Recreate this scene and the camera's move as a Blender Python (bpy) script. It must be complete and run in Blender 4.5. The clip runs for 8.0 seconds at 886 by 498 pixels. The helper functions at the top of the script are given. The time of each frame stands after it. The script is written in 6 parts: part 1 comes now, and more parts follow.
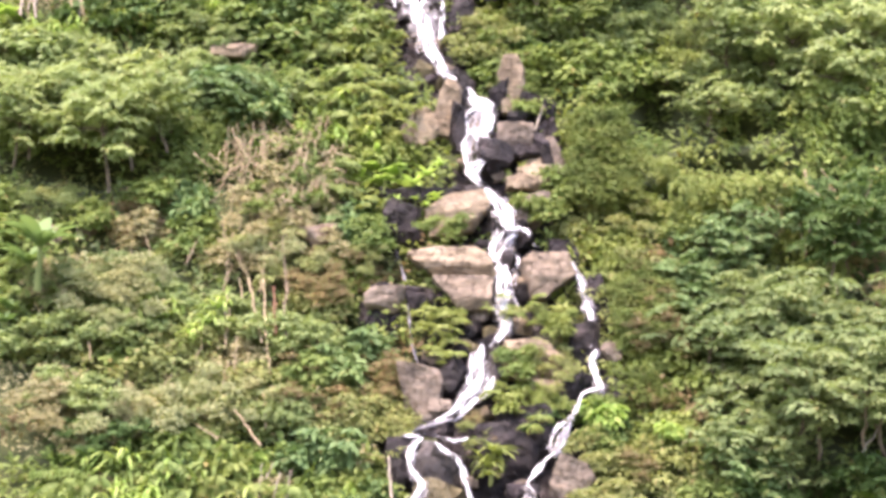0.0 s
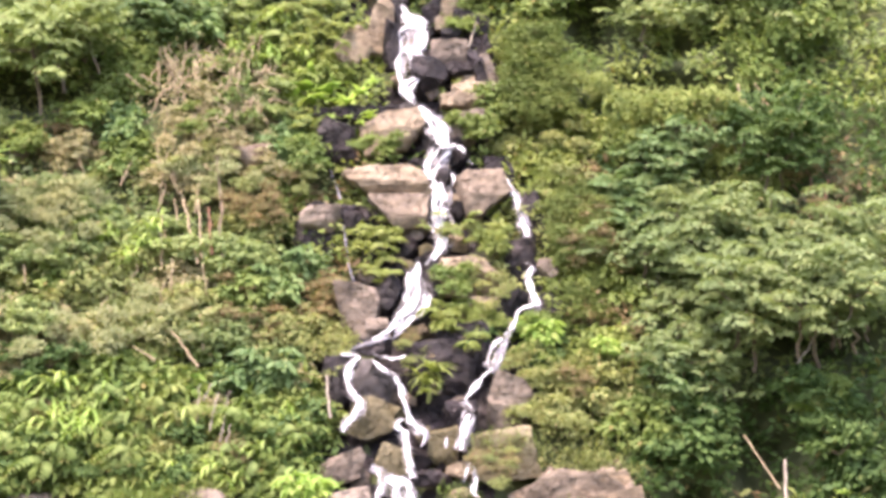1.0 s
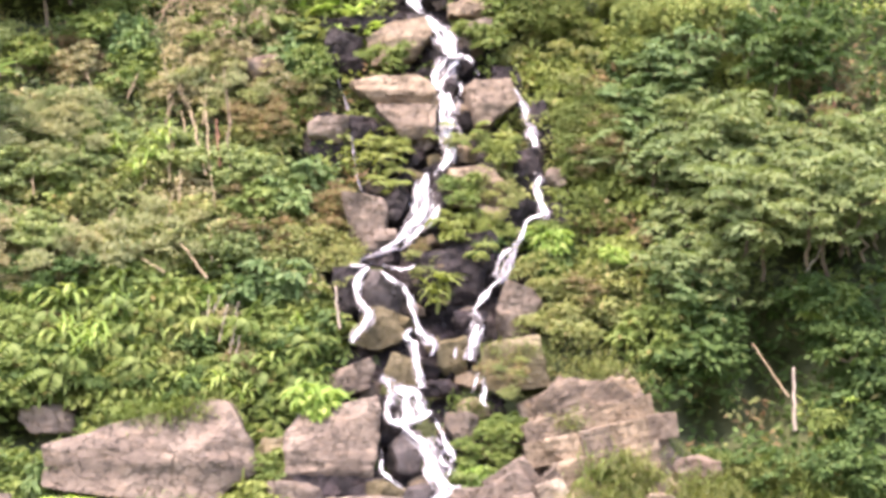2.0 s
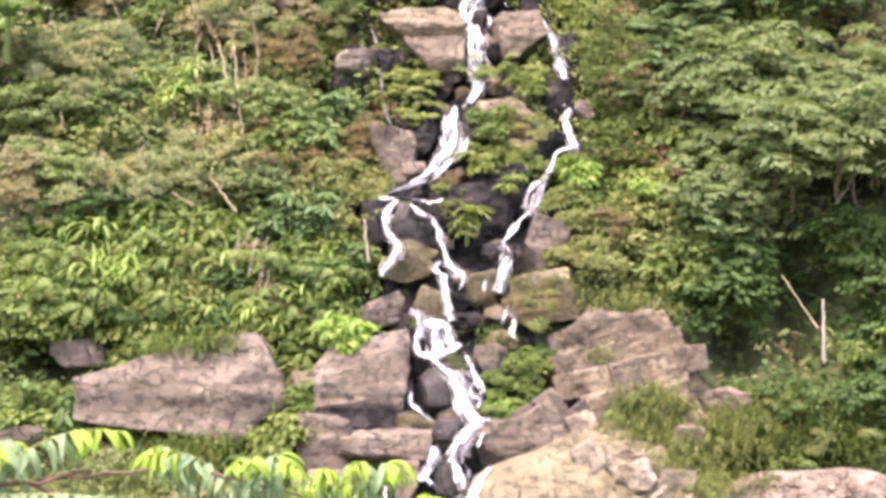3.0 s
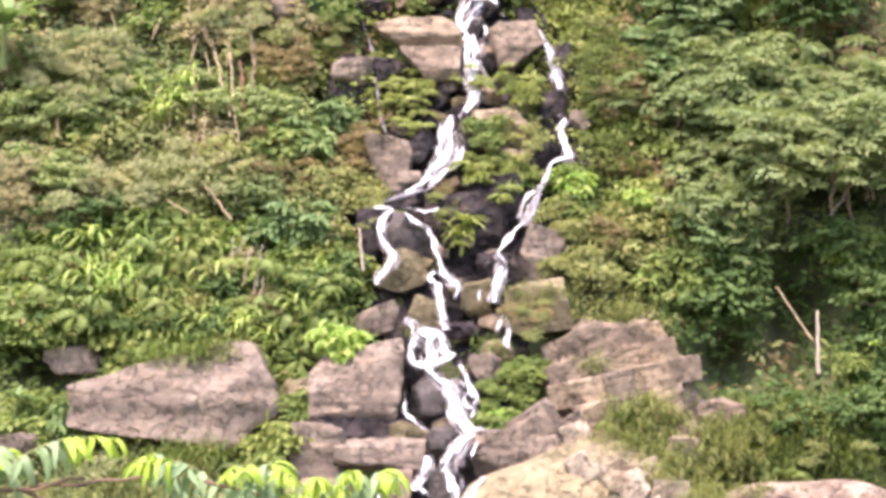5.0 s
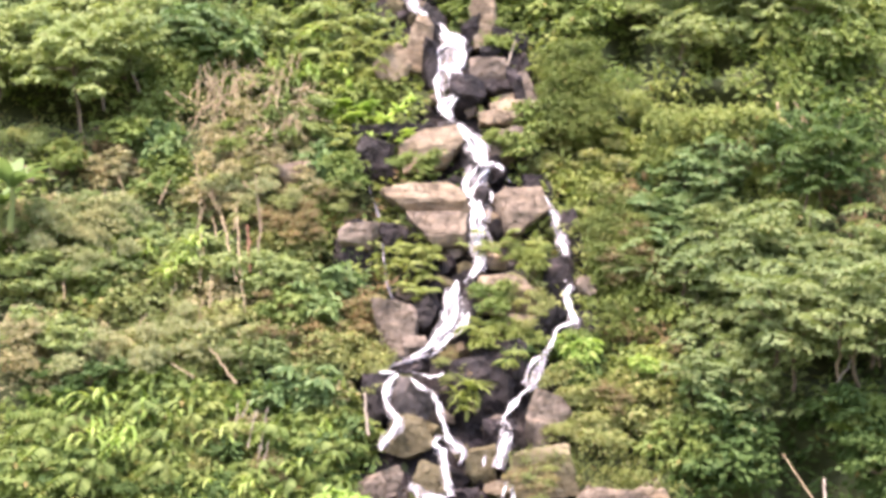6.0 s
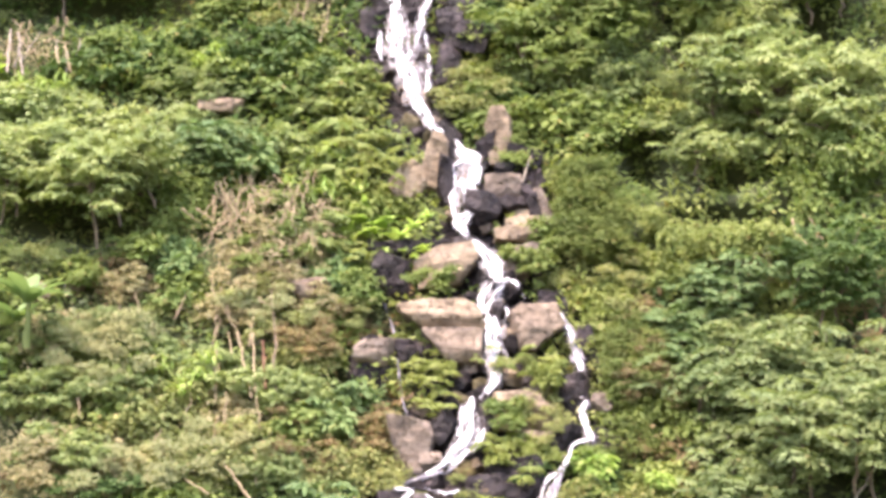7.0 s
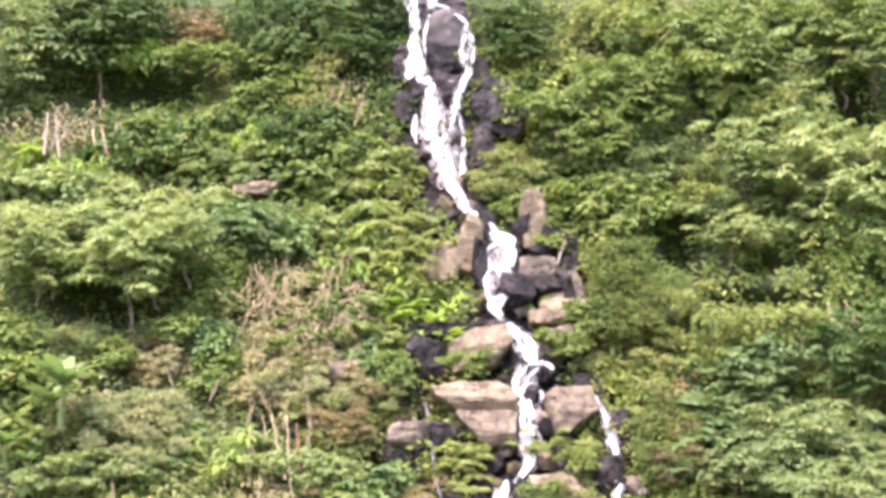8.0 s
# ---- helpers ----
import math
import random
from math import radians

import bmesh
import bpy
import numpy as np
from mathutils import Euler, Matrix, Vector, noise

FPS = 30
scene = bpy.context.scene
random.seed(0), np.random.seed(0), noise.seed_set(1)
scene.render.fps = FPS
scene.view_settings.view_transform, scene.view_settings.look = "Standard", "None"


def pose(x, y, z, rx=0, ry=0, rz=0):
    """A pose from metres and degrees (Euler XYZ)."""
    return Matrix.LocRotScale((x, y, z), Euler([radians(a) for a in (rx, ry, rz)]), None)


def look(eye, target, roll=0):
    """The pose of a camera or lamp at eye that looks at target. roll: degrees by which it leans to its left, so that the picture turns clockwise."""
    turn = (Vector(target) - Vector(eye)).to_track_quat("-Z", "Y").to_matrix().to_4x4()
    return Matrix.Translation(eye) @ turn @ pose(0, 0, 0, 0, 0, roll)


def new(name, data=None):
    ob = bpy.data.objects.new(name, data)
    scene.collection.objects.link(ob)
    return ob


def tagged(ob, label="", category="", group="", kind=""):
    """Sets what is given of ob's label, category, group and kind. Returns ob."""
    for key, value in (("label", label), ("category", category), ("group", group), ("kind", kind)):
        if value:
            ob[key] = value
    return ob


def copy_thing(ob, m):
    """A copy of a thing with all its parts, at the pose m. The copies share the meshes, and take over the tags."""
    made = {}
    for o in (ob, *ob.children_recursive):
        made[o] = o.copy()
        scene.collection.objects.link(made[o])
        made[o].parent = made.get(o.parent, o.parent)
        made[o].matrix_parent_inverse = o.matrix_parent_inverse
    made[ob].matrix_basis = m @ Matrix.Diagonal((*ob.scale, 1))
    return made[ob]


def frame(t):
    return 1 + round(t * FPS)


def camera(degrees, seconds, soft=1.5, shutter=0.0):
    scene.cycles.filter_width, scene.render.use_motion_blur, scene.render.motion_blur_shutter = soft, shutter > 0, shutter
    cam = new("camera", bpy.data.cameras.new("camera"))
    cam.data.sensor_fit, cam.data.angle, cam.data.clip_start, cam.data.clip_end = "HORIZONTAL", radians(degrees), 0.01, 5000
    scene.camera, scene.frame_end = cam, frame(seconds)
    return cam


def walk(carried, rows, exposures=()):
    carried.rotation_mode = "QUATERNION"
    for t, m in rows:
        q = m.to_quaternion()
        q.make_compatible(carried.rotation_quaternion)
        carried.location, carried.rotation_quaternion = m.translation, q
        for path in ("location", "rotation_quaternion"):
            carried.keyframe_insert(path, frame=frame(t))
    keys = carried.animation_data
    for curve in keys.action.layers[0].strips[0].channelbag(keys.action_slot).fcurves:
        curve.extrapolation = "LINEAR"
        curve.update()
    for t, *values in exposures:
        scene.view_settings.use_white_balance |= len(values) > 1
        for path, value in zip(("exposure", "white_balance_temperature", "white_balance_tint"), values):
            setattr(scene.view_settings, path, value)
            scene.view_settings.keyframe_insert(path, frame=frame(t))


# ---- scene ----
# ---- camera: turned by hand on one spot, with a long lens ----
EYE = 1.6
cam = camera(22, 8.0, soft=3.6)
# seconds, yaw, pitch, roll
TURNS = [
    (0, 0.000, 9.800, 0.750),
    (0.5, -1.517, 8.845, -0.241),
    (1, -1.648, 7.749, -0.249),
    (1.5, -1.487, 6.867, -0.641),
    (1.7, -1.528, 6.276, -0.525),
    (2.8, -0.832, 4.140, -0.751),
    (3, -0.673, 3.821, -0.657),
    (3.5, -0.851, 2.909, -0.532),
    (4, -0.871, 2.675, -0.465),
    (4.2, -0.638, 2.549, -0.403),
    (5.3, -1.015, 5.130, -0.142),
    (5.5, -0.959, 5.943, 0.169),
    (6, -0.676, 8.202, -0.002),
    (6.5, -0.830, 9.445, 0.072),
    (7, -0.283, 11.113, 0.057),
    (7.5, -0.376, 12.242, 0.391),
    (8, 0.613, 13.194, 0.364),
]
walk(cam, [(t, pose(0, 0, EYE, 0, 0, yaw) @ pose(0, 0, 0, 90 + pitch) @ pose(0, 0, 0, 0, 0, roll)) for t, yaw, pitch, roll in TURNS],
     exposures=[(0.0, 2.68, 6950, 26), (1.5, 2.66, 7100, 26), (3.0, 2.45, 7050, 26), (4.0, 2.43, 7050, 26), (5.5, 2.60, 7100, 26), (6.5, 2.72, 7050, 25), (7.5, 2.76, 7150, 25), (8.0, 2.76, 6850, 26)])

# ---- light: bright hazy daylight, soft sun high behind the camera ----
SUN_HEIGHT, SUN_TURN = 68.0, 215.0
world = bpy.data.worlds.new("sky")
scene.world = world
world.use_nodes = True
sky = world.node_tree.nodes.new("ShaderNodeTexSky")
sky.sky_type, sky.sun_disc = "NISHITA", False
sky.sun_elevation, sky.sun_rotation = radians(SUN_HEIGHT), radians(SUN_TURN)
sky.dust_density = 3.0
backing = world.node_tree.nodes["Background"]
backing.inputs["Strength"].default_value = 0.15
world.node_tree.links.new(sky.outputs[0], backing.inputs["Color"])
lamp = bpy.data.lights.new("sun", "SUN")
lamp.energy, lamp.angle, lamp.color = 1.08, radians(20), (1.0, 0.93, 0.8)
sun = new("sun", lamp)
a, e = radians(SUN_TURN), radians(SUN_HEIGHT)
sun.matrix_world = look((math.sin(a) * math.cos(e), math.cos(a) * math.cos(e), math.sin(e)), (0, 0, 0))


# ---- materials ----
class Nodes:
    def __init__(self, name):
        self.mat = bpy.data.materials.new(name)
        self.mat.use_nodes = True
        self.tree = self.mat.node_tree
        self.bsdf = self.tree.nodes["Principled BSDF"]
        self.out = self.tree.nodes["Material Output"]
        self.co = self.tree.nodes.new("ShaderNodeTexCoord")
        self.geo = self.tree.nodes.new("ShaderNodeNewGeometry")

    def add(self, kind, **values):
        n = self.tree.nodes.new(kind)
        for key, v in values.items():
            n.inputs[key.replace("_", " ")].default_value = v
        return n

    def link(self, a, b):
        self.tree.links.new(a, b)

    def noise(self, scale, detail=4.0, rough=0.6, vec=None, stretch=None):
        n = self.add("ShaderNodeTexNoise", Scale=scale, Detail=detail, Roughness=rough)
        src = vec if vec is not None else self.geo.outputs["Position"]
        if stretch:
            m = self.tree.nodes.new("ShaderNodeMapping")
            m.inputs["Scale"].default_value = stretch
            self.link(src, m.inputs[0])
            src = m.outputs[0]
        self.link(src, n.inputs["Vector"])
        return n.outputs["Fac"]

    def ramp(self, fac, stops):
        r = self.tree.nodes.new("ShaderNodeValToRGB")
        while len(r.color_ramp.elements) < len(stops):
            r.color_ramp.elements.new(0.5)
        for el, (p, c) in zip(r.color_ramp.elements, stops):
            el.position, el.color = p, (*c, 1) if len(c) == 3 else c
        self.link(fac, r.inputs[0])
        return r.outputs[0]

    def mix(self, fac, a, b, blend="MIX"):
        m = self.tree.nodes.new("ShaderNodeMix")
        m.data_type, m.blend_type = "RGBA", blend
        for v, s in ((fac, m.inputs["Factor"]), (a, m.inputs["A"]), (b, m.inputs["B"])):
            for sock in ([s] if s is m.inputs["Factor"] else [i for i in m.inputs if i.name == s.name and i.type == "RGBA"]):
                if isinstance(v, (int, float)):
                    sock.default_value = v
                elif isinstance(v, tuple):
                    sock.default_value = (*v, 1)
                else:
                    self.link(v, sock)
        return [o for o in m.outputs if o.type == "RGBA"][0]

    def bump(self, height, strength, distance):
        b = self.add("ShaderNodeBump", Strength=strength, Distance=distance)
        self.link(height, b.inputs["Height"])
        self.link(b.outputs[0], self.bsdf.inputs["Normal"])

    def base(self, colour, rough):
        self.link(colour, self.bsdf.inputs["Base Color"])
        self.bsdf.inputs["Roughness"].default_value = rough


def leaf_material(name, low, mid, high, dry=(0.2, 0.15, 0.06), dry_share=0.04, glow=0.33, rough=0.6):
    """Leaf colour: every leaf differs a little, every plant too, and whole patches drift."""
    n = Nodes(name)
    info = n.tree.nodes.new("ShaderNodeObjectInfo")
    low, high = [tuple(0.6 * c + 0.4 * m for c, m in zip(end, mid)) for end in (low, high)]
    per_leaf = n.ramp(n.geo.outputs["Random Per Island"], [(0.0, low), (0.5, mid), (1.0 - dry_share, high), (1.0, dry)])
    per_plant = n.ramp(info.outputs["Random"], [(0.0, (0.72, 0.8, 0.74)), (0.35, (0.96, 0.96, 0.96)), (0.7, (1.05, 1.03, 0.96)), (1.0, (1.2, 1.15, 1.0))])
    patch = n.ramp(n.noise(0.35, 3), [(0.3, (0.75, 0.85, 0.8)), (0.7, (1.25, 1.12, 1.0))])
    tuft = n.ramp(n.noise(1.6, 3), [(0.3, (0.8, 0.84, 0.85)), (0.5, (1, 1, 1)), (0.7, (1.25, 1.18, 1.1))])
    colour = n.mix(1.0, n.mix(1.0, per_leaf, per_plant, "MULTIPLY"), n.mix(1.0, patch, tuft, "MULTIPLY"), "MULTIPLY")
    n.base(colour, rough)
    n.bsdf.inputs["Specular IOR Level"].default_value = 0.22
    t = n.tree.nodes.new("ShaderNodeBsdfTranslucent")
    n.link(n.mix(1.0, colour, (1.25, 1.35, 0.6), "MULTIPLY"), t.inputs["Color"])
    m = n.tree.nodes.new("ShaderNodeMixShader")
    m.inputs[0].default_value = glow
    n.link(n.bsdf.outputs[0], m.inputs[1])
    n.link(t.outputs[0], m.inputs[2])
    n.link(m.outputs[0], n.out.inputs["Surface"])
    return n.mat


def rock_material(name, dark, mid, pale, rough=0.85, moss=0.0, layers=(1, 1, 3.0), crack=0.45, wet=False):
    n = Nodes(name)
    big = n.noise(0.9, 6, 0.65)
    colour = n.ramp(big, [(0.28, dark), (0.5, mid), (0.72, pale)])
    stain = n.noise(2.2, 6, 0.7, stretch=layers)
    colour = n.mix(0.8, colour, n.ramp(stain, [(0.3, (0.25, 0.23, 0.22)), (0.45, (0.9, 0.9, 0.9)), (0.57, (1.12, 1.09, 1.04)), (0.61, (1.35, 1.28, 1.2)), (0.65, (2.0, 1.85, 1.65))]), "MULTIPLY")
    grain = n.noise(9.0, 5, 0.7, stretch=layers)
    colour = n.mix(0.75, colour, n.ramp(grain, [(0.3, (0.45, 0.43, 0.42)), (0.55, (1, 1, 1)), (0.8, (1.35, 1.28, 1.2))]), "MULTIPLY")
    line = n.ramp(n.noise(0.8, 4, 0.55, stretch=(1.0, 1.0, 1.7)), [(0.485, (1, 1, 1)), (0.5, (0, 0, 0)), (0.515, (1, 1, 1))])
    colour = n.mix(crack, colour, n.mix(1.0, colour, line, "MULTIPLY"))
    if moss:
        up = n.tree.nodes.new("ShaderNodeSeparateXYZ")
        n.link(n.geo.outputs["Normal"], up.inputs[0])
        m = n.tree.nodes.new("ShaderNodeMath")
        m.operation = "MULTIPLY_ADD"
        n.link(n.noise(1.6, 5), m.inputs[0])
        m.inputs[1].default_value, m.inputs[2].default_value = 1.6, moss - 1.3
        colour = n.mix(n.ramp(m.outputs[0], [(0.2, (0, 0, 0)), (0.6, (1, 1, 1))]), colour, n.ramp(n.noise(14, 3), [(0.3, (0.16, 0.13, 0.05)), (0.7, (0.31, 0.265, 0.16))]))
    fine = n.ramp(n.noise(1.7, 5, 0.6, stretch=(layers[2] * 0.6, 1.0, layers[0] * 1.2)), [(0.488, (1, 1, 1)), (0.5, (0.15, 0.13, 0.12)), (0.512, (1, 1, 1))])
    colour = n.mix(crack, colour, n.mix(1.0, colour, fine, "MULTIPLY"))
    n.base(colour, rough)
    if wet:
        n.bsdf.inputs["Coat Weight"].default_value, n.bsdf.inputs["Coat Roughness"].default_value = 0.06, 0.3
        n.bsdf.inputs["Specular IOR Level"].default_value = 0.25
    h = n.mix(0.3, n.mix(0.35, n.noise(2.6, 9, 0.72, stretch=layers), line), fine)
    n.bump(h, 1.0, 0.5)
    return n.mat


def bark_material(name, dark, pale):
    n = Nodes(name)
    n.base(n.ramp(n.noise(6, 5, stretch=(1, 1, 0.25)), [(0.3, dark), (0.7, pale)]), 0.85)
    n.bump(n.noise(25, 4, stretch=(1, 1, 0.2)), 0.6, 0.03)
    return n.mat


M = {
    "green": leaf_material("leaves_green", (0.098, 0.149, 0.041), (0.154, 0.216, 0.062), (0.235, 0.288, 0.098)),
    "yellow_green": leaf_material("leaves_yellow_green", (0.13, 0.172, 0.047), (0.2, 0.248, 0.073), (0.285, 0.33, 0.12), glow=0.35),
    "grey_green": leaf_material("leaves_grey_green", (0.122, 0.172, 0.074), (0.196, 0.255, 0.11), (0.295, 0.358, 0.17), glow=0.4),
    "blue_green": leaf_material("leaves_blue_green", (0.088, 0.152, 0.06), (0.14, 0.218, 0.088), (0.225, 0.305, 0.14)),
    # a dark leaf of its own, also used where shade is put into the colour
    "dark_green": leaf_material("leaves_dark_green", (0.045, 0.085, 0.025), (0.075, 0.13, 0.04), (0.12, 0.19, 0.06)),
    "olive": leaf_material("leaves_olive", (0.15, 0.178, 0.066), (0.235, 0.268, 0.102), (0.335, 0.362, 0.16), dry=(0.32, 0.25, 0.135), dry_share=0.15, glow=0.35),
    "tan": leaf_material("leaves_dry", (0.225, 0.2, 0.112), (0.35, 0.31, 0.18), (0.45, 0.4, 0.24), dry=(0.19, 0.22, 0.095), dry_share=0.3, glow=0.25),
    "rust": leaf_material("leaves_rust", (0.153, 0.100, 0.055), (0.225, 0.160, 0.085), (0.270, 0.240, 0.120), dry=(0.117, 0.180, 0.060), dry_share=0.4, glow=0.25),
    "lime": leaf_material("leaves_lime", (0.187, 0.314, 0.077), (0.293, 0.426, 0.116), (0.445, 0.475, 0.190), glow=0.4),
    "pale_green": leaf_material("leaves_pale_green", (0.178, 0.235, 0.095), (0.26, 0.325, 0.138), (0.35, 0.408, 0.195), glow=0.4),
    "straw": leaf_material("leaves_straw", (0.205, 0.23, 0.115), (0.285, 0.31, 0.16), (0.36, 0.38, 0.21), dry=(0.28, 0.225, 0.12), dry_share=0.1, glow=0.25),
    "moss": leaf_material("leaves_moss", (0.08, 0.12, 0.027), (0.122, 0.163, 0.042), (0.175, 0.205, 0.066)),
    "near_leaf": leaf_material("leaves_near", (0.14, 0.21, 0.12), (0.2, 0.29, 0.16), (0.3, 0.4, 0.17), dry_share=0.0, glow=0.22, rough=0.4),
    "near_tip": leaf_material("leaves_near_tip", (0.22, 0.33, 0.05), (0.29, 0.41, 0.06), (0.37, 0.47, 0.08), dry_share=0.0, glow=0.3, rough=0.4),
    "near_stem": bark_material("leaf_midrib", (0.2, 0.22, 0.08), (0.3, 0.3, 0.12)),
    "near_bark": bark_material("sapling_bark", (0.09, 0.055, 0.035), (0.2, 0.13, 0.08)),
    "rust_bark": bark_material("rust_bark", (0.12, 0.05, 0.03), (0.24, 0.12, 0.07)),
    "bark": bark_material("bark", (0.06, 0.045, 0.03), (0.2, 0.15, 0.1)),
    "pale_bark": bark_material("pale_bark", (0.16, 0.13, 0.1), (0.34, 0.29, 0.23)),
    "dead_wood": bark_material("dead_wood", (0.17, 0.12, 0.065), (0.4, 0.32, 0.2)),
    "rock": rock_material("rock_grey_brown", (0.11, 0.085, 0.068), (0.2, 0.155, 0.122), (0.285, 0.23, 0.182), layers=(0.6, 1, 2.2), crack=0.2),
    "cliff_rock": rock_material("rock_cliff", (0.12, 0.09, 0.066), (0.22, 0.168, 0.124), (0.34, 0.268, 0.2), layers=(0.8, 1, 1.4), crack=0.25),
    "pale_rock": rock_material("rock_pale", (0.24, 0.185, 0.135), (0.42, 0.345, 0.265), (0.58, 0.5, 0.4), crack=0.5),
    "tan_rock": rock_material("rock_tan", (0.14, 0.103, 0.068), (0.295, 0.225, 0.153), (0.46, 0.365, 0.265), layers=(0.5, 1, 4.0)),
    # near black: wet stone with the shade of crevices put into its colour
    "wet_shade_rock": rock_material("rock_wet_shade", (0.006, 0.0045, 0.005), (0.02, 0.0148, 0.0165), (0.085, 0.064, 0.068), rough=0.5, wet=True, layers=(1.3, 1, 1.3)),
    "olive_rock": rock_material("rock_algae", (0.012, 0.009, 0.005), (0.03, 0.02, 0.012), (0.058, 0.042, 0.027), rough=0.5, moss=0.1, wet=True),
    "damp_rock": rock_material("rock_damp", (0.024, 0.02, 0.02), (0.07, 0.058, 0.058), (0.14, 0.118, 0.116), rough=0.6, layers=(1.5, 1, 0.7)),
    "mossy_rock": rock_material("rock_mossy", (0.14, 0.105, 0.068), (0.255, 0.2, 0.132), (0.36, 0.295, 0.205), moss=0.2, layers=(1.6, 1, 0.45), crack=0.5),
    "pink_rock": rock_material("rock_pink", (0.095, 0.064, 0.047), (0.25, 0.182, 0.137), (0.47, 0.375, 0.3), crack=0.85, layers=(1, 1, 1.6)),
}
n = Nodes("soil")
earth = n.ramp(n.noise(1.2, 6), [(0.3, (0.026, 0.025, 0.013)), (0.5, (0.054, 0.048, 0.024)), (0.68, (0.068, 0.072, 0.03))])
grassy = n.ramp(n.noise(0.8, 8, 0.7), [(0.3, (0.03, 0.05, 0.015)), (0.5, (0.07, 0.1, 0.03)), (0.7, (0.13, 0.15, 0.05))])
axis = n.tree.nodes.new("ShaderNodeSeparateXYZ")
n.link(n.geo.outputs["Position"], axis.inputs[0])
side_on = n.tree.nodes.new("ShaderNodeMath")
side_on.operation = "ABSOLUTE"
n.link(axis.outputs["X"], side_on.inputs[0])
edge = n.tree.nodes.new("ShaderNodeMapRange")
edge.inputs["From Min"].default_value, edge.inputs["From Max"].default_value = 22.0, 27.0
n.link(side_on.outputs[0], edge.inputs["Value"])
n.base(n.mix(edge.outputs[0], earth, grassy), 0.95)
n.bump(n.noise(6, 6), 0.8, 0.1)
M["soil"] = n.mat
n = Nodes("white_water")
flow = n.tree.nodes.new("ShaderNodeUVMap")
flow.uv_map = "flow"
rim = n.tree.nodes.new("ShaderNodeAttribute")
rim.attribute_name = "rim"
n.base(n.ramp(n.noise(1.0, 4, 0.65, flow.outputs[0], (11.0, 1.6, 1.0)), [(0.36, (0.16, 0.15, 0.17)), (0.46, (0.42, 0.41, 0.44)), (0.57, (0.76, 0.75, 0.78))]), 0.55)
lace = n.tree.nodes.new("ShaderNodeMath")
lace.operation = "MULTIPLY_ADD"
n.link(rim.outputs["Fac"], lace.inputs[0])
lace.inputs[1].default_value = -0.18
n.link(n.noise(1.0, 4, 0.62, flow.outputs[0], (5.5, 1.3, 1.0)), lace.inputs[2])
n.link(n.ramp(lace.outputs[0], [(0.42, (0, 0, 0)), (0.48, (0.4, 0.4, 0.4)), (0.54, (1, 1, 1))]), n.bsdf.inputs["Alpha"])
n.bump(n.noise(1.0, 4, 0.6, flow.outputs[0], (9.0, 1.4, 1.0)), 0.6, 0.05)
M["water"] = n.mat
n = Nodes("foam")
flow = n.tree.nodes.new("ShaderNodeUVMap")
flow.uv_map = "flow"
n.base(n.ramp(n.noise(1.0, 4, 0.65, flow.outputs[0], (11.0, 1.6, 1.0)), [(0.38, (0.16, 0.155, 0.17)), (0.58, (0.62, 0.62, 0.64))]), 0.5)
n.link(n.ramp(n.noise(1.0, 4, 0.62, flow.outputs[0], (4.0, 1.3, 1.0)), [(0.4, (0, 0, 0)), (0.5, (1, 1, 1))]), n.bsdf.inputs["Alpha"])
M["foam"] = n.mat
n = Nodes("water_film")
flow = n.tree.nodes.new("ShaderNodeUVMap")
flow.uv_map = "flow"
rim = n.tree.nodes.new("ShaderNodeAttribute")
rim.attribute_name = "rim"
n.base(n.ramp(n.noise(1.0, 4, 0.65, flow.outputs[0], (9.0, 1.8, 1.0)), [(0.36, (0.035, 0.031, 0.037)), (0.6, (0.21, 0.198, 0.225))]), 0.45)
lace = n.tree.nodes.new("ShaderNodeMath")
lace.operation = "MULTIPLY_ADD"
n.link(rim.outputs["Fac"], lace.inputs[0])
lace.inputs[1].default_value = -0.16
n.link(n.noise(1.0, 4, 0.62, flow.outputs[0], (6.0, 1.4, 1.0)), lace.inputs[2])
n.link(n.ramp(lace.outputs[0], [(0.42, (0, 0, 0)), (0.56, (0.9, 0.9, 0.9))]), n.bsdf.inputs["Alpha"])
n.bump(n.noise(1.0, 4, 0.6, flow.outputs[0], (9.0, 1.4, 1.0)), 0.5, 0.05)
M["water_film"] = n.mat


# ---- building helpers ----
def slope(z):
    """How far off the hillside stands at height z."""
    return 70.0 + 0.7 * (z + 2.0)


def stand(x, z, off):
    """A place that stands out from the hillside by off metres, a little further down the slope."""
    k = off / slope(z)
    return x * (1 - k), slope(z) - off, z - (z - EYE) * k


def mesh(name, verts, faces, mat, smooth=False):
    me = bpy.data.meshes.new(name)
    me.from_pydata(np.asarray(verts).tolist(), [], faces.tolist() if isinstance(faces, np.ndarray) else faces)
    if smooth:
        me.polygons.foreach_set("use_smooth", [True] * len(me.polygons))
    me.materials.append(mat)
    return me


def part(name, me, parent, label=""):
    ob = new(name, me)
    ob.parent = parent
    return tagged(ob, label)


def joined(pieces):
    vs, fs, k = [], [], 0
    for v, f in pieces:
        vs.append(np.asarray(v, float))
        fs += [[i + k for i in q] for q in (f.tolist() if isinstance(f, np.ndarray) else f)]
        k += len(v)
    return np.concatenate(vs), fs


def unit(v):
    return v / np.maximum(np.linalg.norm(v, axis=-1, keepdims=True), 1e-9)


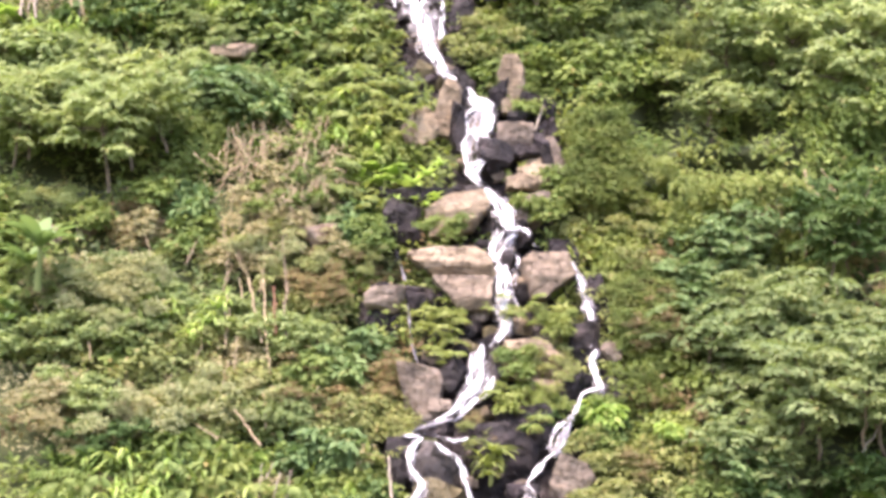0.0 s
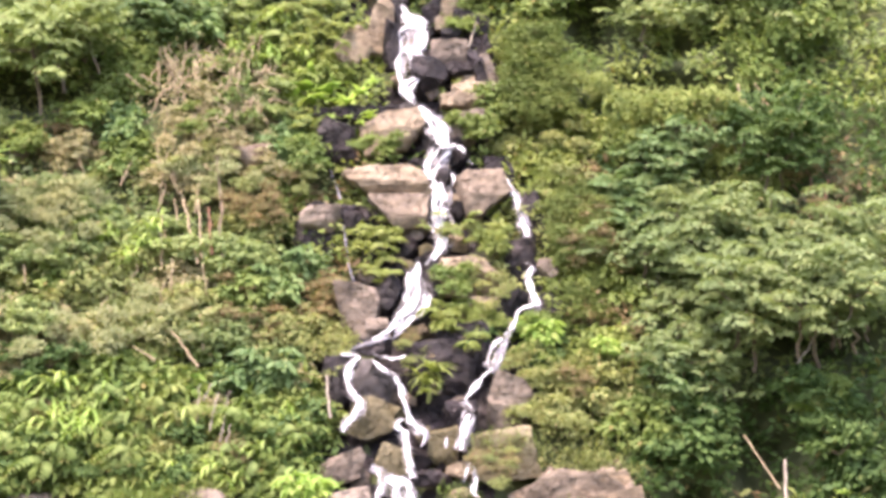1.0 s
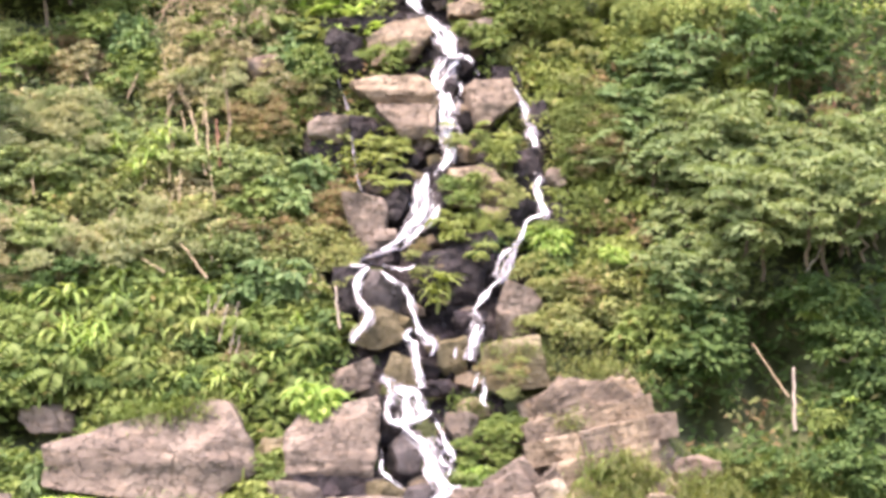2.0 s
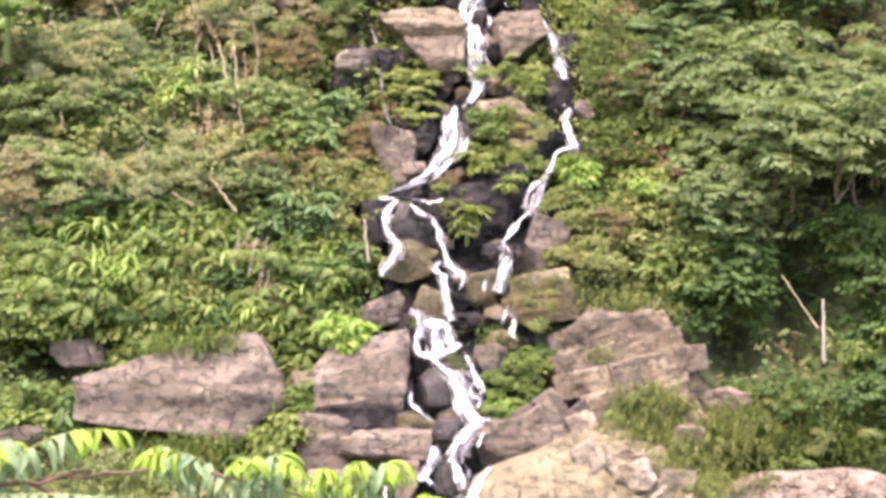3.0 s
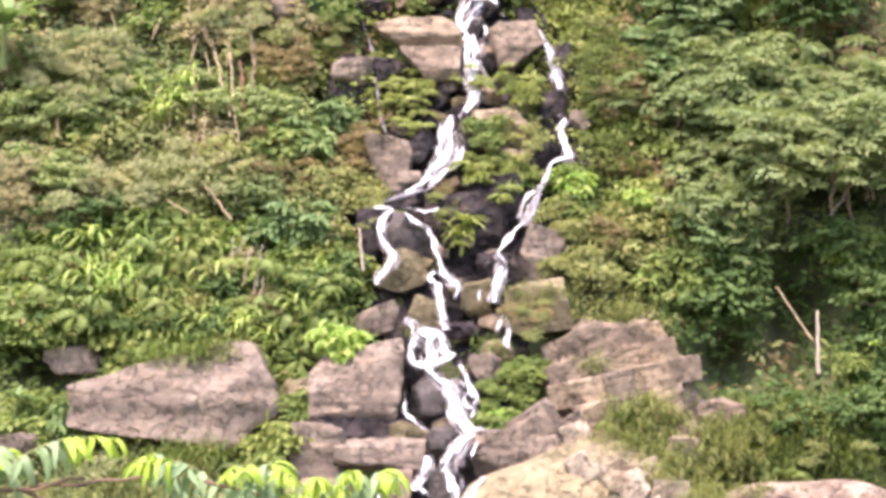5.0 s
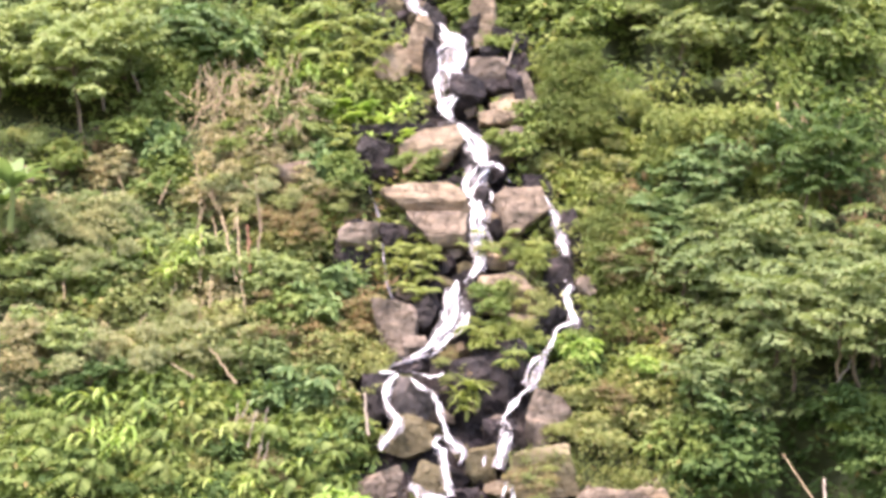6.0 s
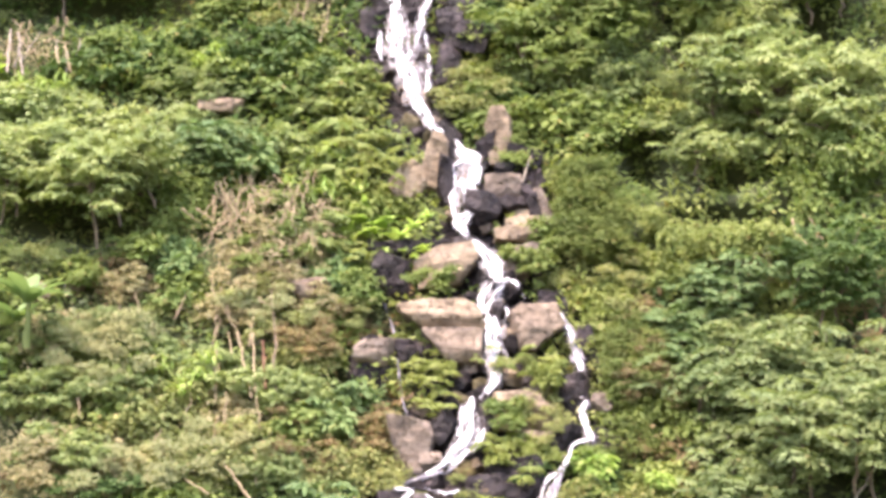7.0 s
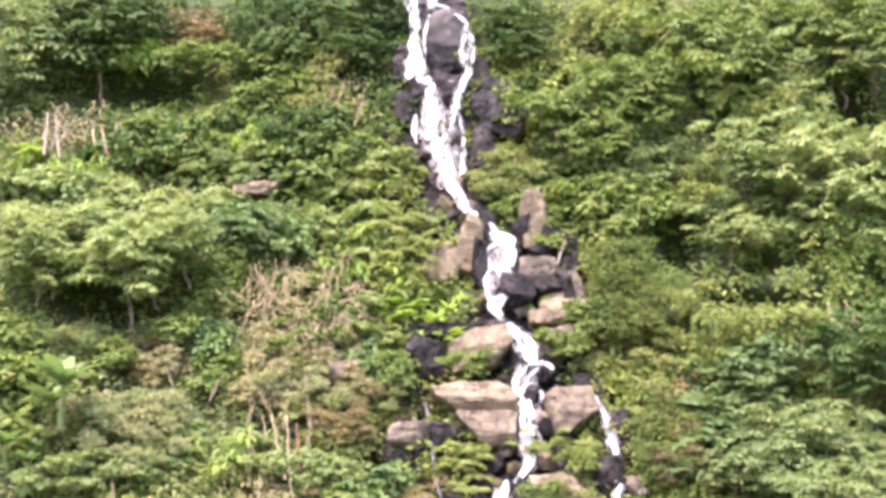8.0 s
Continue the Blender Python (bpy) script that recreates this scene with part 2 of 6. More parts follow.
def leaf_set(base, way, up, length, width, small=False):
    """Pointed leaves, folded along the midrib, or small ones bowed over their middle: one island each."""
    k = len(base)
    way = unit(way)
    side = unit(np.cross(way, up))
    nor = np.cross(side, way)
    length, width = np.broadcast_to(length, k)[:, None], np.broadcast_to(width, k)[:, None]
    if small:
        mid = base + way * length * 0.5 + nor * length * 0.08
        v = np.stack([base, mid + side * width * 0.5, base + way * length, mid - side * width * 0.5], 1).reshape(-1, 3)
        return v, np.arange(k)[:, None] * 4 + [0, 1, 2, 3]
    lift = nor * width * 0.14
    low, high = base + way * length * 0.28, base + way * length * 0.68 - nor * length * 0.04
    v = np.stack([base, low + side * width * 0.42 + lift, high + side * width * 0.4 + lift, base + way * length - nor * length * 0.14, high - side * width * 0.4 + lift, low - side * width * 0.42 + lift], 1).reshape(-1, 3)
    i = np.arange(k)[:, None] * 6
    return v, np.concatenate([i + [0, 1, 2, 3], i + [0, 3, 4, 5]], 0)


def tube(points, radii, sides=6):
    points = np.asarray(points, float)
    v, f = [], []
    for i, p in enumerate(points):
        d = unit(points[min(i + 1, len(points) - 1)] - points[max(i - 1, 0)])
        a = unit(np.cross(d, (0.3, 0.9, 0.2)))
        b = np.cross(d, a)
        for s in range(sides):
            w = 2 * math.pi * s / sides
            v.append(p + radii[i] * (a * math.cos(w) + b * math.sin(w)))
    for i in range(len(points) - 1):
        for s in range(sides):
            q = (s + 1) % sides
            f.append([i * sides + s, i * sides + q, (i + 1) * sides + q, (i + 1) * sides + s])
    f.append([(len(points) - 1) * sides + s for s in range(sides)])
    return np.array(v), f


def bent(rng, a, b, r0, r1, wob=0.12, n=5, sides=6):
    a, b = np.asarray(a, float), np.asarray(b, float)
    t = np.linspace(0, 1, n)[:, None]
    p = a + (b - a) * t + rng.normal(0, wob * np.linalg.norm(b - a) / 2, (n, 3)) * np.sin(t * math.pi)
    return tube(p, np.linspace(r0, r1, n), sides)


OUT = np.array((0.0, -0.62, 0.78))  # away from the hillside and up


def dome(rng, k, reach=1.0):
    """Directions over the open side of a plant that grows from a steep slope."""
    d = unit(rng.normal(0, 1, (k * 4 + 16, 3)))
    d = d[d @ OUT > -0.15][:k]
    return d * reach


# ---- plants: each returns one thing with its parts, standing at the origin ----
def root_of(name, label, category, group):
    return tagged(new(name), label, category, group)


def shrub(seed, leaf, n_leaves=245, size=1.0, length=0.2, clumps=17, droop=0.45, label="", name="shrub", small=False, woody=True):
    rng = np.random.default_rng(seed)
    root = root_of(name, label, "shrub", "shrubs on the hillside")
    length *= 2.2
    c = dome(rng, clumps, size * 0.8) * rng.uniform(0.45, 1.15, (clumps, 1)) * (1.1, 0.9, 0.85) + OUT * 0.25 * size
    which = rng.integers(0, clumps, n_leaves)
    r = size * rng.uniform(0.16, 0.36, clumps)[which]
    d = dome(rng, n_leaves)
    base = c[which] + d * (r * rng.uniform(0.75, 1.1, n_leaves))[:, None] * (1.25, 1.0, 0.7)
    way = unit(d * (1, 1, 0.15) + rng.normal(0, 0.35, d.shape)) + np.array((0, -0.15, -droop - 0.2))
    v, f = leaf_set(base, way, unit(d + OUT * 0.4 + rng.normal(0, 0.2, d.shape)), length * rng.uniform(0.6, 1.25, n_leaves), length * 0.56 * rng.uniform(0.7, 1.2, n_leaves), small)
    part("foliage", mesh("foliage", v, f, M[leaf]), root)
    if not woody:
        return root
    stems = [bent(rng, OUT * -0.25, c[i], 0.035 * size, 0.01 * size, n=4, sides=4) for i in range(0, clumps, 5)]
    part("stem", mesh("stem", *joined(stems), M["bark"], True), root)
    return root


def tree(seed, leaf, size=2.6, pads=30, per_pad=34, length=0.6, flat=0.1, bark="bark", label="", name="tree", pad_size=0.3, small=True):
    """A tree whose crown is built of many layered leafy sprays on limbs."""
    rng = np.random.default_rng(seed)
    root = root_of(name, label, "tree", "trees on the hillside")
    c = np.clip(rng.normal(0, 0.5, (pads, 3)), -1.1, 1.1) * (size, size * 0.6, size * 0.75) + (0, -0.45 * size, 1.15 * size)
    c[:, 1] -= 0.25 * np.maximum(1.2 * size - c[:, 2], 0) - 0.2 * size
    which = rng.integers(0, pads, pads * per_pad)
    k = len(which)
    w = rng.uniform(0, 2 * math.pi, k)
    q = np.sqrt(rng.uniform(0, 1, k))
    pr = size * rng.uniform(0.6, 1.3, pads)[which] * pad_size
    tiltx, tilty = rng.normal(0, 0.3, pads)[which], rng.normal(-0.25, 0.25, pads)[which]
    pr = pr * rng.uniform(0.6, 1.15, 7 * pads)[which * 7 + (w / 6.2832 * 7).astype(int) % 7]
    ox, oy = np.cos(w) * q * pr, np.sin(w) * q * pr
    rise = np.sqrt(np.maximum(0.0, 1 - 0.85 * q * q)) * pr * (0.3 + 1.6 * flat)
    oz = ox * tiltx - oy * tilty + rise * rng.uniform(0.8, 1.1, k)
    base = c[which] + np.stack([ox, oy, oz], 1)
    way = np.stack([np.cos(w) + rng.normal(0, 0.4, k), np.sin(w) + rng.normal(0, 0.4, k), -0.25 - 0.7 * q + rng.normal(0, 0.15, k)], 1)
    up = np.stack([np.cos(w) * q + rng.normal(0, 0.2, k), np.sin(w) * q + rng.normal(-0.2, 0.2, k), np.full(k, 0.9)], 1)
    v, f = leaf_set(base, way, up, length * rng.uniform(0.6, 1.3, k), length * 0.55 * rng.uniform(0.7, 1.2, k), small)
    part("crown", mesh("crown", v, f, M[leaf]), root)
    top = np.array((0, -0.4 * size, 1.05 * size))
    part("trunk", mesh("trunk", *bent(rng, (0, 0.2, -0.6), top, 0.07 * size / 2, 0.03 * size, 0.1, 7), M[bark], True), root)
    for i in range(0, pads, 9):
        part("limb", mesh("limb", *bent(rng, top * rng.uniform(0.5, 0.95), c[i], 0.018 * size, 0.006 * size, 0.15), M[bark], True), root)
    return root


def vines(seed, leaf, size=1.6, strands=44, length=0.37, fall=1.5, label="", name="climbing_vine"):
    """A mound of creepers with leafy strands hanging down in a curtain."""
    rng = np.random.default_rng(seed)
    root = root_of(name, label, "vine", "climbers on the hillside")
    pieces, cords = [], []
    for s in range(strands):
        d = dome(rng, 1)[0]
        p = d * size * np.array((1.0, 0.55, 0.55)) * rng.uniform(0.5, 1.0) + OUT * 0.3 * size
        drop = fall * rng.uniform(0.3, 1.0)
        k = int(6 + drop * 7)
        t = np.sort(rng.uniform(0, 1, k))
        line = p + np.stack([rng.normal(0, 0.06, k) + d[0] * 0.25 * np.sqrt(t), -0.3 * np.sqrt(t) * np.ones(k) + rng.normal(0, 0.06, k), -drop * t ** 1.3 + rng.normal(0, 0.05, k)], 1)
        way = np.stack([rng.normal(0, 0.8, k), rng.normal(-0.5, 0.4, k), rng.normal(-0.45, 0.4, k)], 1)
        up = np.stack([rng.normal(0, 0.3, k), rng.normal(-0.7, 0.3, k), rng.normal(0.8, 0.3, k)], 1)
        pieces.append(leaf_set(line, way, up, length * rng.uniform(0.6, 1.2, k), length * 0.62 * rng.uniform(0.7, 1.2, k)))
        if s % 3 == 0:
            cords.append(tube(line[:: max(1, k // 5)], [0.012] * len(line[:: max(1, k // 5)]), 4))
    part("foliage", mesh("foliage", *joined(pieces), M[leaf]), root)
    for cord in cords[::5]:
        part("stem", mesh("stem", *cord, M["bark"], True), root)
    return root


def blade(base, way, length, width, bend, n=5, fold=0.12):
    """A long arching leaf with a midrib."""
    way = unit(np.asarray(way, float))
    side = unit(np.cross(way, (0, 0, 1.0)) + 1e-6)
    v, f = [], []
    p, d = np.array(base, float), way.copy()
    for i in range(n + 1):
        t = i / n
        w = width * (math.sin(math.pi * (0.12 + 0.88 * t)) ** 0.7) * 0.5
        nor = np.cross(side, d)
        v += [p - side * w + nor * w * fold * 2, p, p + side * w + nor * w * fold * 2]
        d = unit(d + np.array((0, 0, -bend / n)))
        p = p + d * length / n
    for i in range(n):
        k = 3 * i
        f += [[k, k + 1, k + 4, k + 3], [k + 1, k + 2, k + 5, k + 4]]
    return np.array(v), f


def grass(seed, leaf, blades=85, length=0.8, spread=0.5, width=0.045, label="", name="grass_tuft"):
    rng = np.random.default_rng(seed)
    root = root_of(name, label, "grass", "grass tufts")
    pieces = []
    for i in range(blades):
        b = np.array((rng.normal(0, spread), rng.normal(0, spread * 0.3), rng.normal(0, spread * 0.6)))
        w = np.array((rng.normal(0, 0.5), rng.normal(-0.6, 0.35), 1.0))
        pieces.append(blade(b, w, length * rng.uniform(0.5, 1.2), width, rng.uniform(0.8, 2.4), 4))
    part("foliage", mesh("foliage", *joined(pieces), M[leaf]), root)
    return root


def fern(seed, leaf, fronds=7, length=0.88, label="", name="fern"):
    rng = np.random.default_rng(seed)
    root = root_of(name, label, "fern", "ferns")
    for i in range(fronds):
        pieces = []
        a = rng.uniform(0, 2 * math.pi)
        d = unit(np.array((math.cos(a), math.sin(a) * 0.7 - 0.5, rng.uniform(0.3, 1.0))))
        p = np.zeros(3)
        n = 9
        spine = []
        for j in range(n):
            p = p + d * length / n
            d = unit(d + np.array((0, 0, -0.2)))
            spine.append(p.copy())
        spine = np.array(spine)
        side = unit(np.cross(d, (0, 0, 1.0)))
        size = length * 0.3 * np.sin(math.pi * (np.arange(n) + 1.2) / (n + 1.5))
        for s in (-1, 1):
            pieces.append(leaf_set(spine, np.tile(side * s + d * 0.4 + (0, 0, -0.2), (n, 1)), np.tile((0, -0.3, 1.0), (n, 1)), size, size * 0.32 + 0.02))
        part("frond", mesh("frond", *joined(pieces), M[leaf]), root)
    return root


def broad_plant(seed, leaf, leaves=9, length=1.2, width=0.34, stem=0.6, bend=1.1, label="", name="banana_plant", category="banana plant"):
    """Big strap-like leaves that arch from one stem."""
    rng = np.random.default_rng(seed)
    root = root_of(name, label, category, "large-leaved plants")
    part("stem", mesh("stem", *bent(rng, (0, 0.1, -0.4), (0, -0.1, stem), 0.09, 0.05), M["olive"], True), root)
    for i in range(leaves):
        a = 2 * math.pi * (i + rng.uniform(-0.3, 0.3)) / leaves
        w = np.array((math.cos(a), math.sin(a) * 0.8 - 0.25, rng.uniform(0.5, 1.6)))
        part("leaf", mesh("leaf", *blade((0, -0.1, stem - 0.05), w, length * rng.uniform(0.75, 1.15), width * rng.uniform(0.8, 1.2), bend * rng.uniform(0.6, 1.3), 7), M[leaf], True), root)
    return root


def arching(seed, leaf, leaves=26, length=1.15, width=0.13, label="", name="arching_plant"):
    """A clump of long leaves that rise and bow over to the sides."""
    rng = np.random.default_rng(seed)
    root = root_of(name, label, "plant", "large-leaved plants")
    pieces = []
    for i in range(leaves):
        b = np.array((rng.normal(0, 0.25), rng.normal(-0.2, 0.15), rng.normal(0, 0.2)))
        w = np.array((rng.normal(0, 0.8), rng.normal(-0.5, 0.4), 0.9))
        pieces.append(blade(b, w, length * rng.uniform(0.6, 1.15), width * rng.uniform(0.8, 1.2), rng.uniform(1.6, 3.0), 6))
    part("foliage", mesh("foliage", *joined(pieces), M[leaf], True), root)
    return root


def thicket(seed, mat, twigs=7, size=1.2, label="", name="dead_creeper"):
    """Bare, dry, tangled stems that hang down the slope."""
    rng = np.random.default_rng(seed)
    root = root_of(name, label, "dead creeper", "dry stems")
    for i in range(twigs):
        a = np.array((rng.normal(0, 0.5 * size), rng.uniform(-0.5, 0.0), rng.uniform(-0.3, 0.9) * size))
        b = a + np.array((rng.normal(0.1, 0.42), rng.uniform(-0.4, 0.1), -rng.uniform(0.2, 1.3))) * size
        part("dry_stem", mesh("dry_stem", *bent(rng, a, b, 0.035, 0.014, 0.14, 7), M[mat], True), root)
    k = 26
    at = np.stack([rng.normal(0, 0.5 * size, k), rng.uniform(-0.6, 0.1, k), rng.uniform(-0.7, 0.9, k) * size], 1)
    part("withered_leaves", mesh("withered_leaves", *leaf_set(at, rng.normal(0, 1, (k, 3)), rng.normal(0, 1, (k, 3)) + OUT, rng.uniform(0.12, 0.26, k), rng.uniform(0.05, 0.1, k)), M["tan"]), root)
    return root


STOCK = {}


def plant(kind, x, z, scale=1.0, off=0.0, turn=0.0, lean=0.0):
    """Sets one plant of a kind on the hillside; repeats are copies of the kind's stock."""
    made = STOCK.setdefault(kind, {})
    makers = KINDS[kind]
    pick = RNG.integers(0, len(makers))
    m = Matrix.LocRotScale(stand(x, z, off), Euler((radians(lean), radians(RNG.normal(0, 5)), radians(turn))), Vector((scale, scale, scale)))
    if pick not in made:
        made[pick] = makers[pick]()
        made[pick].matrix_basis = m
        return made[pick]
    src = made[pick]
    keep = Vector(src.scale)
    return copy_thing(src, m @ Matrix.Diagonal((1 / keep.x, 1 / keep.y, 1 / keep.z, 1)))


ZONES = []
RISE = {"tree": 1.3, "vine": -0.3, "creeper": 0.2, "banana": 0.5, "taro": 0.2, "grass": 0.2}
SPREAD = {"tree": (0.85, 0.65, 0.65), "vine": (1.4, 0.5, 1.6)}


def patch(kind, x, z, w, h, count, scale=1.0, off=0.0):
    """Plants of one kind strewn over an oval of the hillside, which takes on their undergrowth too."""
    ZONES.append((kind, x, z, w, h))
    rise = RISE.get(kind.split("_")[0], 0.3) * (SIZES.get(kind, 2.6) if kind.startswith("tree") else 1.0)
    for i in range(count):
        a, q = RNG.uniform(0, 2 * math.pi), math.sqrt((i + RNG.uniform(0.2, 0.8)) / count) * 0.5
        a = i * 2.4 + RNG.uniform(-0.4, 0.4)
        k = scale * RNG.uniform(0.75, 1.3)
        side, above, below = [k * r * (SIZES.get(kind, 2.6) if kind.startswith("tree") else 1.0) for r in SPREAD.get(kind.split("_")[0], (0.9, 0.75, 0.75))]
        if any(abs(x + math.cos(a) * q * w - hx) < 0.5 * hw + side and -0.5 * hh - above < z + math.sin(a) * q * h - hz < 0.5 * hh + below for hx, hz, hw, hh in HOLLOWS):
            continue
        plant(kind, x + math.cos(a) * q * w, z + math.sin(a) * q * h - rise * k, k, off + RNG.uniform(-0.1, 0.3), RNG.uniform(-40, 40))


SIZES = {"tree_blue": 1.8}
RNG = np.random.default_rng(5)
KINDS = {
    "green": [lambda s=s: shrub(s, "green", 380, length=0.165, small=True, label="leafy green shrub growing on the steep slope") for s in (1, 2, 3)],
    "yellow": [lambda s=s: shrub(s, "yellow_green", label="yellow-green broadleaf shrub on the steep slope", name="broadleaf_shrub") for s in (4, 5, 6)],
    "grey": [lambda s=s: shrub(s, "grey_green", 540, length=0.105, small=True, label="grey-green fine-leaved shrub on the slope", name="fine_leaved_shrub") for s in (7, 8)],
    "blue": [lambda s=s: shrub(s, "blue_green", 280, length=0.24, label="blue-green large-leaved shrub on the slope", name="large_leaved_shrub") for s in (9, 10)],
    "dark": [lambda s=s: shrub(s, "dark_green", 380, length=0.16, small=True, label="dark green shrub, its leaf colour partly standing for shade", name="dark_shrub") for s in (11, 12)],
    "olive": [lambda s=s: shrub(s, "olive", 540, length=0.1, small=True, label="olive-brown low shrub on the dry slope", name="olive_bush") for s in (13, 14)],
    "rust": [lambda s=s: shrub(s, "rust", 540, length=0.095, woody=False, small=True, label="reddish-brown withered shrub on the slope", name="withered_bush") for s in (15,)],
    "tan": [lambda s=s: shrub(s, "tan", 540, length=0.095, woody=False, small=True, label="dry straw-coloured bush on the slope", name="dry_bush") for s in (16,)],
    "straw": [lambda s=s: shrub(s, "straw", 560, length=0.085, woody=False, clumps=22, small=True, label="pale straw-green feathery bush on the dry slope", name="straw_bush") for s in (76, 77)],
    "lime": [lambda s=s: shrub(s, "lime", 260, size=0.7, length=0.3, label="bright lime-green broad-leaved herb", name="broad_leaved_herb") for s in (17, 18)],
    "tree_grey": [lambda s=s: tree(s, "grey_green", pads=36, per_pad=64, length=0.36, label="grey-green tree with layered feathery sprays") for s in (21, 22, 23)],
    "tree_green": [lambda s=s: tree(s, "green", pads=34, per_pad=60, length=0.42, pad_size=0.3, flat=0.22, label="green tree with a dense rounded crown") for s in (24, 25)],
    "tree_yellow": [lambda s=s: tree(s, "pale_green", pads=40, per_pad=60, length=0.38, pad_size=0.25, flat=0.25, label="yellow-green tree overgrown with creepers") for s in (26, 27)],
    "tree_blue": [lambda s=s: tree(s, "blue_green", size=1.8, pads=26, per_pad=70, length=0.36, pad_size=0.3, label="blue-green young tree with broad sprays") for s in (28, 29)],
    "tree_dark": [lambda s=s: tree(s, "dark_green", per_pad=60, length=0.42, label="dark green tree high on the slope") for s in (30, 31)],
    "vine": [lambda s=s: vines(s, "yellow_green", label="yellow-green creeper hanging down in a curtain") for s in (32, 33, 34)],
    "vine_green": [lambda s=s: vines(s, "green", label="green creeper hanging over the slope") for s in (35, 36)],
    "vine_dark": [lambda s=s: vines(s, "dark_green", label="dark green creeper hanging over the slope") for s in (37, 38)],
    "grass": [lambda s=s: grass(s, "green", label="tuft of green grass on the slope") for s in (41, 42)],
    # the same grass in a duller leaf, its colour standing in for shade
    "grass_shade": [lambda s=s: grass(s, "moss", label="tuft of grass in a dull green that stands for shade") for s in (74, 75)],
    "grass_dry": [lambda s=s: grass(s, "olive", label="tuft of yellowing olive grass on the slope") for s in (43, 44)],
    "fern": [lambda s=s: fern(s, "yellow_green", label="yellow-green fern beside the falling water") for s in (45, 46, 47)],
    "fern_green": [lambda s=s: fern(s, "green", label="green fern on the slope") for s in (48, 49)],
    "banana": [lambda s=s: broad_plant(s, "blue_green", label="wild banana plant with arching green leaves") for s in (51, 52)],
    "taro": [lambda s=s: broad_plant(s, "lime", 10, 0.8, 0.3, 0.35, 1.4, label="bright green large-leaved plant above the rocks", name="large_leaved_plant", category="plant") for s in (53, 54)],
    "spike": [lambda s=s: broad_plant(s, "yellow_green", 16, 0.9, 0.09, 0.1, 1.6, label="spiky strap-leaved plant between wet rocks", name="strap_leaved_plant", category="plant") for s in (55,)],
    "moss": [lambda s=s: shrub(s, "moss", 560, length=0.075, woody=False, clumps=22, small=True, label="low mossy green cushion on the slope", name="low_cushion") for s in (19, 20)],
    "pale": [lambda s=s: shrub(s, "pale_green", 480, length=0.14, small=True, label="pale yellow-green broadleaf shrub in full light", name="pale_shrub") for s in (63, 64, 65)],
    "ginger": [lambda s=s: arching(s, "green" if s % 2 else "lime", label="clump of long arching green leaves on the slope") for s in (66, 67, 68)],
    "creeper": [lambda s=s: thicket(s, "dead_wood", label="tangle of dry brown creeper stems") for s in (61, 62)],
}

# ---- the hillside and the ground ----
HOLLOWS = [(-13.61, 30.24, 6.55, 1.47), (-13.62, 19.23, 4.13, 1.05), (8.37, 21.84, 1.15, 2.65), (11.00, 19.49, 4.34, 0.70), (16.27, 29.16, 1.33, 1.81), (11.54, 21.41, 1.33, 0.67), (14.86, 8.92, 3.54, 1.14), (12.63, 4.53, 1.31, 4.55), (-11.81, 2.96, 1.66, 0.83), (13.13, 4.85, 1.70, 2.08), (10.41, 3.08, 1.29, 1.49)]


def recess(x, z):
    """How far the shaded hollows run back into the slope."""
    return max([0.0] + [2.4 * min(1.0, hw / 0.8, hh / 0.8) * math.exp(-((x - hx) / (0.55 * hw + 0.25)) ** 2 - ((z - hz) / (0.55 * hh + 0.25)) ** 2) for hx, hz, hw, hh in HOLLOWS])



def ground():
    """One sheet: roadside, dip, foot of the hill, the steep slope, and the upland behind it out to the horizon."""
    xs = np.concatenate([np.linspace(-900, -40, 12), np.arange(-34, 34.1, 0.3), np.linspace(40, 900, 12)])
    prof = [(-1500, -3), (-300, -1), (-40, 0), (1.5, 0), (4, -1.2), (8, -3), (20, -7), (45, -8), (62, -6.5)]
    prof += [(70 + 0.7 * (z + 2) + 0.3, z) for z in np.arange(-5.5, 42, 0.3)]
    prof += [(115, 55), (140, 80), (175, 100), (260, 115), (600, 130), (2500, 60)]
    v = []
    for y, z in prof:
        for x in xs:
            near = -6 <= z <= 42 and y > 60
            p = Vector((x, y, z)) * 0.3
            b = (noise.noise(p) * 0.45 + noise.noise(p * 3.1) * 0.2) if near and abs(x) < 36 else noise.noise(p * 0.1) * 2.0 * (y > 60)
            v.append((x, y + b + (recess(x, z) if near else 0), z + (0 if near else b * 0.2)))
    k = len(xs)
    f = [[j * k + i, j * k + i + 1, (j + 1) * k + i + 1, (j + 1) * k + i] for j in range(len(prof) - 1) for i in range(k - 1)]
    return tagged(new("ground", mesh("ground", v, f, M["soil"], True)), "steep earthy hillside rising from a dip below the road", "ground", kind="structure")


ground()


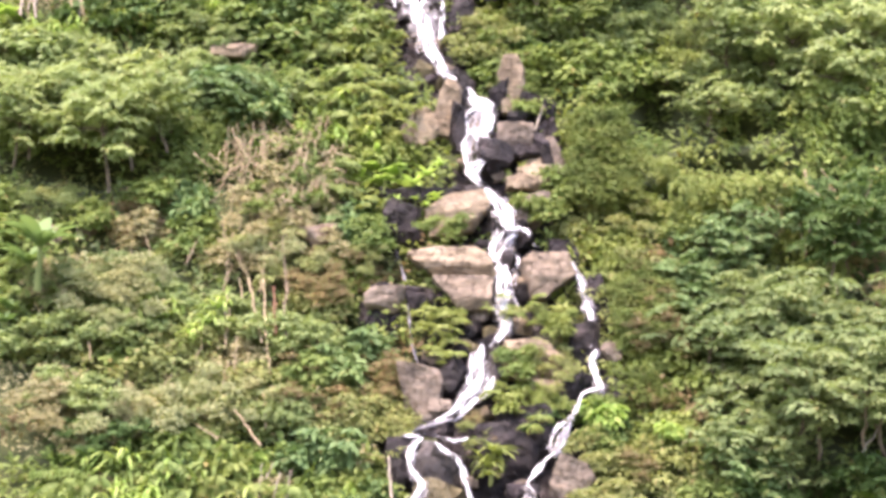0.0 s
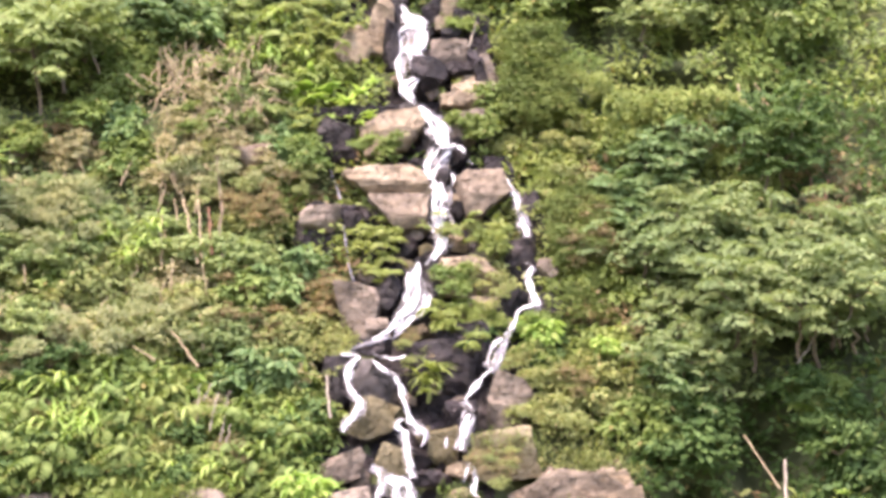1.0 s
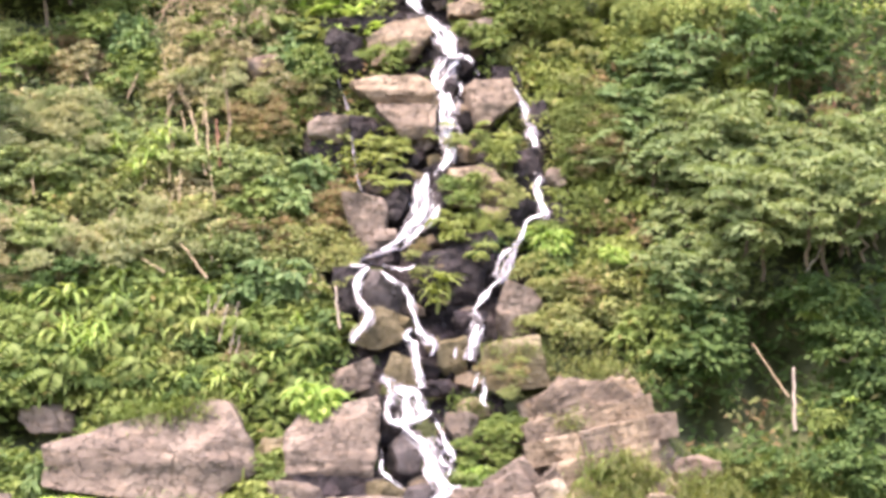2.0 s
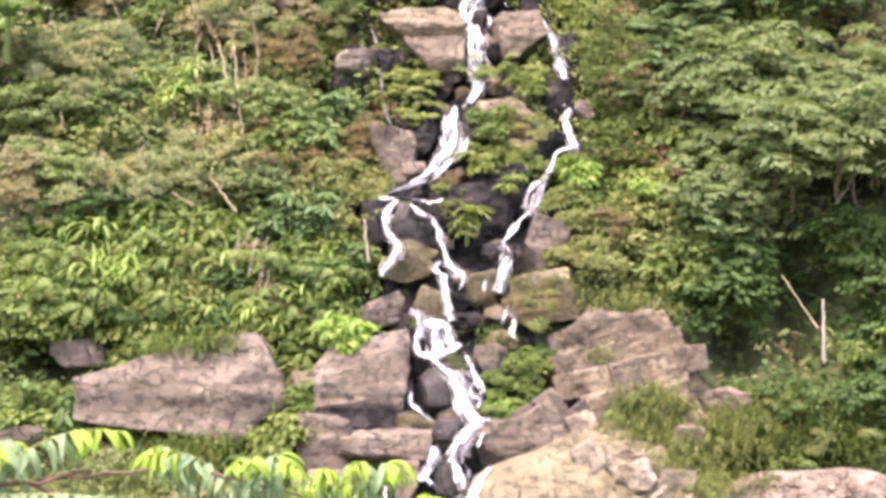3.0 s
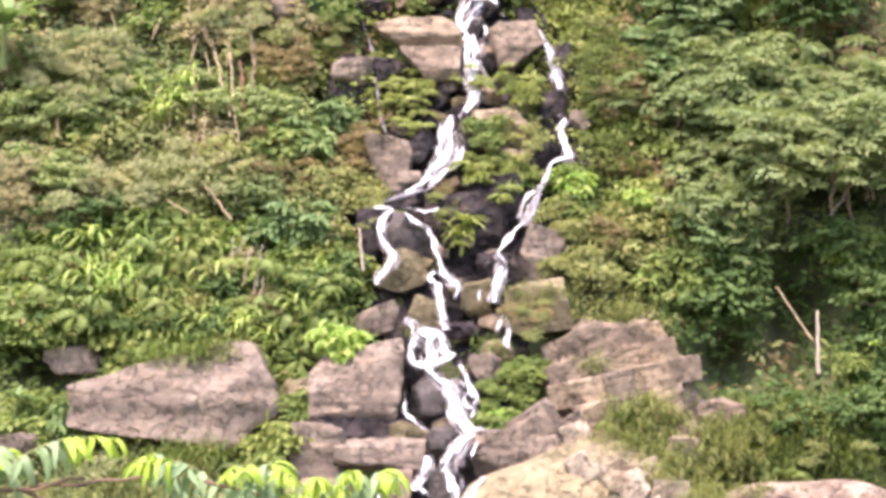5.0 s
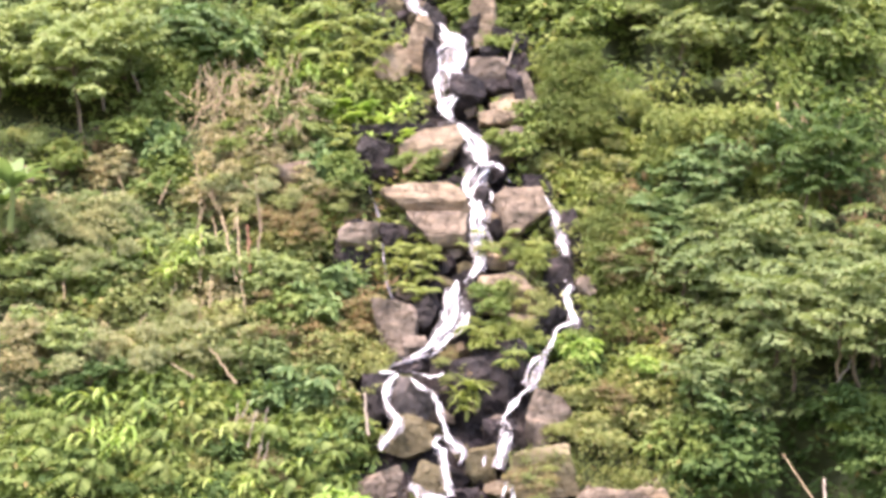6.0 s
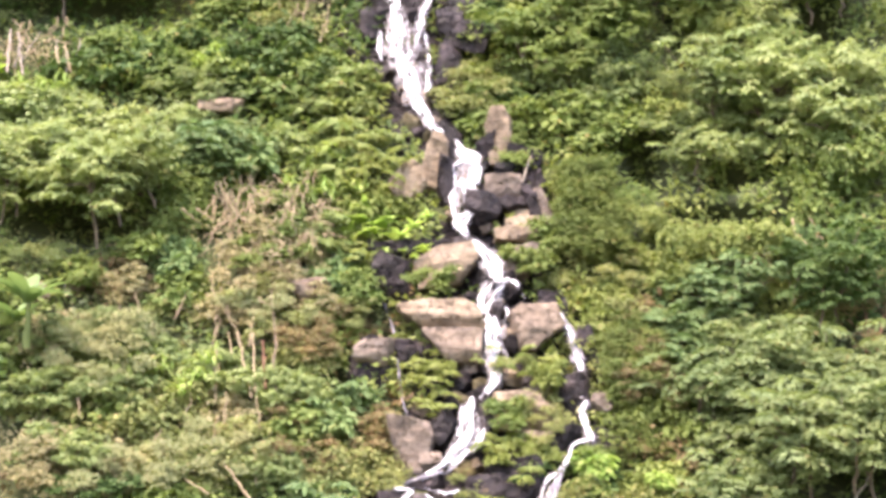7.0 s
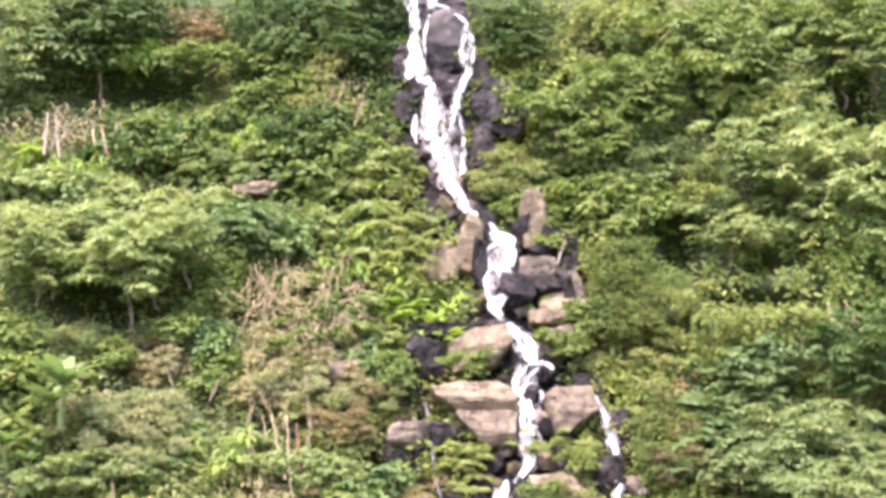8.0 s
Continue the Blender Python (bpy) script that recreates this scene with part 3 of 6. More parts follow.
# ---- rocks ----
def rock_mesh(name, w, depth, h, seed, mat, cuts, keep, rough, split=(), cell=0.11, worn=0.075, strata=0.05):
    """A split block of stone: a box cut along flat faces, its edges worn, its faces uneven."""
    rng = np.random.default_rng(seed + 1000)
    bm = bmesh.new()
    bmesh.ops.create_cube(bm, size=2.0)
    for i in range(len(split) + cuts):
        nrm = unit(np.array(split[i][:3], float)) if i < len(split) else unit(rng.normal(0, 1, 3))
        d = np.abs(nrm).sum() * (split[i][3] if i < len(split) else rng.uniform(keep, keep + 0.22))
        r = bmesh.ops.bisect_plane(bm, geom=bm.verts[:] + bm.edges[:] + bm.faces[:], plane_co=nrm * d, plane_no=nrm, clear_outer=True)
        rim = [g for g in r["geom_cut"] if isinstance(g, bmesh.types.BMEdge)]
        if len(rim) > 2:
            bmesh.ops.edgeloop_fill(bm, edges=rim)
    co = np.array([v.co[:] for v in bm.verts])
    co -= (co.max(0) + co.min(0)) / 2
    co *= np.array((w, depth, h)) / (co.max(0) - co.min(0))
    for v, p in zip(bm.verts, co):
        v.co = p
    s = (w + depth + h) / 3
    bmesh.ops.remove_doubles(bm, verts=bm.verts, dist=0.02 * s)
    bmesh.ops.bevel(bm, geom=bm.edges[:], offset=worn * s, segments=2, profile=0.6, affect="EDGES", clamp_overlap=True)
    bmesh.ops.triangulate(bm, faces=bm.faces[:])
    for turn in range(3):
        long = [e for e in bm.edges if e.calc_length() > max(cell * s, 0.1)]
        if long:
            bmesh.ops.subdivide_edges(bm, edges=long, cuts=1, use_grid_fill=True)
            bmesh.ops.triangulate(bm, faces=bm.faces[:])
    for v in bm.verts:
        q = v.co / s * 2.2 + Vector((seed * 3.7, 0, 0))
        v.co += (noise.noise_vector(q) * 1.2 + noise.noise_vector(q * 2.3) * 0.9 + noise.noise_vector(q * 5.1) * 0.5) * s * rough
        ledge = noise.noise(Vector((seed * 1.3, q.x * 0.25, q.z * 3.2))) + 0.5 * noise.noise(Vector((seed * 2.1, q.x * 0.4, q.z * 7.5)))
        v.co.x *= 1 + ledge * strata
        v.co.y *= 1 + ledge * strata * 1.6
    bm.normal_update()
    for fc in bm.faces:
        fc.smooth = True
    for ed in bm.edges:
        ed.smooth = ed.calc_face_angle(0) < radians(30)
    me = bpy.data.meshes.new(name)
    bm.to_mesh(me)
    bm.free()
    me.materials.append(M[mat])
    return me


def boulder(x, z, w, h, depth=None, off=0.0, seed=0, mat="rock", cuts=9, boxy=3.2, rot=0.0, label="grey-brown boulder on the slope", name="boulder", rough=0.035, turn=0.0, split=(), worn=0.065):
    if mat == "wet_shade_rock":
        boxy, rough, cuts, worn = 2.4, 0.07, cuts + 3, 0.09
    keep = 0.46 if boxy < 2.8 else 0.5 if boxy < 3.5 else 0.62
    ob = new(name, rock_mesh(name, w * 1.06, depth or (w + h) * 0.36, h * 1.06, seed, mat, cuts + 4, keep, rough, split, 0.07 if w > 2.0 else 0.13 if w > 1.0 else 0.2 if w > 0.75 else 0.3, worn))
    ob.matrix_basis = pose(*stand(x, z, off), 0, rot, turn)
    return tagged(ob, label, "rock", "rocks")


def outcrop(x, z, w, h, size, off, seed, mats=("tan_rock", "tan_rock", "rock"), dip=-14.0):
    """A face of jointed rock: tilted courses of split blocks with dark open joints between them."""
    rng = np.random.default_rng(seed + 77)
    c, sn = math.cos(radians(-dip)), math.sin(radians(-dip))
    v = -h / 2
    while v < h / 2:
        tall = size * rng.uniform(0.55, 1.05)
        u = -w / 2 + rng.uniform(-0.3, 0.3)
        while u < w / 2:
            wide = size * rng.uniform(0.65, 1.35)
            mu, mv = u + wide / 2, v + tall / 2
            round_off = (mu / (w / 2)) ** 2 + (mv / (h / 2)) ** 2
            if round_off < 0.95:
                boulder(x + mu * c - mv * sn, z + mu * sn + mv * c, wide * 0.97, tall * 0.95, size * 1.1, off - 0.8 * round_off + rng.uniform(-0.12, 0.12), 400 + seed * 97 + int(100 * (mu + 7) + 1000 * mv) % 997,
                        mats[rng.integers(0, len(mats))], -2, 4.0, dip + rng.normal(0, 4), "pale brown block of the cracked rock face", "rock_block", 0.03, turn=rng.uniform(-9, 9), worn=0.03)
            u += wide
        v += tall


def rock_face(x, z, w, h, depth, off, seed, mat, label, cell, dip, step=0.2, joint=0.2, n=100):
    """A swelling face of rock, broken by joints into blocks that stand out unevenly."""
    c, sn = math.cos(radians(dip)), math.sin(radians(dip))
    v = []
    for j in range(n + 1):
        for i in range(n + 1):
            a, b = 2 * i / n - 1, 2 * j / n - 1
            u, t = a * math.sqrt(1 - b * b / 2), b * math.sqrt(1 - a * a / 2)
            rim = 1 + 0.14 * noise.noise(Vector((u * 1.6, t * 1.6, seed)))
            px, pz = u * w / 2 * rim, t * h / 2 * rim
            q = Vector(((px * c - pz * sn) / cell[0], (px * sn + pz * c) / cell[1], seed * 7.1))
            q += noise.noise_vector(q * 0.7) * 0.5 + noise.noise_vector(q * 2.9) * 0.12
            far, near = noise.voronoi(q)
            gap = math.exp(-((far[1] - far[0]) / 0.07) ** 2)
            lean = noise.noise_vector(near[0] * 5.3)
            inner = min(1.0, 4 * (1 - u * u - t * t) + 0.1)
            out = depth * max(0.0, 1 - (u * u + t * t) ** 1.5) ** 0.5 + inner * (step * lean.z * 1.6 + 0.5 * step * (lean.x * (q.x - near[0].x) + lean.y * (q.y - near[0].y)) - joint * gap)
            out += 0.06 * noise.noise(q * 3.1) + 0.03 * noise.noise(q * 9.0)
            v.append((px, 0.45 * pz - out, pz))
    k = n + 1
    f = [[j * k + i, j * k + i + 1, (j + 1) * k + i + 1, (j + 1) * k + i] for j in range(n) for i in range(n)]
    f.append([j * k for j in range(k)] + [n * k + i for i in range(1, k)] + [j * k + n for j in range(n - 1, -1, -1)] + [i for i in range(n - 1, 0, -1)])
    me = mesh("boulder", v, f, M[mat], True)
    me.set_sharp_from_angle(angle=radians(32))
    ob = new("boulder", me)
    ob.matrix_basis = pose(*stand(x, z, off))
    return tagged(ob, label, "rock", "rocks")


TAN = "tan layered rock beside the falling water"
WET_SHADE = "dark wet rock in the stream bed, partly standing for shade"
GREY = "large grey-brown boulder at the foot of the falls"
# foot of the falls
boulder(-7.47, 2.13, 6.20, 3.22, 3.4, 0.6, 3, "rock", -3, 4.5, 0, GREY, worn=0.025, rough=0.022, split=((-0.48, 0, 0.877, 0.47), (0.955, 0, 0.296, 0.775), (0.768, 0, -0.64, 0.727), (-0.286, 0, -0.958, 0.655), (-0.1, -1, 0.9, 0.52), (0.7, -1, 0.1, 0.75), (-0.1, -1, 0.1, 0.8)))
boulder(-1.77, 2.44, 2.84, 2.77, 2.6, 0.8, 8, "rock", -4, 4.0, 0, GREY, worn=0.015, rough=0.02, split=((-0.826, 0, 0.563, 0.696), (-0.186, 0, 0.983, 0.69), (0.98, 0, -0.24, 0.8), (-0.25, -1, 0.85, 0.5), (0.15, -1, 0.2, 0.66), (0.1, -1, -0.9, 0.75)))
boulder(-1.19, 4.50, 1.57, 0.89, None, 0.6, 5, "rock", 8, 3, -18)
boulder(-1.04, 0.20, 2.66, 1.03, None, 1.2, 6, "rock", 6, 3, 3)
boulder(-2.95, 0.29, 1.95, 1.78, None, 0.9, 7, "rock", 8, 3, 0)
boulder(-1.54, 1.09, 2.68, 0.82, None, 0.6, 9, "wet_shade_rock", 6, 3, 8)
boulder(-3.70, 1.66, 1.19, 1.80, None, 0.3, 10, "mossy_rock", 6, 2.5, 0)
boulder(-0.42, -0.94, 0.79, 1.32, None, 1.3, 11, "pink_rock", 6, 3, 0)
boulder(-10.94, 3.31, 1.66, 0.89, None, 0.1, 12, "rock", 6, 3, 0)
boulder(-12.60, 0.56, 1.63, 0.72, None, 1.0, 13, "rock", 6, 3, 0)
boulder(-2.90, -1.72, 2.79, 2.27, None, 1.2, 14, "mossy_rock", 6, 3, 0)
boulder(-4.97, -1.95, 2.61, 1.57, None, 1.2, 15, "tan_rock", 6, 3, 0)
# jointed rock on the far side of the stream
boulder(6.59, 2.20, 5.08, 4.05, 2.6, -0.5, 21, "cliff_rock", 5, 3.4, 4, "pale brown cracked rock outcrop", rough=0.05, split=((-0.8, 0, 0.6, 0.66), (0.9, 0, 0.5, 0.55), (0.2, 0, 1, 0.8)))
outcrop(6.75, 2.47, 5.01, 3.88, 1.0, 1.7, 8, ("cliff_rock", "tan_rock", "tan_rock"), -12.0)
outcrop(4.44, 0.87, 2.68, 2.73, 0.95, 1.4, 9, ("cliff_rock", "rock"), -32.0)
outcrop(7.74, 3.48, 2.49, 1.86, 0.6, 1.5, 10, ("cliff_rock", "tan_rock"), 62.0)
SLAB = (5.22, -2.15, 8.01, 5.26, 2.2)
rock_face(*SLAB, 0.8, 23, "mossy_rock", "smooth yellowish slab of rock beside the water", (1.1, 4.5), 8.0, 0.1, 0.13)
boulder(8.44, 0.26, 0.80, 0.99, 1.6, 2.2, 28, "tan_rock", 2, 3.0, 10)
x0, z0 = 5.37, 0.16
x1, z1 = 8.08, -1.15
pick = np.random.default_rng(31)
for i in range(26):
    t = (i + pick.uniform(0, 1)) / 26
    size = pick.uniform(0.35, 0.85)
    sx, sz = x0 + (x1 - x0) * t + pick.normal(0, 0.35), z0 + (z1 - z0) * t + pick.normal(0, 0.4)
    q = min(1.0, ((sx - SLAB[0]) / SLAB[2] * 2) ** 2 + ((sz - SLAB[1]) / SLAB[3] * 2) ** 2)
    on_slab = 0.8 + 0.25 * (sz - SLAB[1]) + SLAB[4] * (1 - q ** 1.5) ** 0.5
    boulder(sx, sz, size, size * pick.uniform(0.5, 0.9), None, on_slab + pick.uniform(0.0, 0.15), 600 + i, ("pale_rock", "pale_rock", "tan_rock")[i % 3], 2, 3.6, pick.uniform(-40, 40), "pale broken stone on the yellowish slab", "broken_stone", worn=0.03)
rock_face(12.57, -3.15, 9.00, 4.99, 2.2, 1.6, 24, "pink_rock", "pale pinkish weathered rock at the foot of the slope", (0.42, 0.34), 20.0, 0.1, 0.09, 130)
boulder(9.77, 1.45, 1.45, 0.91, None, 1.7, 30, "pink_rock", 7, 3, -15)
boulder(8.49, 0.35, 0.64, 0.76, None, 1.9, 230, "pink_rock", 6, 3, 25, "pale angular stone at the edge of the slab")
boulder(9.09, 0.76, 0.47, 0.58, None, 1.9, 231, "pink_rock", 6, 3, -20, "pale angular stone at the edge of the slab")
boulder(7.47, -0.65, 0.58, 0.63, None, 1.9, 232, "pale_rock", 6, 3, 10, "pale angular stone at the edge of the slab")
boulder(8.04, -0.21, 0.59, 0.67, None, 1.9, 233, "pale_rock", 6, 3, 30, "pale angular stone at the edge of the slab")
boulder(8.96, 0.57, 1.44, 1.26, None, 0.8, 31, "rock", 7, 3, -25)
# along the lower cascade
boulder(-0.10, 7.53, 1.33, 1.11, None, 0.85, 32, "damp_rock", 5, 2.4, 20, WET_SHADE)
boulder(-1.36, 7.34, 0.80, 2.00, None, 0.6, 33, "wet_shade_rock", 6, 3, -5, WET_SHADE)
boulder(-0.15, 6.19, 1.47, 1.32, None, 0.55, 34, "olive_rock", 6, 2.6, 15, WET_SHADE)
boulder(0.51, 4.83, 1.15, 1.02, None, 0.7, 35, "olive_rock", 6, 2.6, 0, WET_SHADE)
boulder(0.49, 2.11, 0.98, 1.30, None, 0.95, 36, "damp_rock", 5, 2.6, 0, WET_SHADE)
boulder(2.38, 2.82, 1.00, 1.13, None, 0.8, 37, "rock", 7, 3, 0, WET_SHADE)
boulder(0.90, 0.69, 1.03, 0.82, None, 1.0, 38, "damp_rock", 6, 2.6, 0, WET_SHADE)
boulder(-0.08, 0.83, 1.25, 0.80, None, 0.8, 39, "olive_rock", 6, 2.6, 25, WET_SHADE)
boulder(0.87, -0.74, 0.74, 1.06, None, 1.2, 40, "damp_rock", 6, 2.6, 0, WET_SHADE)
boulder(2.79, 0.36, 1.78, 1.33, None, 1.3, 41, "rock", 7, 3, -12, WET_SHADE)
boulder(3.75, 0.79, 1.43, 1.11, None, 1.4, 42, "rock", 7, 3, -30, WET_SHADE)
boulder(2.12, 5.14, 0.93, 1.58, None, 0.5, 43, "olive_rock", 7, 3, 0, WET_SHADE)
boulder(2.79, 6.31, 1.04, 0.94, None, 0.6, 44, "wet_shade_rock", 7, 3, 0, WET_SHADE)
# near-black block in place of the shade inside a recess
boulder(2.14, 7.71, 2.10, 2.68, None, 0.1, 45, "wet_shade_rock", 7, 3, 0, WET_SHADE)
boulder(4.10, 4.93, 1.95, 1.58, None, 0.9, 46, "mossy_rock", 7, 3, -10, WET_SHADE)
boulder(4.38, 6.69, 1.42, 1.80, None, 0.6, 47, "rock", 8, 3, 20, WET_SHADE)
boulder(1.66, 4.19, 1.11, 0.55, None, 0.5, 48, "wet_shade_rock", 8, 3, 0, WET_SHADE)
boulder(0.18, 2.90, 0.73, 1.09, None, 0.5, 49, "wet_shade_rock", 8, 3, 0, WET_SHADE)
boulder(-0.63, 10.02, 1.37, 2.35, None, 0.4, 50, "rock", 8, 3, -10, WET_SHADE)
boulder(3.23, 11.38, 2.38, 1.39, None, 0.6, 51, "tan_rock", 8, 3, 0, TAN)
boulder(3.67, 9.98, 1.76, 1.17, None, 0.5, 52, "tan_rock", 8, 3, 0, TAN)
boulder(5.97, 11.75, 0.68, 0.64, None, 0.7, 53, "rock", 6, 2.5, 0)
# the middle rocks
boulder(0.26, 15.22, 2.92, 1.07, 1.7, 1.0, 61, "tan_rock", -3, 3.6, 0, TAN, split=((-0.897, 0, -0.442, 0.53), (-0.49, 0, 0.871, 0.712), (0.1, -1, 0.5, 0.62), (0.1, -1, -0.6, 0.7)), worn=0.025)
boulder(0.73, 13.96, 2.00, 1.17, 1.7, 0.8, 161, "cliff_rock", -3, 3.6, 0, TAN, split=((-0.894, 0, -0.447, 0.4), (0.1, -1, 0.35, 0.65), (0.1, -1, -0.5, 0.75)), worn=0.025)
boulder(0.53, 17.32, 2.25, 1.42, 1.6, 0.8, 62, "tan_rock", -1, 4, -10, TAN, worn=0.025, split=((-0.6, 0, 0.9, 0.68), (0.9, 0, -0.6, 0.6), (0.1, -1, 0.5, 0.66), (-0.6, -1, 0, 0.72)))
boulder(-1.47, 16.70, 1.57, 1.99, None, 0.6, 63, "wet_shade_rock", 8, 3.4, 0, WET_SHADE)
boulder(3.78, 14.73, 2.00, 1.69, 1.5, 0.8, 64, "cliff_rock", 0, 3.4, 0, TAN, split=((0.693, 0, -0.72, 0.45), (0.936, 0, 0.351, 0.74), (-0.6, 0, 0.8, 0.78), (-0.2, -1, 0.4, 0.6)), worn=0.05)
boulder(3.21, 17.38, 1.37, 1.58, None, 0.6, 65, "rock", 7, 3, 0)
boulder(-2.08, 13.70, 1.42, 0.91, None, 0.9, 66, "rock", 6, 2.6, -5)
# near-black block that stands for a shaded cave behind the small rock
boulder(-1.80, 13.07, 1.82, 2.22, None, -0.2, 67, "wet_shade_rock", 7, 3, 0, WET_SHADE)
boulder(0.15, 22.11, 0.90, 2.12, None, 1.0, 68, "tan_rock", 3, 3.2, 10, TAN, worn=0.05, split=((-0.8, 0, 0.6, 0.75), (0.9, 0, -0.4, 0.75), (0.1, -1, 0.5, 0.7)))
boulder(-0.96, 21.25, 1.28, 1.35, None, 0.9, 69, "tan_rock", 4, 3.0, -14, TAN, worn=0.06, split=((-0.7, 0, 0.7, 0.66), (0.1, -1, 0.5, 0.7), (-0.6, 0, -0.8, 0.8)))
boulder(2.72, 20.95, 1.28, 0.90, None, 1.2, 70, "rock", 3, 2.8, 4, WET_SHADE)
boulder(2.00, 19.86, 1.30, 1.51, None, 1.05, 71, "wet_shade_rock", 6, 2.4, 0, WET_SHADE)
boulder(3.26, 18.83, 1.71, 0.77, None, 0.9, 72, "tan_rock", 6, 2.6, -3, TAN)
boulder(3.76, 19.66, 1.51, 0.56, None, 0.7, 73, "tan_rock", 6, 2.6, -10, TAN)
boulder(2.66, 23.36, 0.99, 2.28, None, 1.0, 74, "tan_rock", -1, 3.6, -6, TAN, worn=0.03, split=((1, -0.3, 0.6, 0.7), (-0.7, 0, 0.7, 0.75), (0.2, -1, 0.4, 0.7)))
boulder(3.51, 21.99, 1.55, 1.55, None, 0.4, 75, "wet_shade_rock", 7, 3, 0, WET_SHADE)
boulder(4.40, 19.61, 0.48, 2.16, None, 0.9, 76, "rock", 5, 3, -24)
boulder(1.16, 17.82, 0.85, 1.27, None, 0.5, 77, "wet_shade_rock", 7, 3, 0, WET_SHADE)
boulder(1.32, 13.54, 0.81, 1.22, None, 0.5, 78, "rock", 7, 3, 0, WET_SHADE)
boulder(2.37, 15.40, 0.54, 0.74, None, 1.05, 79, "wet_shade_rock", 5, 2.4, 0, WET_SHADE)
# top of the falls
boulder(-0.98, 33.07, 1.61, 2.56, 1.3, 0.7, 81, "damp_rock", 1, 4.2, 3, "dark wet boulder that parts the water", split=((-1, 0, 1, 0.8), (0, -1, 0.5, 0.8), (0.1, -1, -0.9, 0.62)))
boulder(-1.00, 31.51, 1.47, 1.01, 0.8, 0.85, 87, "wet_shade_rock", 3, 4.0, 0, WET_SHADE)
boulder(-0.80, 29.83, 0.60, 1.17, 0.6, 0.85, 88, "wet_shade_rock", 4, 3, 20, WET_SHADE)
boulder(-2.15, 30.02, 0.68, 1.18, 0.6, 0.95, 89, "wet_shade_rock", 4, 3, -15, WET_SHADE)
boulder(-1.01, 30.21, 2.04, 1.44, None, 0.4, 82, "wet_shade_rock", 6, 3, 0, WET_SHADE)
boulder(0.83, 29.12, 1.43, 1.90, None, 0.8, 83, "wet_shade_rock", 8, 3, 0, WET_SHADE)
boulder(0.68, 27.06, 1.05, 1.75, None, 0.8, 84, "wet_shade_rock", 8, 3, 0, WET_SHADE)
boulder(0.76, 24.48, 1.36, 1.59, None, 0.2, 85, "wet_shade_rock", 8, 3, 0, WET_SHADE)
# rocks under and beside the lit ones; near-black ones stand for crevice shade
boulder(-0.75, 18.01, 3.18, 0.64, None, 0.5, 171, "wet_shade_rock", 6, 3, 0, WET_SHADE)
boulder(-2.26, 13.07, 1.33, 2.22, None, -0.1, 172, "wet_shade_rock", 6, 3, 0, WET_SHADE)
boulder(-0.70, 13.64, 2.03, 1.01, None, 0.4, 173, "wet_shade_rock", 6, 3, 10, WET_SHADE)
boulder(0.44, 20.90, 0.61, 2.84, None, 0.4, 174, "wet_shade_rock", 6, 3, 0, WET_SHADE)
boulder(4.10, 20.75, 0.75, 1.60, None, 0.3, 175, "wet_shade_rock", 6, 3, -15, WET_SHADE)
boulder(1.68, 17.32, 0.72, 1.90, None, 0.5, 176, "wet_shade_rock", 6, 3, -10, WET_SHADE)
boulder(2.60, 16.35, 1.25, 1.25, None, 0.4, 177, "wet_shade_rock", 6, 3, 0, WET_SHADE)
boulder(4.44, 15.64, 1.04, 1.04, None, 0.4, 178, "wet_shade_rock", 6, 3, 0, WET_SHADE)
boulder(5.65, 13.34, 0.81, 2.43, None, 0.3, 179, "wet_shade_rock", 6, 3, 0, WET_SHADE)
boulder(5.04, 11.80, 1.00, 1.80, None, 0.4, 180, "wet_shade_rock", 6, 3, 0, WET_SHADE)
boulder(4.54, 9.97, 1.17, 1.76, None, 0.5, 181, "wet_shade_rock", 6, 3, 20, WET_SHADE)
boulder(2.83, 8.42, 1.73, 2.12, None, 0.3, 182, "wet_shade_rock", 6, 3, 0, WET_SHADE)
boulder(1.93, 10.96, 0.79, 1.78, None, 0.4, 183, "wet_shade_rock", 6, 3, 10, WET_SHADE)
boulder(0.25, 10.54, 1.18, 1.97, None, 0.4, 184, "wet_shade_rock", 6, 3, 15, WET_SHADE)
boulder(-0.44, 8.76, 1.74, 0.50, None, 0.8, 185, "wet_shade_rock", 6, 3, 0, WET_SHADE)
boulder(5.91, 9.96, 0.98, 1.57, None, 0.3, 186, "wet_shade_rock", 6, 3, 0, WET_SHADE)
boulder(0.71, 23.07, 0.89, 1.34, None, 0.3, 187, "wet_shade_rock", 6, 3, 0, WET_SHADE)
boulder(1.60, 28.50, 1.42, 1.56, None, 0.9, 188, "wet_shade_rock", 6, 3, 20, WET_SHADE)
boulder(1.27, 30.22, 1.11, 0.96, None, 0.8, 189, "damp_rock", 6, 3, -10, WET_SHADE)
boulder(0.50, 31.19, 0.82, 1.46, None, 0.7, 190, "wet_shade_rock", 6, 3, 0, WET_SHADE)
boulder(-2.80, 31.50, 0.73, 2.19, None, 0.7, 191, "wet_shade_rock", 6, 3, 0, WET_SHADE)
boulder(-2.64, 29.26, 0.71, 1.43, None, 0.7, 192, "wet_shade_rock", 6, 3, 0, WET_SHADE)
boulder(2.12, 22.72, 0.76, 1.45, None, 0.9, 193, "wet_shade_rock", 4, 3, 0, WET_SHADE)
boulder(2.85, 21.80, 0.75, 0.51, None, 1.1, 194, "wet_shade_rock", 4, 3, 5, WET_SHADE)
boulder(3.33, 20.16, 1.80, 0.69, None, 1, 195, "wet_shade_rock", 4, 3, -4, WET_SHADE)
boulder(3.93, 19.90, 0.65, 2.22, None, 0.9, 196, "wet_shade_rock", 4, 3, -12, WET_SHADE)
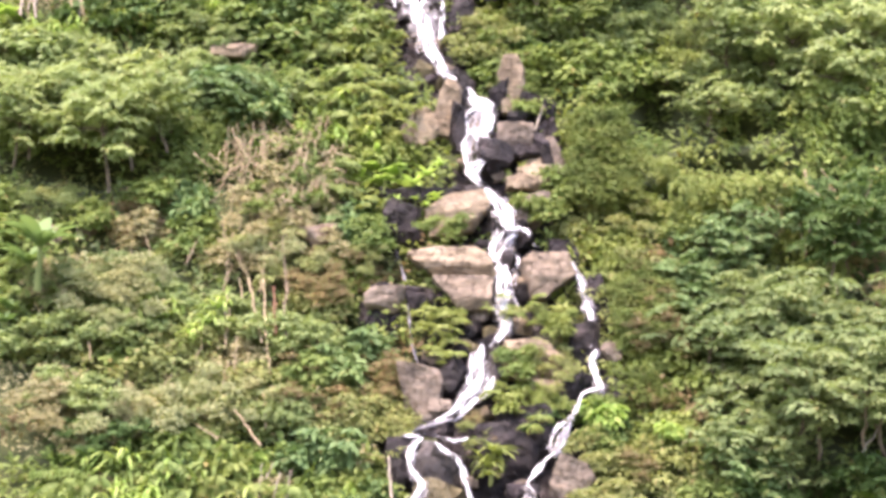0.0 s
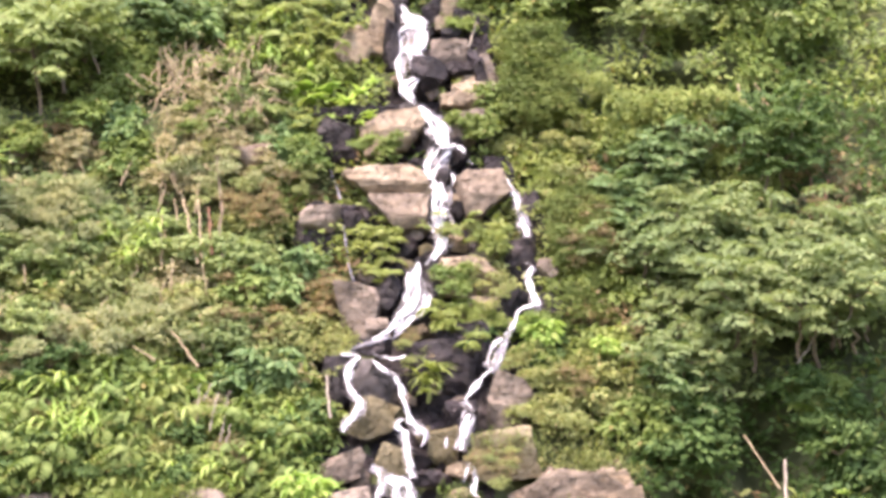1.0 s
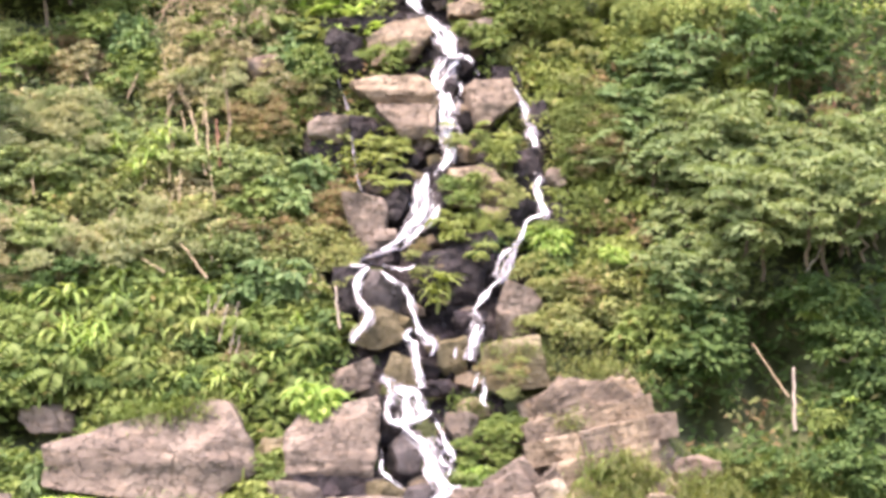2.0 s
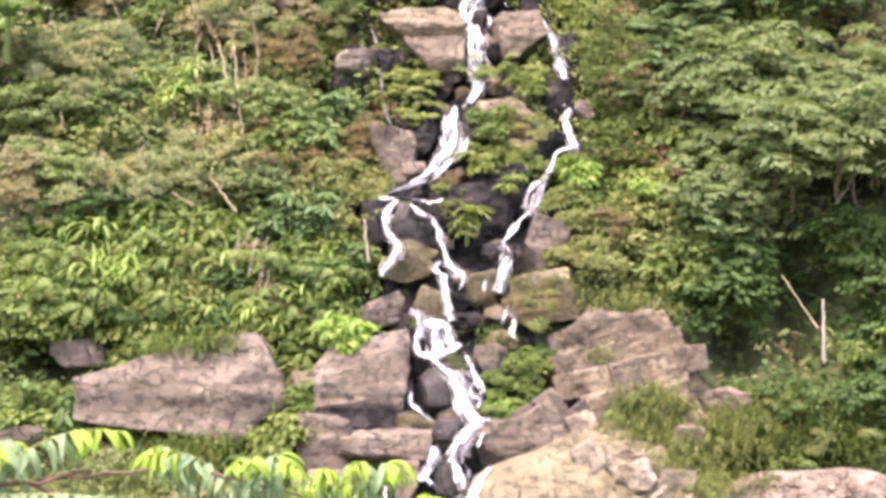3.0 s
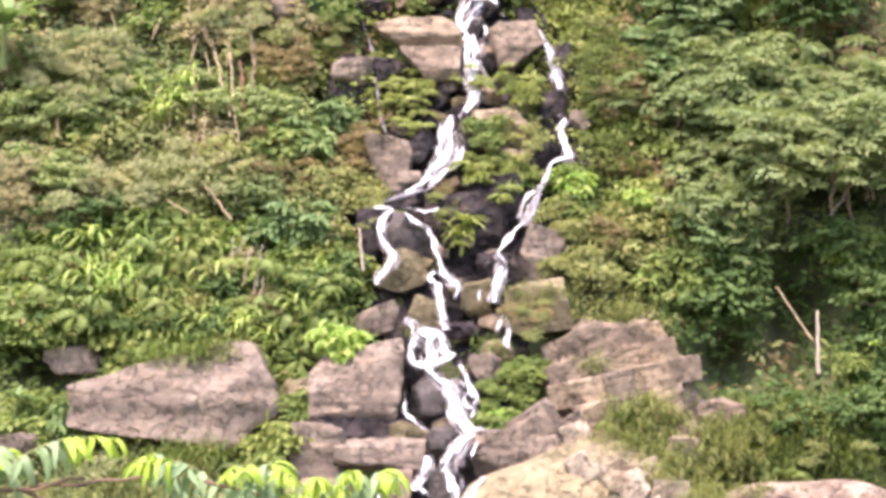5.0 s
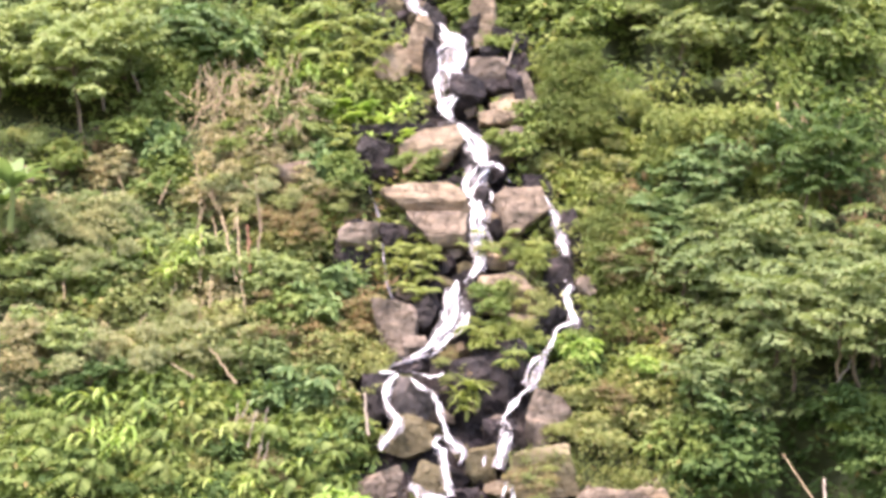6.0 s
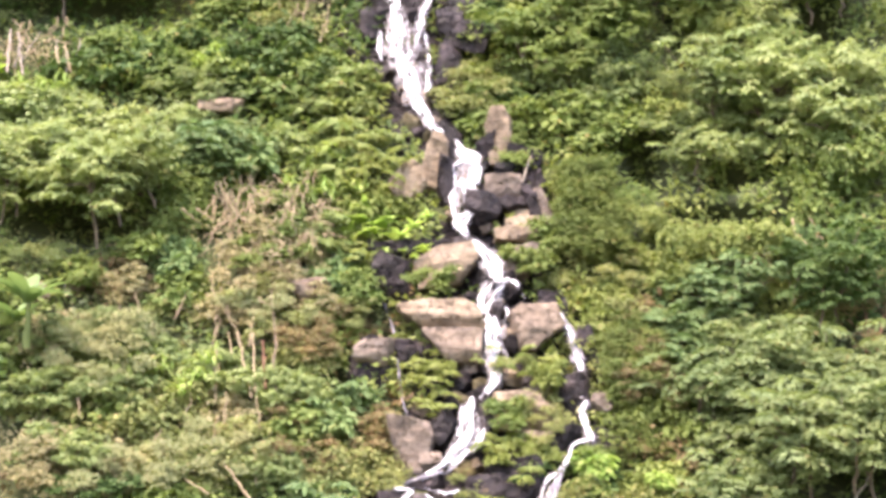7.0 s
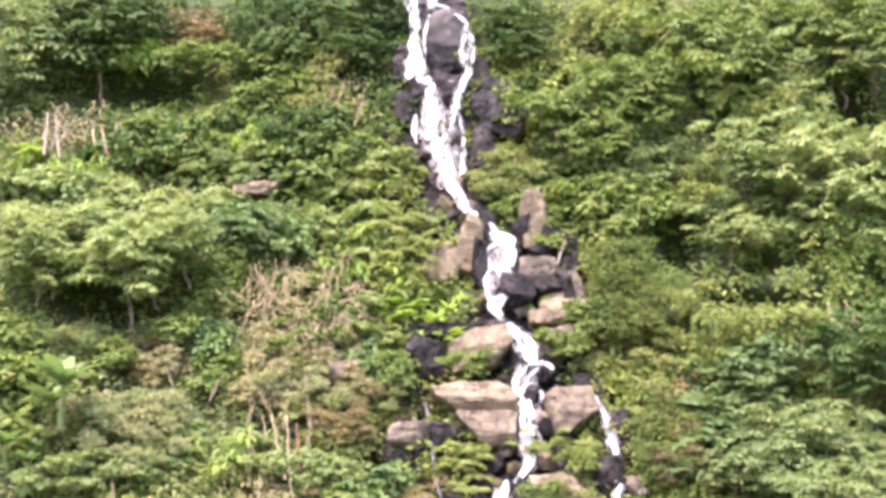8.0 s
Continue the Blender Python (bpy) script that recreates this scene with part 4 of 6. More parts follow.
boulder(0.52, 20.96, 0.52, 1.30, None, 1, 197, "wet_shade_rock", 4, 3, 0, WET_SHADE)
boulder(0.74, 22.66, 0.34, 1.03, None, 1, 198, "wet_shade_rock", 4, 3, 0, WET_SHADE)
boulder(3.43, 19.33, 1.26, 0.35, None, 1.15, 199, "tan_rock", 4, 3, -4, WET_SHADE)
boulder(3.33, 18.78, 1.29, 0.53, None, 1.2, 200, "tan_rock", 4, 3, 3, WET_SHADE)
boulder(3.29, 17.52, 1.00, 1.01, None, 1, 201, "rock", 4, 3, 6, WET_SHADE)
boulder(1.88, 16.97, 0.48, 1.31, None, 0.6, 202, "damp_rock", 4, 3, 0, WET_SHADE)
boulder(4.44, 18.59, 0.71, 1.13, None, 0.8, 203, "rock", 4, 3, -20, WET_SHADE)
# pale stones in the thicket
boulder(-8.50, 24.92, 1.70, 0.55, None, 1.35, 86, "tan_rock", 6, 2.6, 3, "pale flat stone among the shrubs")
boulder(-4.49, 16.39, 1.57, 0.71, None, 0.8, 87, "pink_rock", 6, 2.6, -10, "pale stone among dry stems")
boulder(-13.15, 16.39, 0.7, 0.6, None, 0.3, 88, "rock", 6, 2.6, 0, "pale stone in the shade of shrubs")
boulder(-14.38, 16.22, 0.7, 0.62, None, 0.7, 89, "pink_rock", 6, 2.6, 0, "pale stone in the shade of shrubs")


# ---- the stream ----
def curve_of(points, step=0.1):
    """A smooth line through (x, z, width) points."""
    p = np.array(points, float)
    q = np.concatenate([[2 * p[0] - p[1]], p, [2 * p[-1] - p[-2]]])
    out = []
    for i in range(1, len(q) - 2):
        n = max(2, int(np.hypot(*(q[i + 1] - q[i])[:2]) / step))
        for t in np.arange(n) / n:
            a, b, c, d = q[i - 1:i + 3]
            out.append(0.5 * (2 * b + (c - a) * t + (2 * a - 5 * b + 4 * c - d) * t ** 2 + (3 * b - a - 3 * c + d) * t ** 3))
    return np.array(out + [q[-2]])


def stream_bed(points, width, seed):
    """Stepped wet rock under the water; its near-black colour also holds gully shade."""
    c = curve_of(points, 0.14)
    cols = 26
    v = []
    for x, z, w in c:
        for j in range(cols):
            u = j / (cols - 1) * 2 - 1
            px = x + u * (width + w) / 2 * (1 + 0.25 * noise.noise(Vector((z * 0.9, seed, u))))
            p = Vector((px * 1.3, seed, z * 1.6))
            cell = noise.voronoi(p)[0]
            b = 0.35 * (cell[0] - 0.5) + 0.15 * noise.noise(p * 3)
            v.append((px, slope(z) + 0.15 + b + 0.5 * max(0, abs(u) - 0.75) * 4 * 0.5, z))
    k = cols
    f = [[j * k + i, j * k + i + 1, (j + 1) * k + i + 1, (j + 1) * k + i] for j in range(len(c) - 1) for i in range(k - 1)]
    return tagged(new("stream_bed", mesh("stream_bed", v, f, M["wet_shade_rock"])), "wet stepped rock under the stream, with shade in its dark colour", "stream bed", kind="structure")


FALLS = tagged(new("waterfall"), "white water tumbling in strands down dark rocks", "waterfall")


def cascade(points, seed, off=0.5, mat="water", name="cascade"):
    """One drop of the fall: a torn uneven sheet of foam, two or three ropes over it and a thin film behind."""
    rng = np.random.default_rng(seed + 500)
    off += 0.3
    c = curve_of([(stand(x, z, off)[0], stand(x, z, off)[2], w) for x, z, w in points], 0.07)
    n = len(c)
    tang = unit(np.gradient(c[:, :2], axis=0))
    side = np.stack([-tang[:, 1], tang[:, 0]], 1)
    side *= np.where(side[:, :1] < 0, -1, 1)
    along = np.concatenate([[0], np.cumsum(np.hypot(*np.diff(c[:, :2], axis=0).T))])

    def sheet(u0, wide, front, cols, bulge, ph, pinch=0.14):
        """A ribbon of water that swells and narrows on its way down; wide(i) is its width."""
        v, uv, rim = [], [], []
        for i in range(n):
            x, z, w = c[i]
            mid = u0 * w + 0.08 * w * noise.noise(Vector((along[i] * 1.1, ph, 3)))
            hw = wide(i) * 0.5 * (1 + pinch * noise.noise(Vector((along[i] * 2.4, ph, 9))))
            for e in range(cols):
                u = e / (cols - 1) * 2 - 1
                d = mid + u * hw * (1 + 0.22 * noise.noise(Vector((along[i] * 3.5, ph, 20 + (u > 0)))))
                px, pz = x + side[i, 0] * d, z + side[i, 1] * d
                v.append((px, slope(pz) - 0.9 * off - front - bulge * (1 - u * u) - 0.05 * noise.noise(Vector((px * 4, pz * 2.5, ph))), pz))
                uv.append((u * hw + ph, along[i] + ph))
                rim.append(abs(u) ** 3)
        f = [[j * cols + i, j * cols + i + 1, (j + 1) * cols + i + 1, (j + 1) * cols + i] for j in range(n - 1) for i in range(cols - 1)]
        return v, f, uv, rim

    def ribbon(title, sheets, material, parent, label=""):
        me = mesh(title, *joined([(q[0], q[1]) for q in sheets]), M[material], True)
        uv = np.concatenate([q[2] for q in sheets])
        corner = np.zeros(len(me.loops), int)
        me.loops.foreach_get("vertex_index", corner)
        me.uv_layers.new(name="flow").data.foreach_set("uv", uv[corner].astype(np.float32).ravel())
        me.attributes.new("rim", "FLOAT", "POINT").data.foreach_set("value", np.concatenate([q[3] for q in sheets]).astype(np.float32))
        return part(title, me, parent, label)

    ends = lambda i: min(1.0, 0.5 + 4 * i / n, 0.5 + 4 * (n - 1 - i) / n)
    drop = ribbon(name, [sheet(0, lambda i: c[i, 2] * 0.98 * ends(i), 0, 11, 0.10, seed * 7.3)], mat, FALLS)
    if mat == "water":
        wide = float(np.mean(c[:, 2]))
        ropes = [] if wide < 0.35 else [sheet(rng.uniform(-0.3, 0.3), lambda i: min(0.17, 0.06 + 0.14 * c[i, 2]) * ends(i) * (0.6 + 0.8 * abs(noise.noise(Vector((along[i] * 1.7, k, seed))))), 0.09 + 0.02 * k, 5, 0.03, seed * 3.1 + k * 11) for k in range(1 + int(wide / 0.4))]
        for r in ropes:
            r[3][:] = [-0.5 if q < 0.9 else 0.1 for q in r[3]]
        if ropes:
            ribbon("rope", ropes, "foam", drop, "white rope of falling water")
        if wide > 0.3:
            ribbon("film", [sheet(0, lambda i: c[i, 2] * 1.2 + 0.06, -0.08, 9, 0.03, seed * 5.7)], "water_film", drop, "thin grey sheet of running water")
    return drop


main_line = [(-1.23, 37.74, 1.03), (-1.30, 33.51, 1.24), (-1.21, 27.42, 2.10), (0.08, 23.77, 0.90), (1.19, 21.71, 1.32), (1.27, 18.82, 0.86), (2.30, 16.84, 1.05), (2.10, 12.42, 1.00), (1.35, 11.40, 0.79), (0.73, 9.69, 1.17), (0.14, 8.24, 1.73), (0.30, 5.84, 1.69), (0.46, 3.54, 1.28), (1.33, 1.70, 1.08), (1.29, -0.06, 1.06), (1.07, -2.42, 1.04), (0.70, -3.72, 1.03)]
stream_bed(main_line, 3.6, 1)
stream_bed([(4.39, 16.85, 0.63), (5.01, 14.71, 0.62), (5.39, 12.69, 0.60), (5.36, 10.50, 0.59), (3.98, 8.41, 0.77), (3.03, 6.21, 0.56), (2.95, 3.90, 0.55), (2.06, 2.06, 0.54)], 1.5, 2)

cascade([(-2.50, 37.18, 0.67), (-2.51, 35.40, 0.66), (-2.27, 34.01, 0.40), (-2.35, 32.99, 0.54), (-2.30, 31.99, 0.83), (-2.23, 31.11, 1.02), (-1.69, 30.53, 0.63)], 1, 1)
cascade([(-1.58, 37.01, 0.46), (-1.63, 35.76, 0.56), (-1.59, 34.95, 0.30)], 2, 1)
cascade([(-1.69, 34.53, 0.18), (-1.82, 33.67, 0.17), (-1.85, 32.66, 0.15), (-1.84, 31.18, 0.15)], 3, 1.35)
cascade([(-1.45, 35.16, 0.18), (-1.07, 34.99, 0.20), (-0.61, 34.64, 0.23), (-0.19, 34.23, 0.20), (0.01, 33.95, 0.17)], 4, 1.55)
cascade([(-0.04, 33.99, 0.22), (-0.13, 33.17, 0.20), (-0.28, 32.33, 0.22), (-0.08, 31.64, 0.19), (0.07, 31.38, 0.26), (-0.12, 30.70, 0.40), (-0.36, 29.96, 0.41), (-0.45, 29.27, 0.46), (-0.49, 28.80, 0.56)], 5, 1.5)
cascade([(-0.04, 33.85, 0.25), (0.04, 33.00, 0.64), (0.06, 32.24, 0.64), (0.04, 31.58, 0.44)], 69, 1.4, "water_film")
cascade([(0.06, 33.51, 0.15), (0.24, 32.84, 0.17), (0.26, 32.17, 0.15), (0.21, 31.64, 0.15)], 70, 1.5)
cascade([(-0.40, 28.95, 0.24), (-0.66, 28.33, 0.21), (-0.91, 27.57, 0.21), (-1.11, 27.05, 0.19)], 71, 1.3)
cascade([(-1.69, 30.85, 0.37), (-1.51, 30.21, 0.56), (-1.50, 29.26, 0.83), (-1.48, 28.33, 0.88), (-1.51, 27.41, 0.78)], 6, 0.8)
cascade([(-2.17, 28.79, 0.28), (-2.22, 27.87, 0.33), (-2.06, 27.11, 0.23)], 7, 0.7)
cascade([(-0.28, 28.80, 0.24), (-0.21, 28.03, 0.21), (-0.16, 27.18, 0.23), (-0.15, 26.22, 0.23), (-0.19, 25.20, 0.27)], 8, 0.9)
cascade([(-1.44, 27.57, 0.70), (-1.03, 26.66, 0.87), (-0.84, 25.92, 0.79), (-0.72, 25.20, 0.77), (-0.33, 24.62, 0.50), (-0.14, 24.14, 0.45), (0.13, 23.74, 0.50), (0.44, 23.52, 0.18)], 9, 0.7)
cascade([(-0.78, 30.92, 0.44), (-0.70, 30.47, 0.53), (-0.60, 30.15, 0.24)], 10, 0.7)
cascade([(0.90, 23.22, 0.20), (1.12, 22.66, 0.58), (1.45, 22.34, 0.80), (1.66, 21.79, 0.75), (1.63, 21.31, 0.57), (1.43, 20.99, 0.44), (1.77, 20.56, 0.44), (2.25, 20.30, 0.26)], 11, 0.7)
cascade([(2.25, 20.35, 0.26), (1.76, 19.99, 0.37), (1.39, 19.67, 0.41), (1.08, 19.26, 0.64), (1.15, 18.95, 0.51), (1.40, 18.60, 0.26)], 12, 0.8)
cascade([(1.22, 22.23, 0.27), (0.87, 21.90, 0.24), (0.91, 21.39, 0.35), (0.97, 20.99, 0.44), (0.81, 20.56, 0.37), (0.83, 20.09, 0.30), (0.89, 19.47, 0.26)], 13, 0.7)
cascade([(1.10, 21.15, 0.35), (1.32, 20.67, 0.24), (1.51, 20.30, 0.20)], 14, 0.8)
cascade([(1.53, 18.50, 0.30), (1.92, 18.02, 0.76), (2.25, 17.52, 0.80), (2.43, 17.03, 0.67), (2.50, 16.66, 0.59)], 15, 1.25)
cascade([(2.50, 16.66, 0.42), (2.93, 16.74, 0.27), (3.21, 16.52, 0.23), (3.35, 16.18, 0.23), (3.46, 15.96, 0.15)], 16, 0.95)
cascade([(2.25, 16.71, 0.29), (1.95, 16.22, 0.38), (1.82, 15.74, 0.33), (1.89, 15.32, 0.41)], 17, 0.75)
cascade([(2.67, 16.56, 0.33), (2.39, 16.15, 0.35), (2.21, 15.77, 0.37), (2.02, 15.36, 0.54)], 18, 0.8)
cascade([(2.44, 15.74, 0.21), (2.72, 15.46, 0.23), (2.65, 15.03, 0.29)], 19, 0.85)
cascade([(2.10, 15.36, 0.83), (2.21, 14.75, 0.94), (2.12, 14.17, 0.82), (2.23, 13.60, 0.81), (2.32, 13.05, 0.73), (2.25, 12.60, 0.52), (1.96, 12.18, 0.32), (1.69, 11.89, 0.14)], 20, 0.7)
cascade([(1.43, 11.98, 0.20), (1.37, 11.69, 0.44), (1.27, 11.26, 0.75), (1.28, 10.80, 0.95), (1.14, 10.33, 0.75), (0.86, 9.93, 0.43), (0.51, 9.53, 0.33), (0.16, 9.22, 0.29), (-0.30, 8.95, 0.21), (-0.80, 8.87, 0.15)], 21, 0.7)
cascade([(1.81, 10.76, 0.24), (1.75, 10.46, 0.39), (1.53, 10.12, 0.31), (1.15, 9.74, 0.29), (0.78, 9.39, 0.25), (0.39, 9.18, 0.25)], 22, 0.85)
cascade([(-1.29, 8.52, 0.15), (-0.73, 8.51, 0.25), (-0.05, 8.49, 0.25), (0.48, 8.32, 0.17)], 23, 1.55)
cascade([(-0.63, 8.45, 0.27), (-0.92, 8.15, 0.29), (-1.02, 7.72, 0.32), (-0.90, 7.31, 0.32), (-0.67, 6.95, 0.38), (-0.64, 6.67, 0.38), (-0.81, 6.32, 0.34), (-1.03, 6.04, 0.38), (-1.12, 5.77, 0.19)], 24, 1.55)
cascade([(-0.21, 8.32, 0.17), (0.13, 7.99, 0.31), (0.51, 7.83, 0.29), (0.72, 7.50, 0.29), (0.85, 7.10, 0.32), (0.95, 6.62, 0.28), (1.02, 6.26, 0.38)], 25, 1.55)
cascade([(0.37, 8.36, 0.23), (0.67, 8.36, 0.21), (0.95, 8.48, 0.13)], 26, 1.35)
cascade([(0.83, 6.26, 0.26), (0.64, 6.15, 0.23), (0.60, 5.95, 0.21), (0.82, 5.81, 0.24)], 27, 1.5)
cascade([(0.98, 6.30, 0.38), (1.17, 6.03, 0.38), (1.39, 5.83, 0.41), (1.55, 5.75, 0.24), (1.53, 5.48, 0.19), (1.41, 5.28, 0.11)], 28, 1.5)
cascade([(0.82, 5.83, 0.41), (0.89, 5.44, 0.35), (0.94, 5.06, 0.28), (1.03, 4.63, 0.31), (1.09, 4.22, 0.33)], 29, 1.45)
cascade([(-0.23, 4.61, 0.19), (0.04, 4.47, 0.28), (0.17, 4.22, 0.41), (0.08, 3.83, 0.35), (-0.02, 3.44, 0.27), (0.09, 3.16, 0.31), (0.38, 3.03, 0.31), (0.67, 2.76, 0.29)], 30, 1.45)
cascade([(0.24, 4.18, 0.33), (0.58, 4.13, 0.48), (0.92, 4.05, 0.33), (1.03, 3.71, 0.40), (1.17, 3.44, 0.37), (1.43, 3.39, 0.16)], 31, 1.45)
cascade([(0.59, 4.14, 0.26), (0.57, 3.67, 0.31), (0.66, 3.28, 0.55), (0.49, 3.06, 0.36)], 32, 1.45)
cascade([(1.37, 3.41, 0.20), (1.00, 3.19, 0.26), (0.60, 2.99, 0.36)], 33, 1.5)
cascade([(0.56, 2.91, 0.25), (0.81, 2.62, 0.36), (1.08, 2.39, 0.43), (1.25, 2.07, 0.54), (1.39, 1.70, 0.65), (1.47, 1.38, 0.68), (1.66, 1.11, 0.54), (1.96, 0.95, 0.30), (2.28, 0.95, 0.18)], 34, 1.45)
cascade([(1.51, 3.20, 0.22), (1.69, 2.87, 0.24), (1.79, 2.50, 0.27), (1.92, 2.17, 0.33), (2.06, 1.95, 0.23), (1.98, 1.63, 0.16), (1.90, 1.38, 0.14)], 35, 1.65)
cascade([(1.81, 2.21, 0.18), (1.66, 1.99, 0.14), (1.73, 1.74, 0.14), (1.94, 1.66, 0.14)], 36, 1.7)
cascade([(-0.17, 2.33, 0.16), (-0.23, 1.83, 0.18), (-0.20, 1.50, 0.20), (0.07, 1.30, 0.16), (0.28, 1.12, 0.16), (0.50, 0.96, 0.11)], 37, 1.65)
cascade([(2.31, 0.88, 0.25), (1.88, 0.81, 0.39), (1.54, 0.62, 0.36), (1.30, 0.36, 0.32), (1.12, 0.08, 0.35), (1.01, -0.18, 0.32), (1.13, -0.44, 0.35), (1.28, -0.78, 0.39), (1.41, -1.12, 0.42)], 38, 1.65)
cascade([(2.13, 0.74, 0.12), (1.98, 0.42, 0.12), (1.86, 0.14, 0.11)], 39, 1.65)
cascade([(0.45, 0.19, 0.28), (0.50, -0.09, 0.39), (0.37, -0.40, 0.35), (0.19, -0.69, 0.33), (0.02, -0.86, 0.23)], 40, 1.75)
cascade([(0.23, -0.82, 0.21), (0.40, -1.01, 0.26), (0.43, -1.32, 0.17)], 41, 1.75)
cascade([(1.04, -0.23, 0.16), (0.73, -0.26, 0.16), (0.52, -0.12, 0.14)], 42, 1.75)
cascade([(2.27, -0.48, 0.16), (1.98, -0.75, 0.32), (1.81, -1.09, 0.49), (1.61, -1.43, 0.63), (1.27, -1.78, 0.63), (0.95, -2.11, 0.59), (0.66, -2.44, 0.52), (0.29, -2.91, 0.48)], 43, 1.95)
cascade([(0.32, -1.79, 0.31), (0.30, -2.09, 0.38), (0.17, -2.41, 0.28)], 44, 1.95)
cascade([(-1.09, -0.90, 0.14), (-1.03, -1.32, 0.21), (-1.26, -1.70, 0.14)], 45, 1.75)
cascade([(4.70, 15.39, 0.14), (4.84, 14.87, 0.35), (4.99, 14.50, 0.37), (5.13, 14.06, 0.37), (5.23, 13.58, 0.37), (5.32, 13.15, 0.36), (5.31, 12.88, 0.20)], 46, 0.9)
cascade([(5.07, 14.38, 0.18), (5.28, 14.57, 0.16), (5.42, 14.80, 0.10)], 47, 0.95)
cascade([(5.27, 12.83, 0.32), (5.31, 12.52, 0.36), (5.23, 12.21, 0.28)], 48, 0.8, "water_film")
cascade([(5.49, 11.85, 0.16), (5.29, 11.50, 0.26), (5.32, 11.05, 0.34), (5.42, 10.62, 0.41), (5.52, 10.34, 0.43), (5.66, 10.17, 0.12)], 49, 0.95)
cascade([(5.44, 10.34, 0.24), (5.00, 10.19, 0.18), (4.79, 9.96, 0.18), (4.64, 9.54, 0.21), (4.48, 9.16, 0.25)], 50, 0.95)
cascade([(4.89, 10.18, 0.18), (4.62, 9.49, 0.23), (4.41, 9.15, 0.35), (4.27, 8.72, 0.31), (4.19, 8.35, 0.29), (3.94, 7.98, 0.33), (3.61, 7.70, 0.31), (3.37, 7.48, 0.34), (3.15, 7.18, 0.29), (2.93, 6.86, 0.32)], 51, 0.95)
cascade([(4.25, 9.07, 0.27), (3.92, 8.78, 0.25), (3.75, 8.41, 0.17), (3.68, 7.96, 0.21)], 52, 0.95)
cascade([(2.89, 6.84, 0.27), (3.06, 6.48, 0.40), (3.05, 6.17, 0.38), (2.89, 5.80, 0.36), (2.76, 5.43, 0.28), (2.71, 5.16, 0.34)], 53, 1.3)
cascade([(3.00, 4.81, 0.13), (2.87, 4.43, 0.22), (2.75, 4.05, 0.18)], 54, 1.45)
cascade([(3.10, 4.65, 0.22), (3.14, 4.18, 0.22), (3.07, 3.78, 0.29), (3.24, 3.58, 0.15)], 55, 1.45)
cascade([(2.28, 5.59, 0.13), (2.21, 5.20, 0.13)], 56, 1.35)
cascade([(-2.05, 17.19, 0.10), (-1.79, 15.93, 0.09), (-1.53, 15.10, 0.12), (-1.27, 14.16, 0.14), (-1.19, 13.13, 0.12), (-1.03, 11.91, 0.14), (-0.83, 11.19, 0.12)], 57, 0.5, "water_film")
cascade([(0.43, 9.15, 0.19), (-0.13, 8.98, 0.27), (-0.63, 8.82, 0.23), (-0.98, 8.66, 0.15)], 58, 0.95, "water_film")
cascade([(4.31, 9.13, 0.50), (4.03, 8.51, 0.73), (3.77, 7.84, 0.50)], 59, 1.1, "water_film")
cascade([(0.19, 4.30, 0.55), (0.59, 3.82, 1.18), (0.64, 3.26, 1.21), (0.59, 2.89, 0.55)], 60, 1.25, "water_film")
cascade([(1.18, 22.75, 0.58), (1.44, 21.79, 1.10), (1.25, 20.85, 1.18), (1.16, 19.93, 0.95), (1.15, 19.03, 0.82)], 61, 0.55, "water_film")
cascade([(2.43, 16.91, 0.71), (2.24, 16.18, 1.13), (2.18, 15.34, 1.07)], 62, 0.65, "water_film")
cascade([(-1.61, 30.53, 0.87), (-1.35, 28.95, 1.71), (-1.04, 27.42, 1.96), (-0.79, 25.93, 1.66), (-0.46, 24.76, 0.82)], 63, 0.55, "water_film")
cascade([(1.35, 11.37, 0.79), (1.34, 10.50, 1.14), (0.80, 9.66, 0.86), (0.12, 9.12, 0.58)], 64, 0.6, "water_film")
cascade([(2.03, 0.88, 0.61), (1.52, 0.37, 0.78), (1.20, -0.23, 0.81), (1.38, -1.09, 0.70)], 65, 1.5, "water_film")
cascade([(1.35, 2.61, 0.65), (1.61, 1.88, 1.05), (1.77, 1.25, 0.90)], 66, 1.5, "water_film")
cascade([(4.89, 14.87, 0.54), (5.20, 13.83, 0.53), (5.30, 12.70, 0.60), (5.29, 11.92, 0.44)], 67, 0.7, "water_film")
cascade([(2.95, 6.50, 0.57), (2.88, 5.72, 0.52), (2.68, 5.14, 0.52)], 68, 1.1, "water_film")


def strewn(count, seed):
    """Smaller broken stones wedged along the stream bed."""
    rng = np.random.default_rng(seed)
    bed = np.array(main_line)
    order = np.argsort(bed[:, 1])
    stock = [rock_mesh("stone", 1.0, 0.9, 0.75, 300 + i, ("wet_shade_rock", "olive_rock", "wet_shade_rock", "rock", "wet_shade_rock", "tan_rock")[i], 9, 0.52, 0.04, (), 0.45) for i in range(6)]
    for i in range(count):
        z = rng.uniform(-4, 27)
        x = np.interp(z, bed[order, 1], bed[order, 0]) + rng.normal(0, 0.95 if z < 15 else 0.6)
        if z < 8 and rng.uniform() < 0.45:
            x += rng.uniform(0.8, 3.4)
        k = rng.uniform(0.3, 0.95)
        ob = new("stone", stock[rng.integers(0, 6)])
        ob.matrix_basis = pose(x, slope(z) - rng.uniform(0.0, 0.25), z, rng.uniform(-30, 30), rng.uniform(-30, 30), rng.uniform(0, 360)) @ Matrix.Diagonal((k, k, k, 1))
        tagged(ob, "broken stone wedged in the wet stream bed", "rock", "stones in the stream bed")


strewn(160, 4)

# ---- vegetation, from the top down ----
patch("tree_grey", -18.98, 33.43, 5.05, 3.03, 3, 0.7)
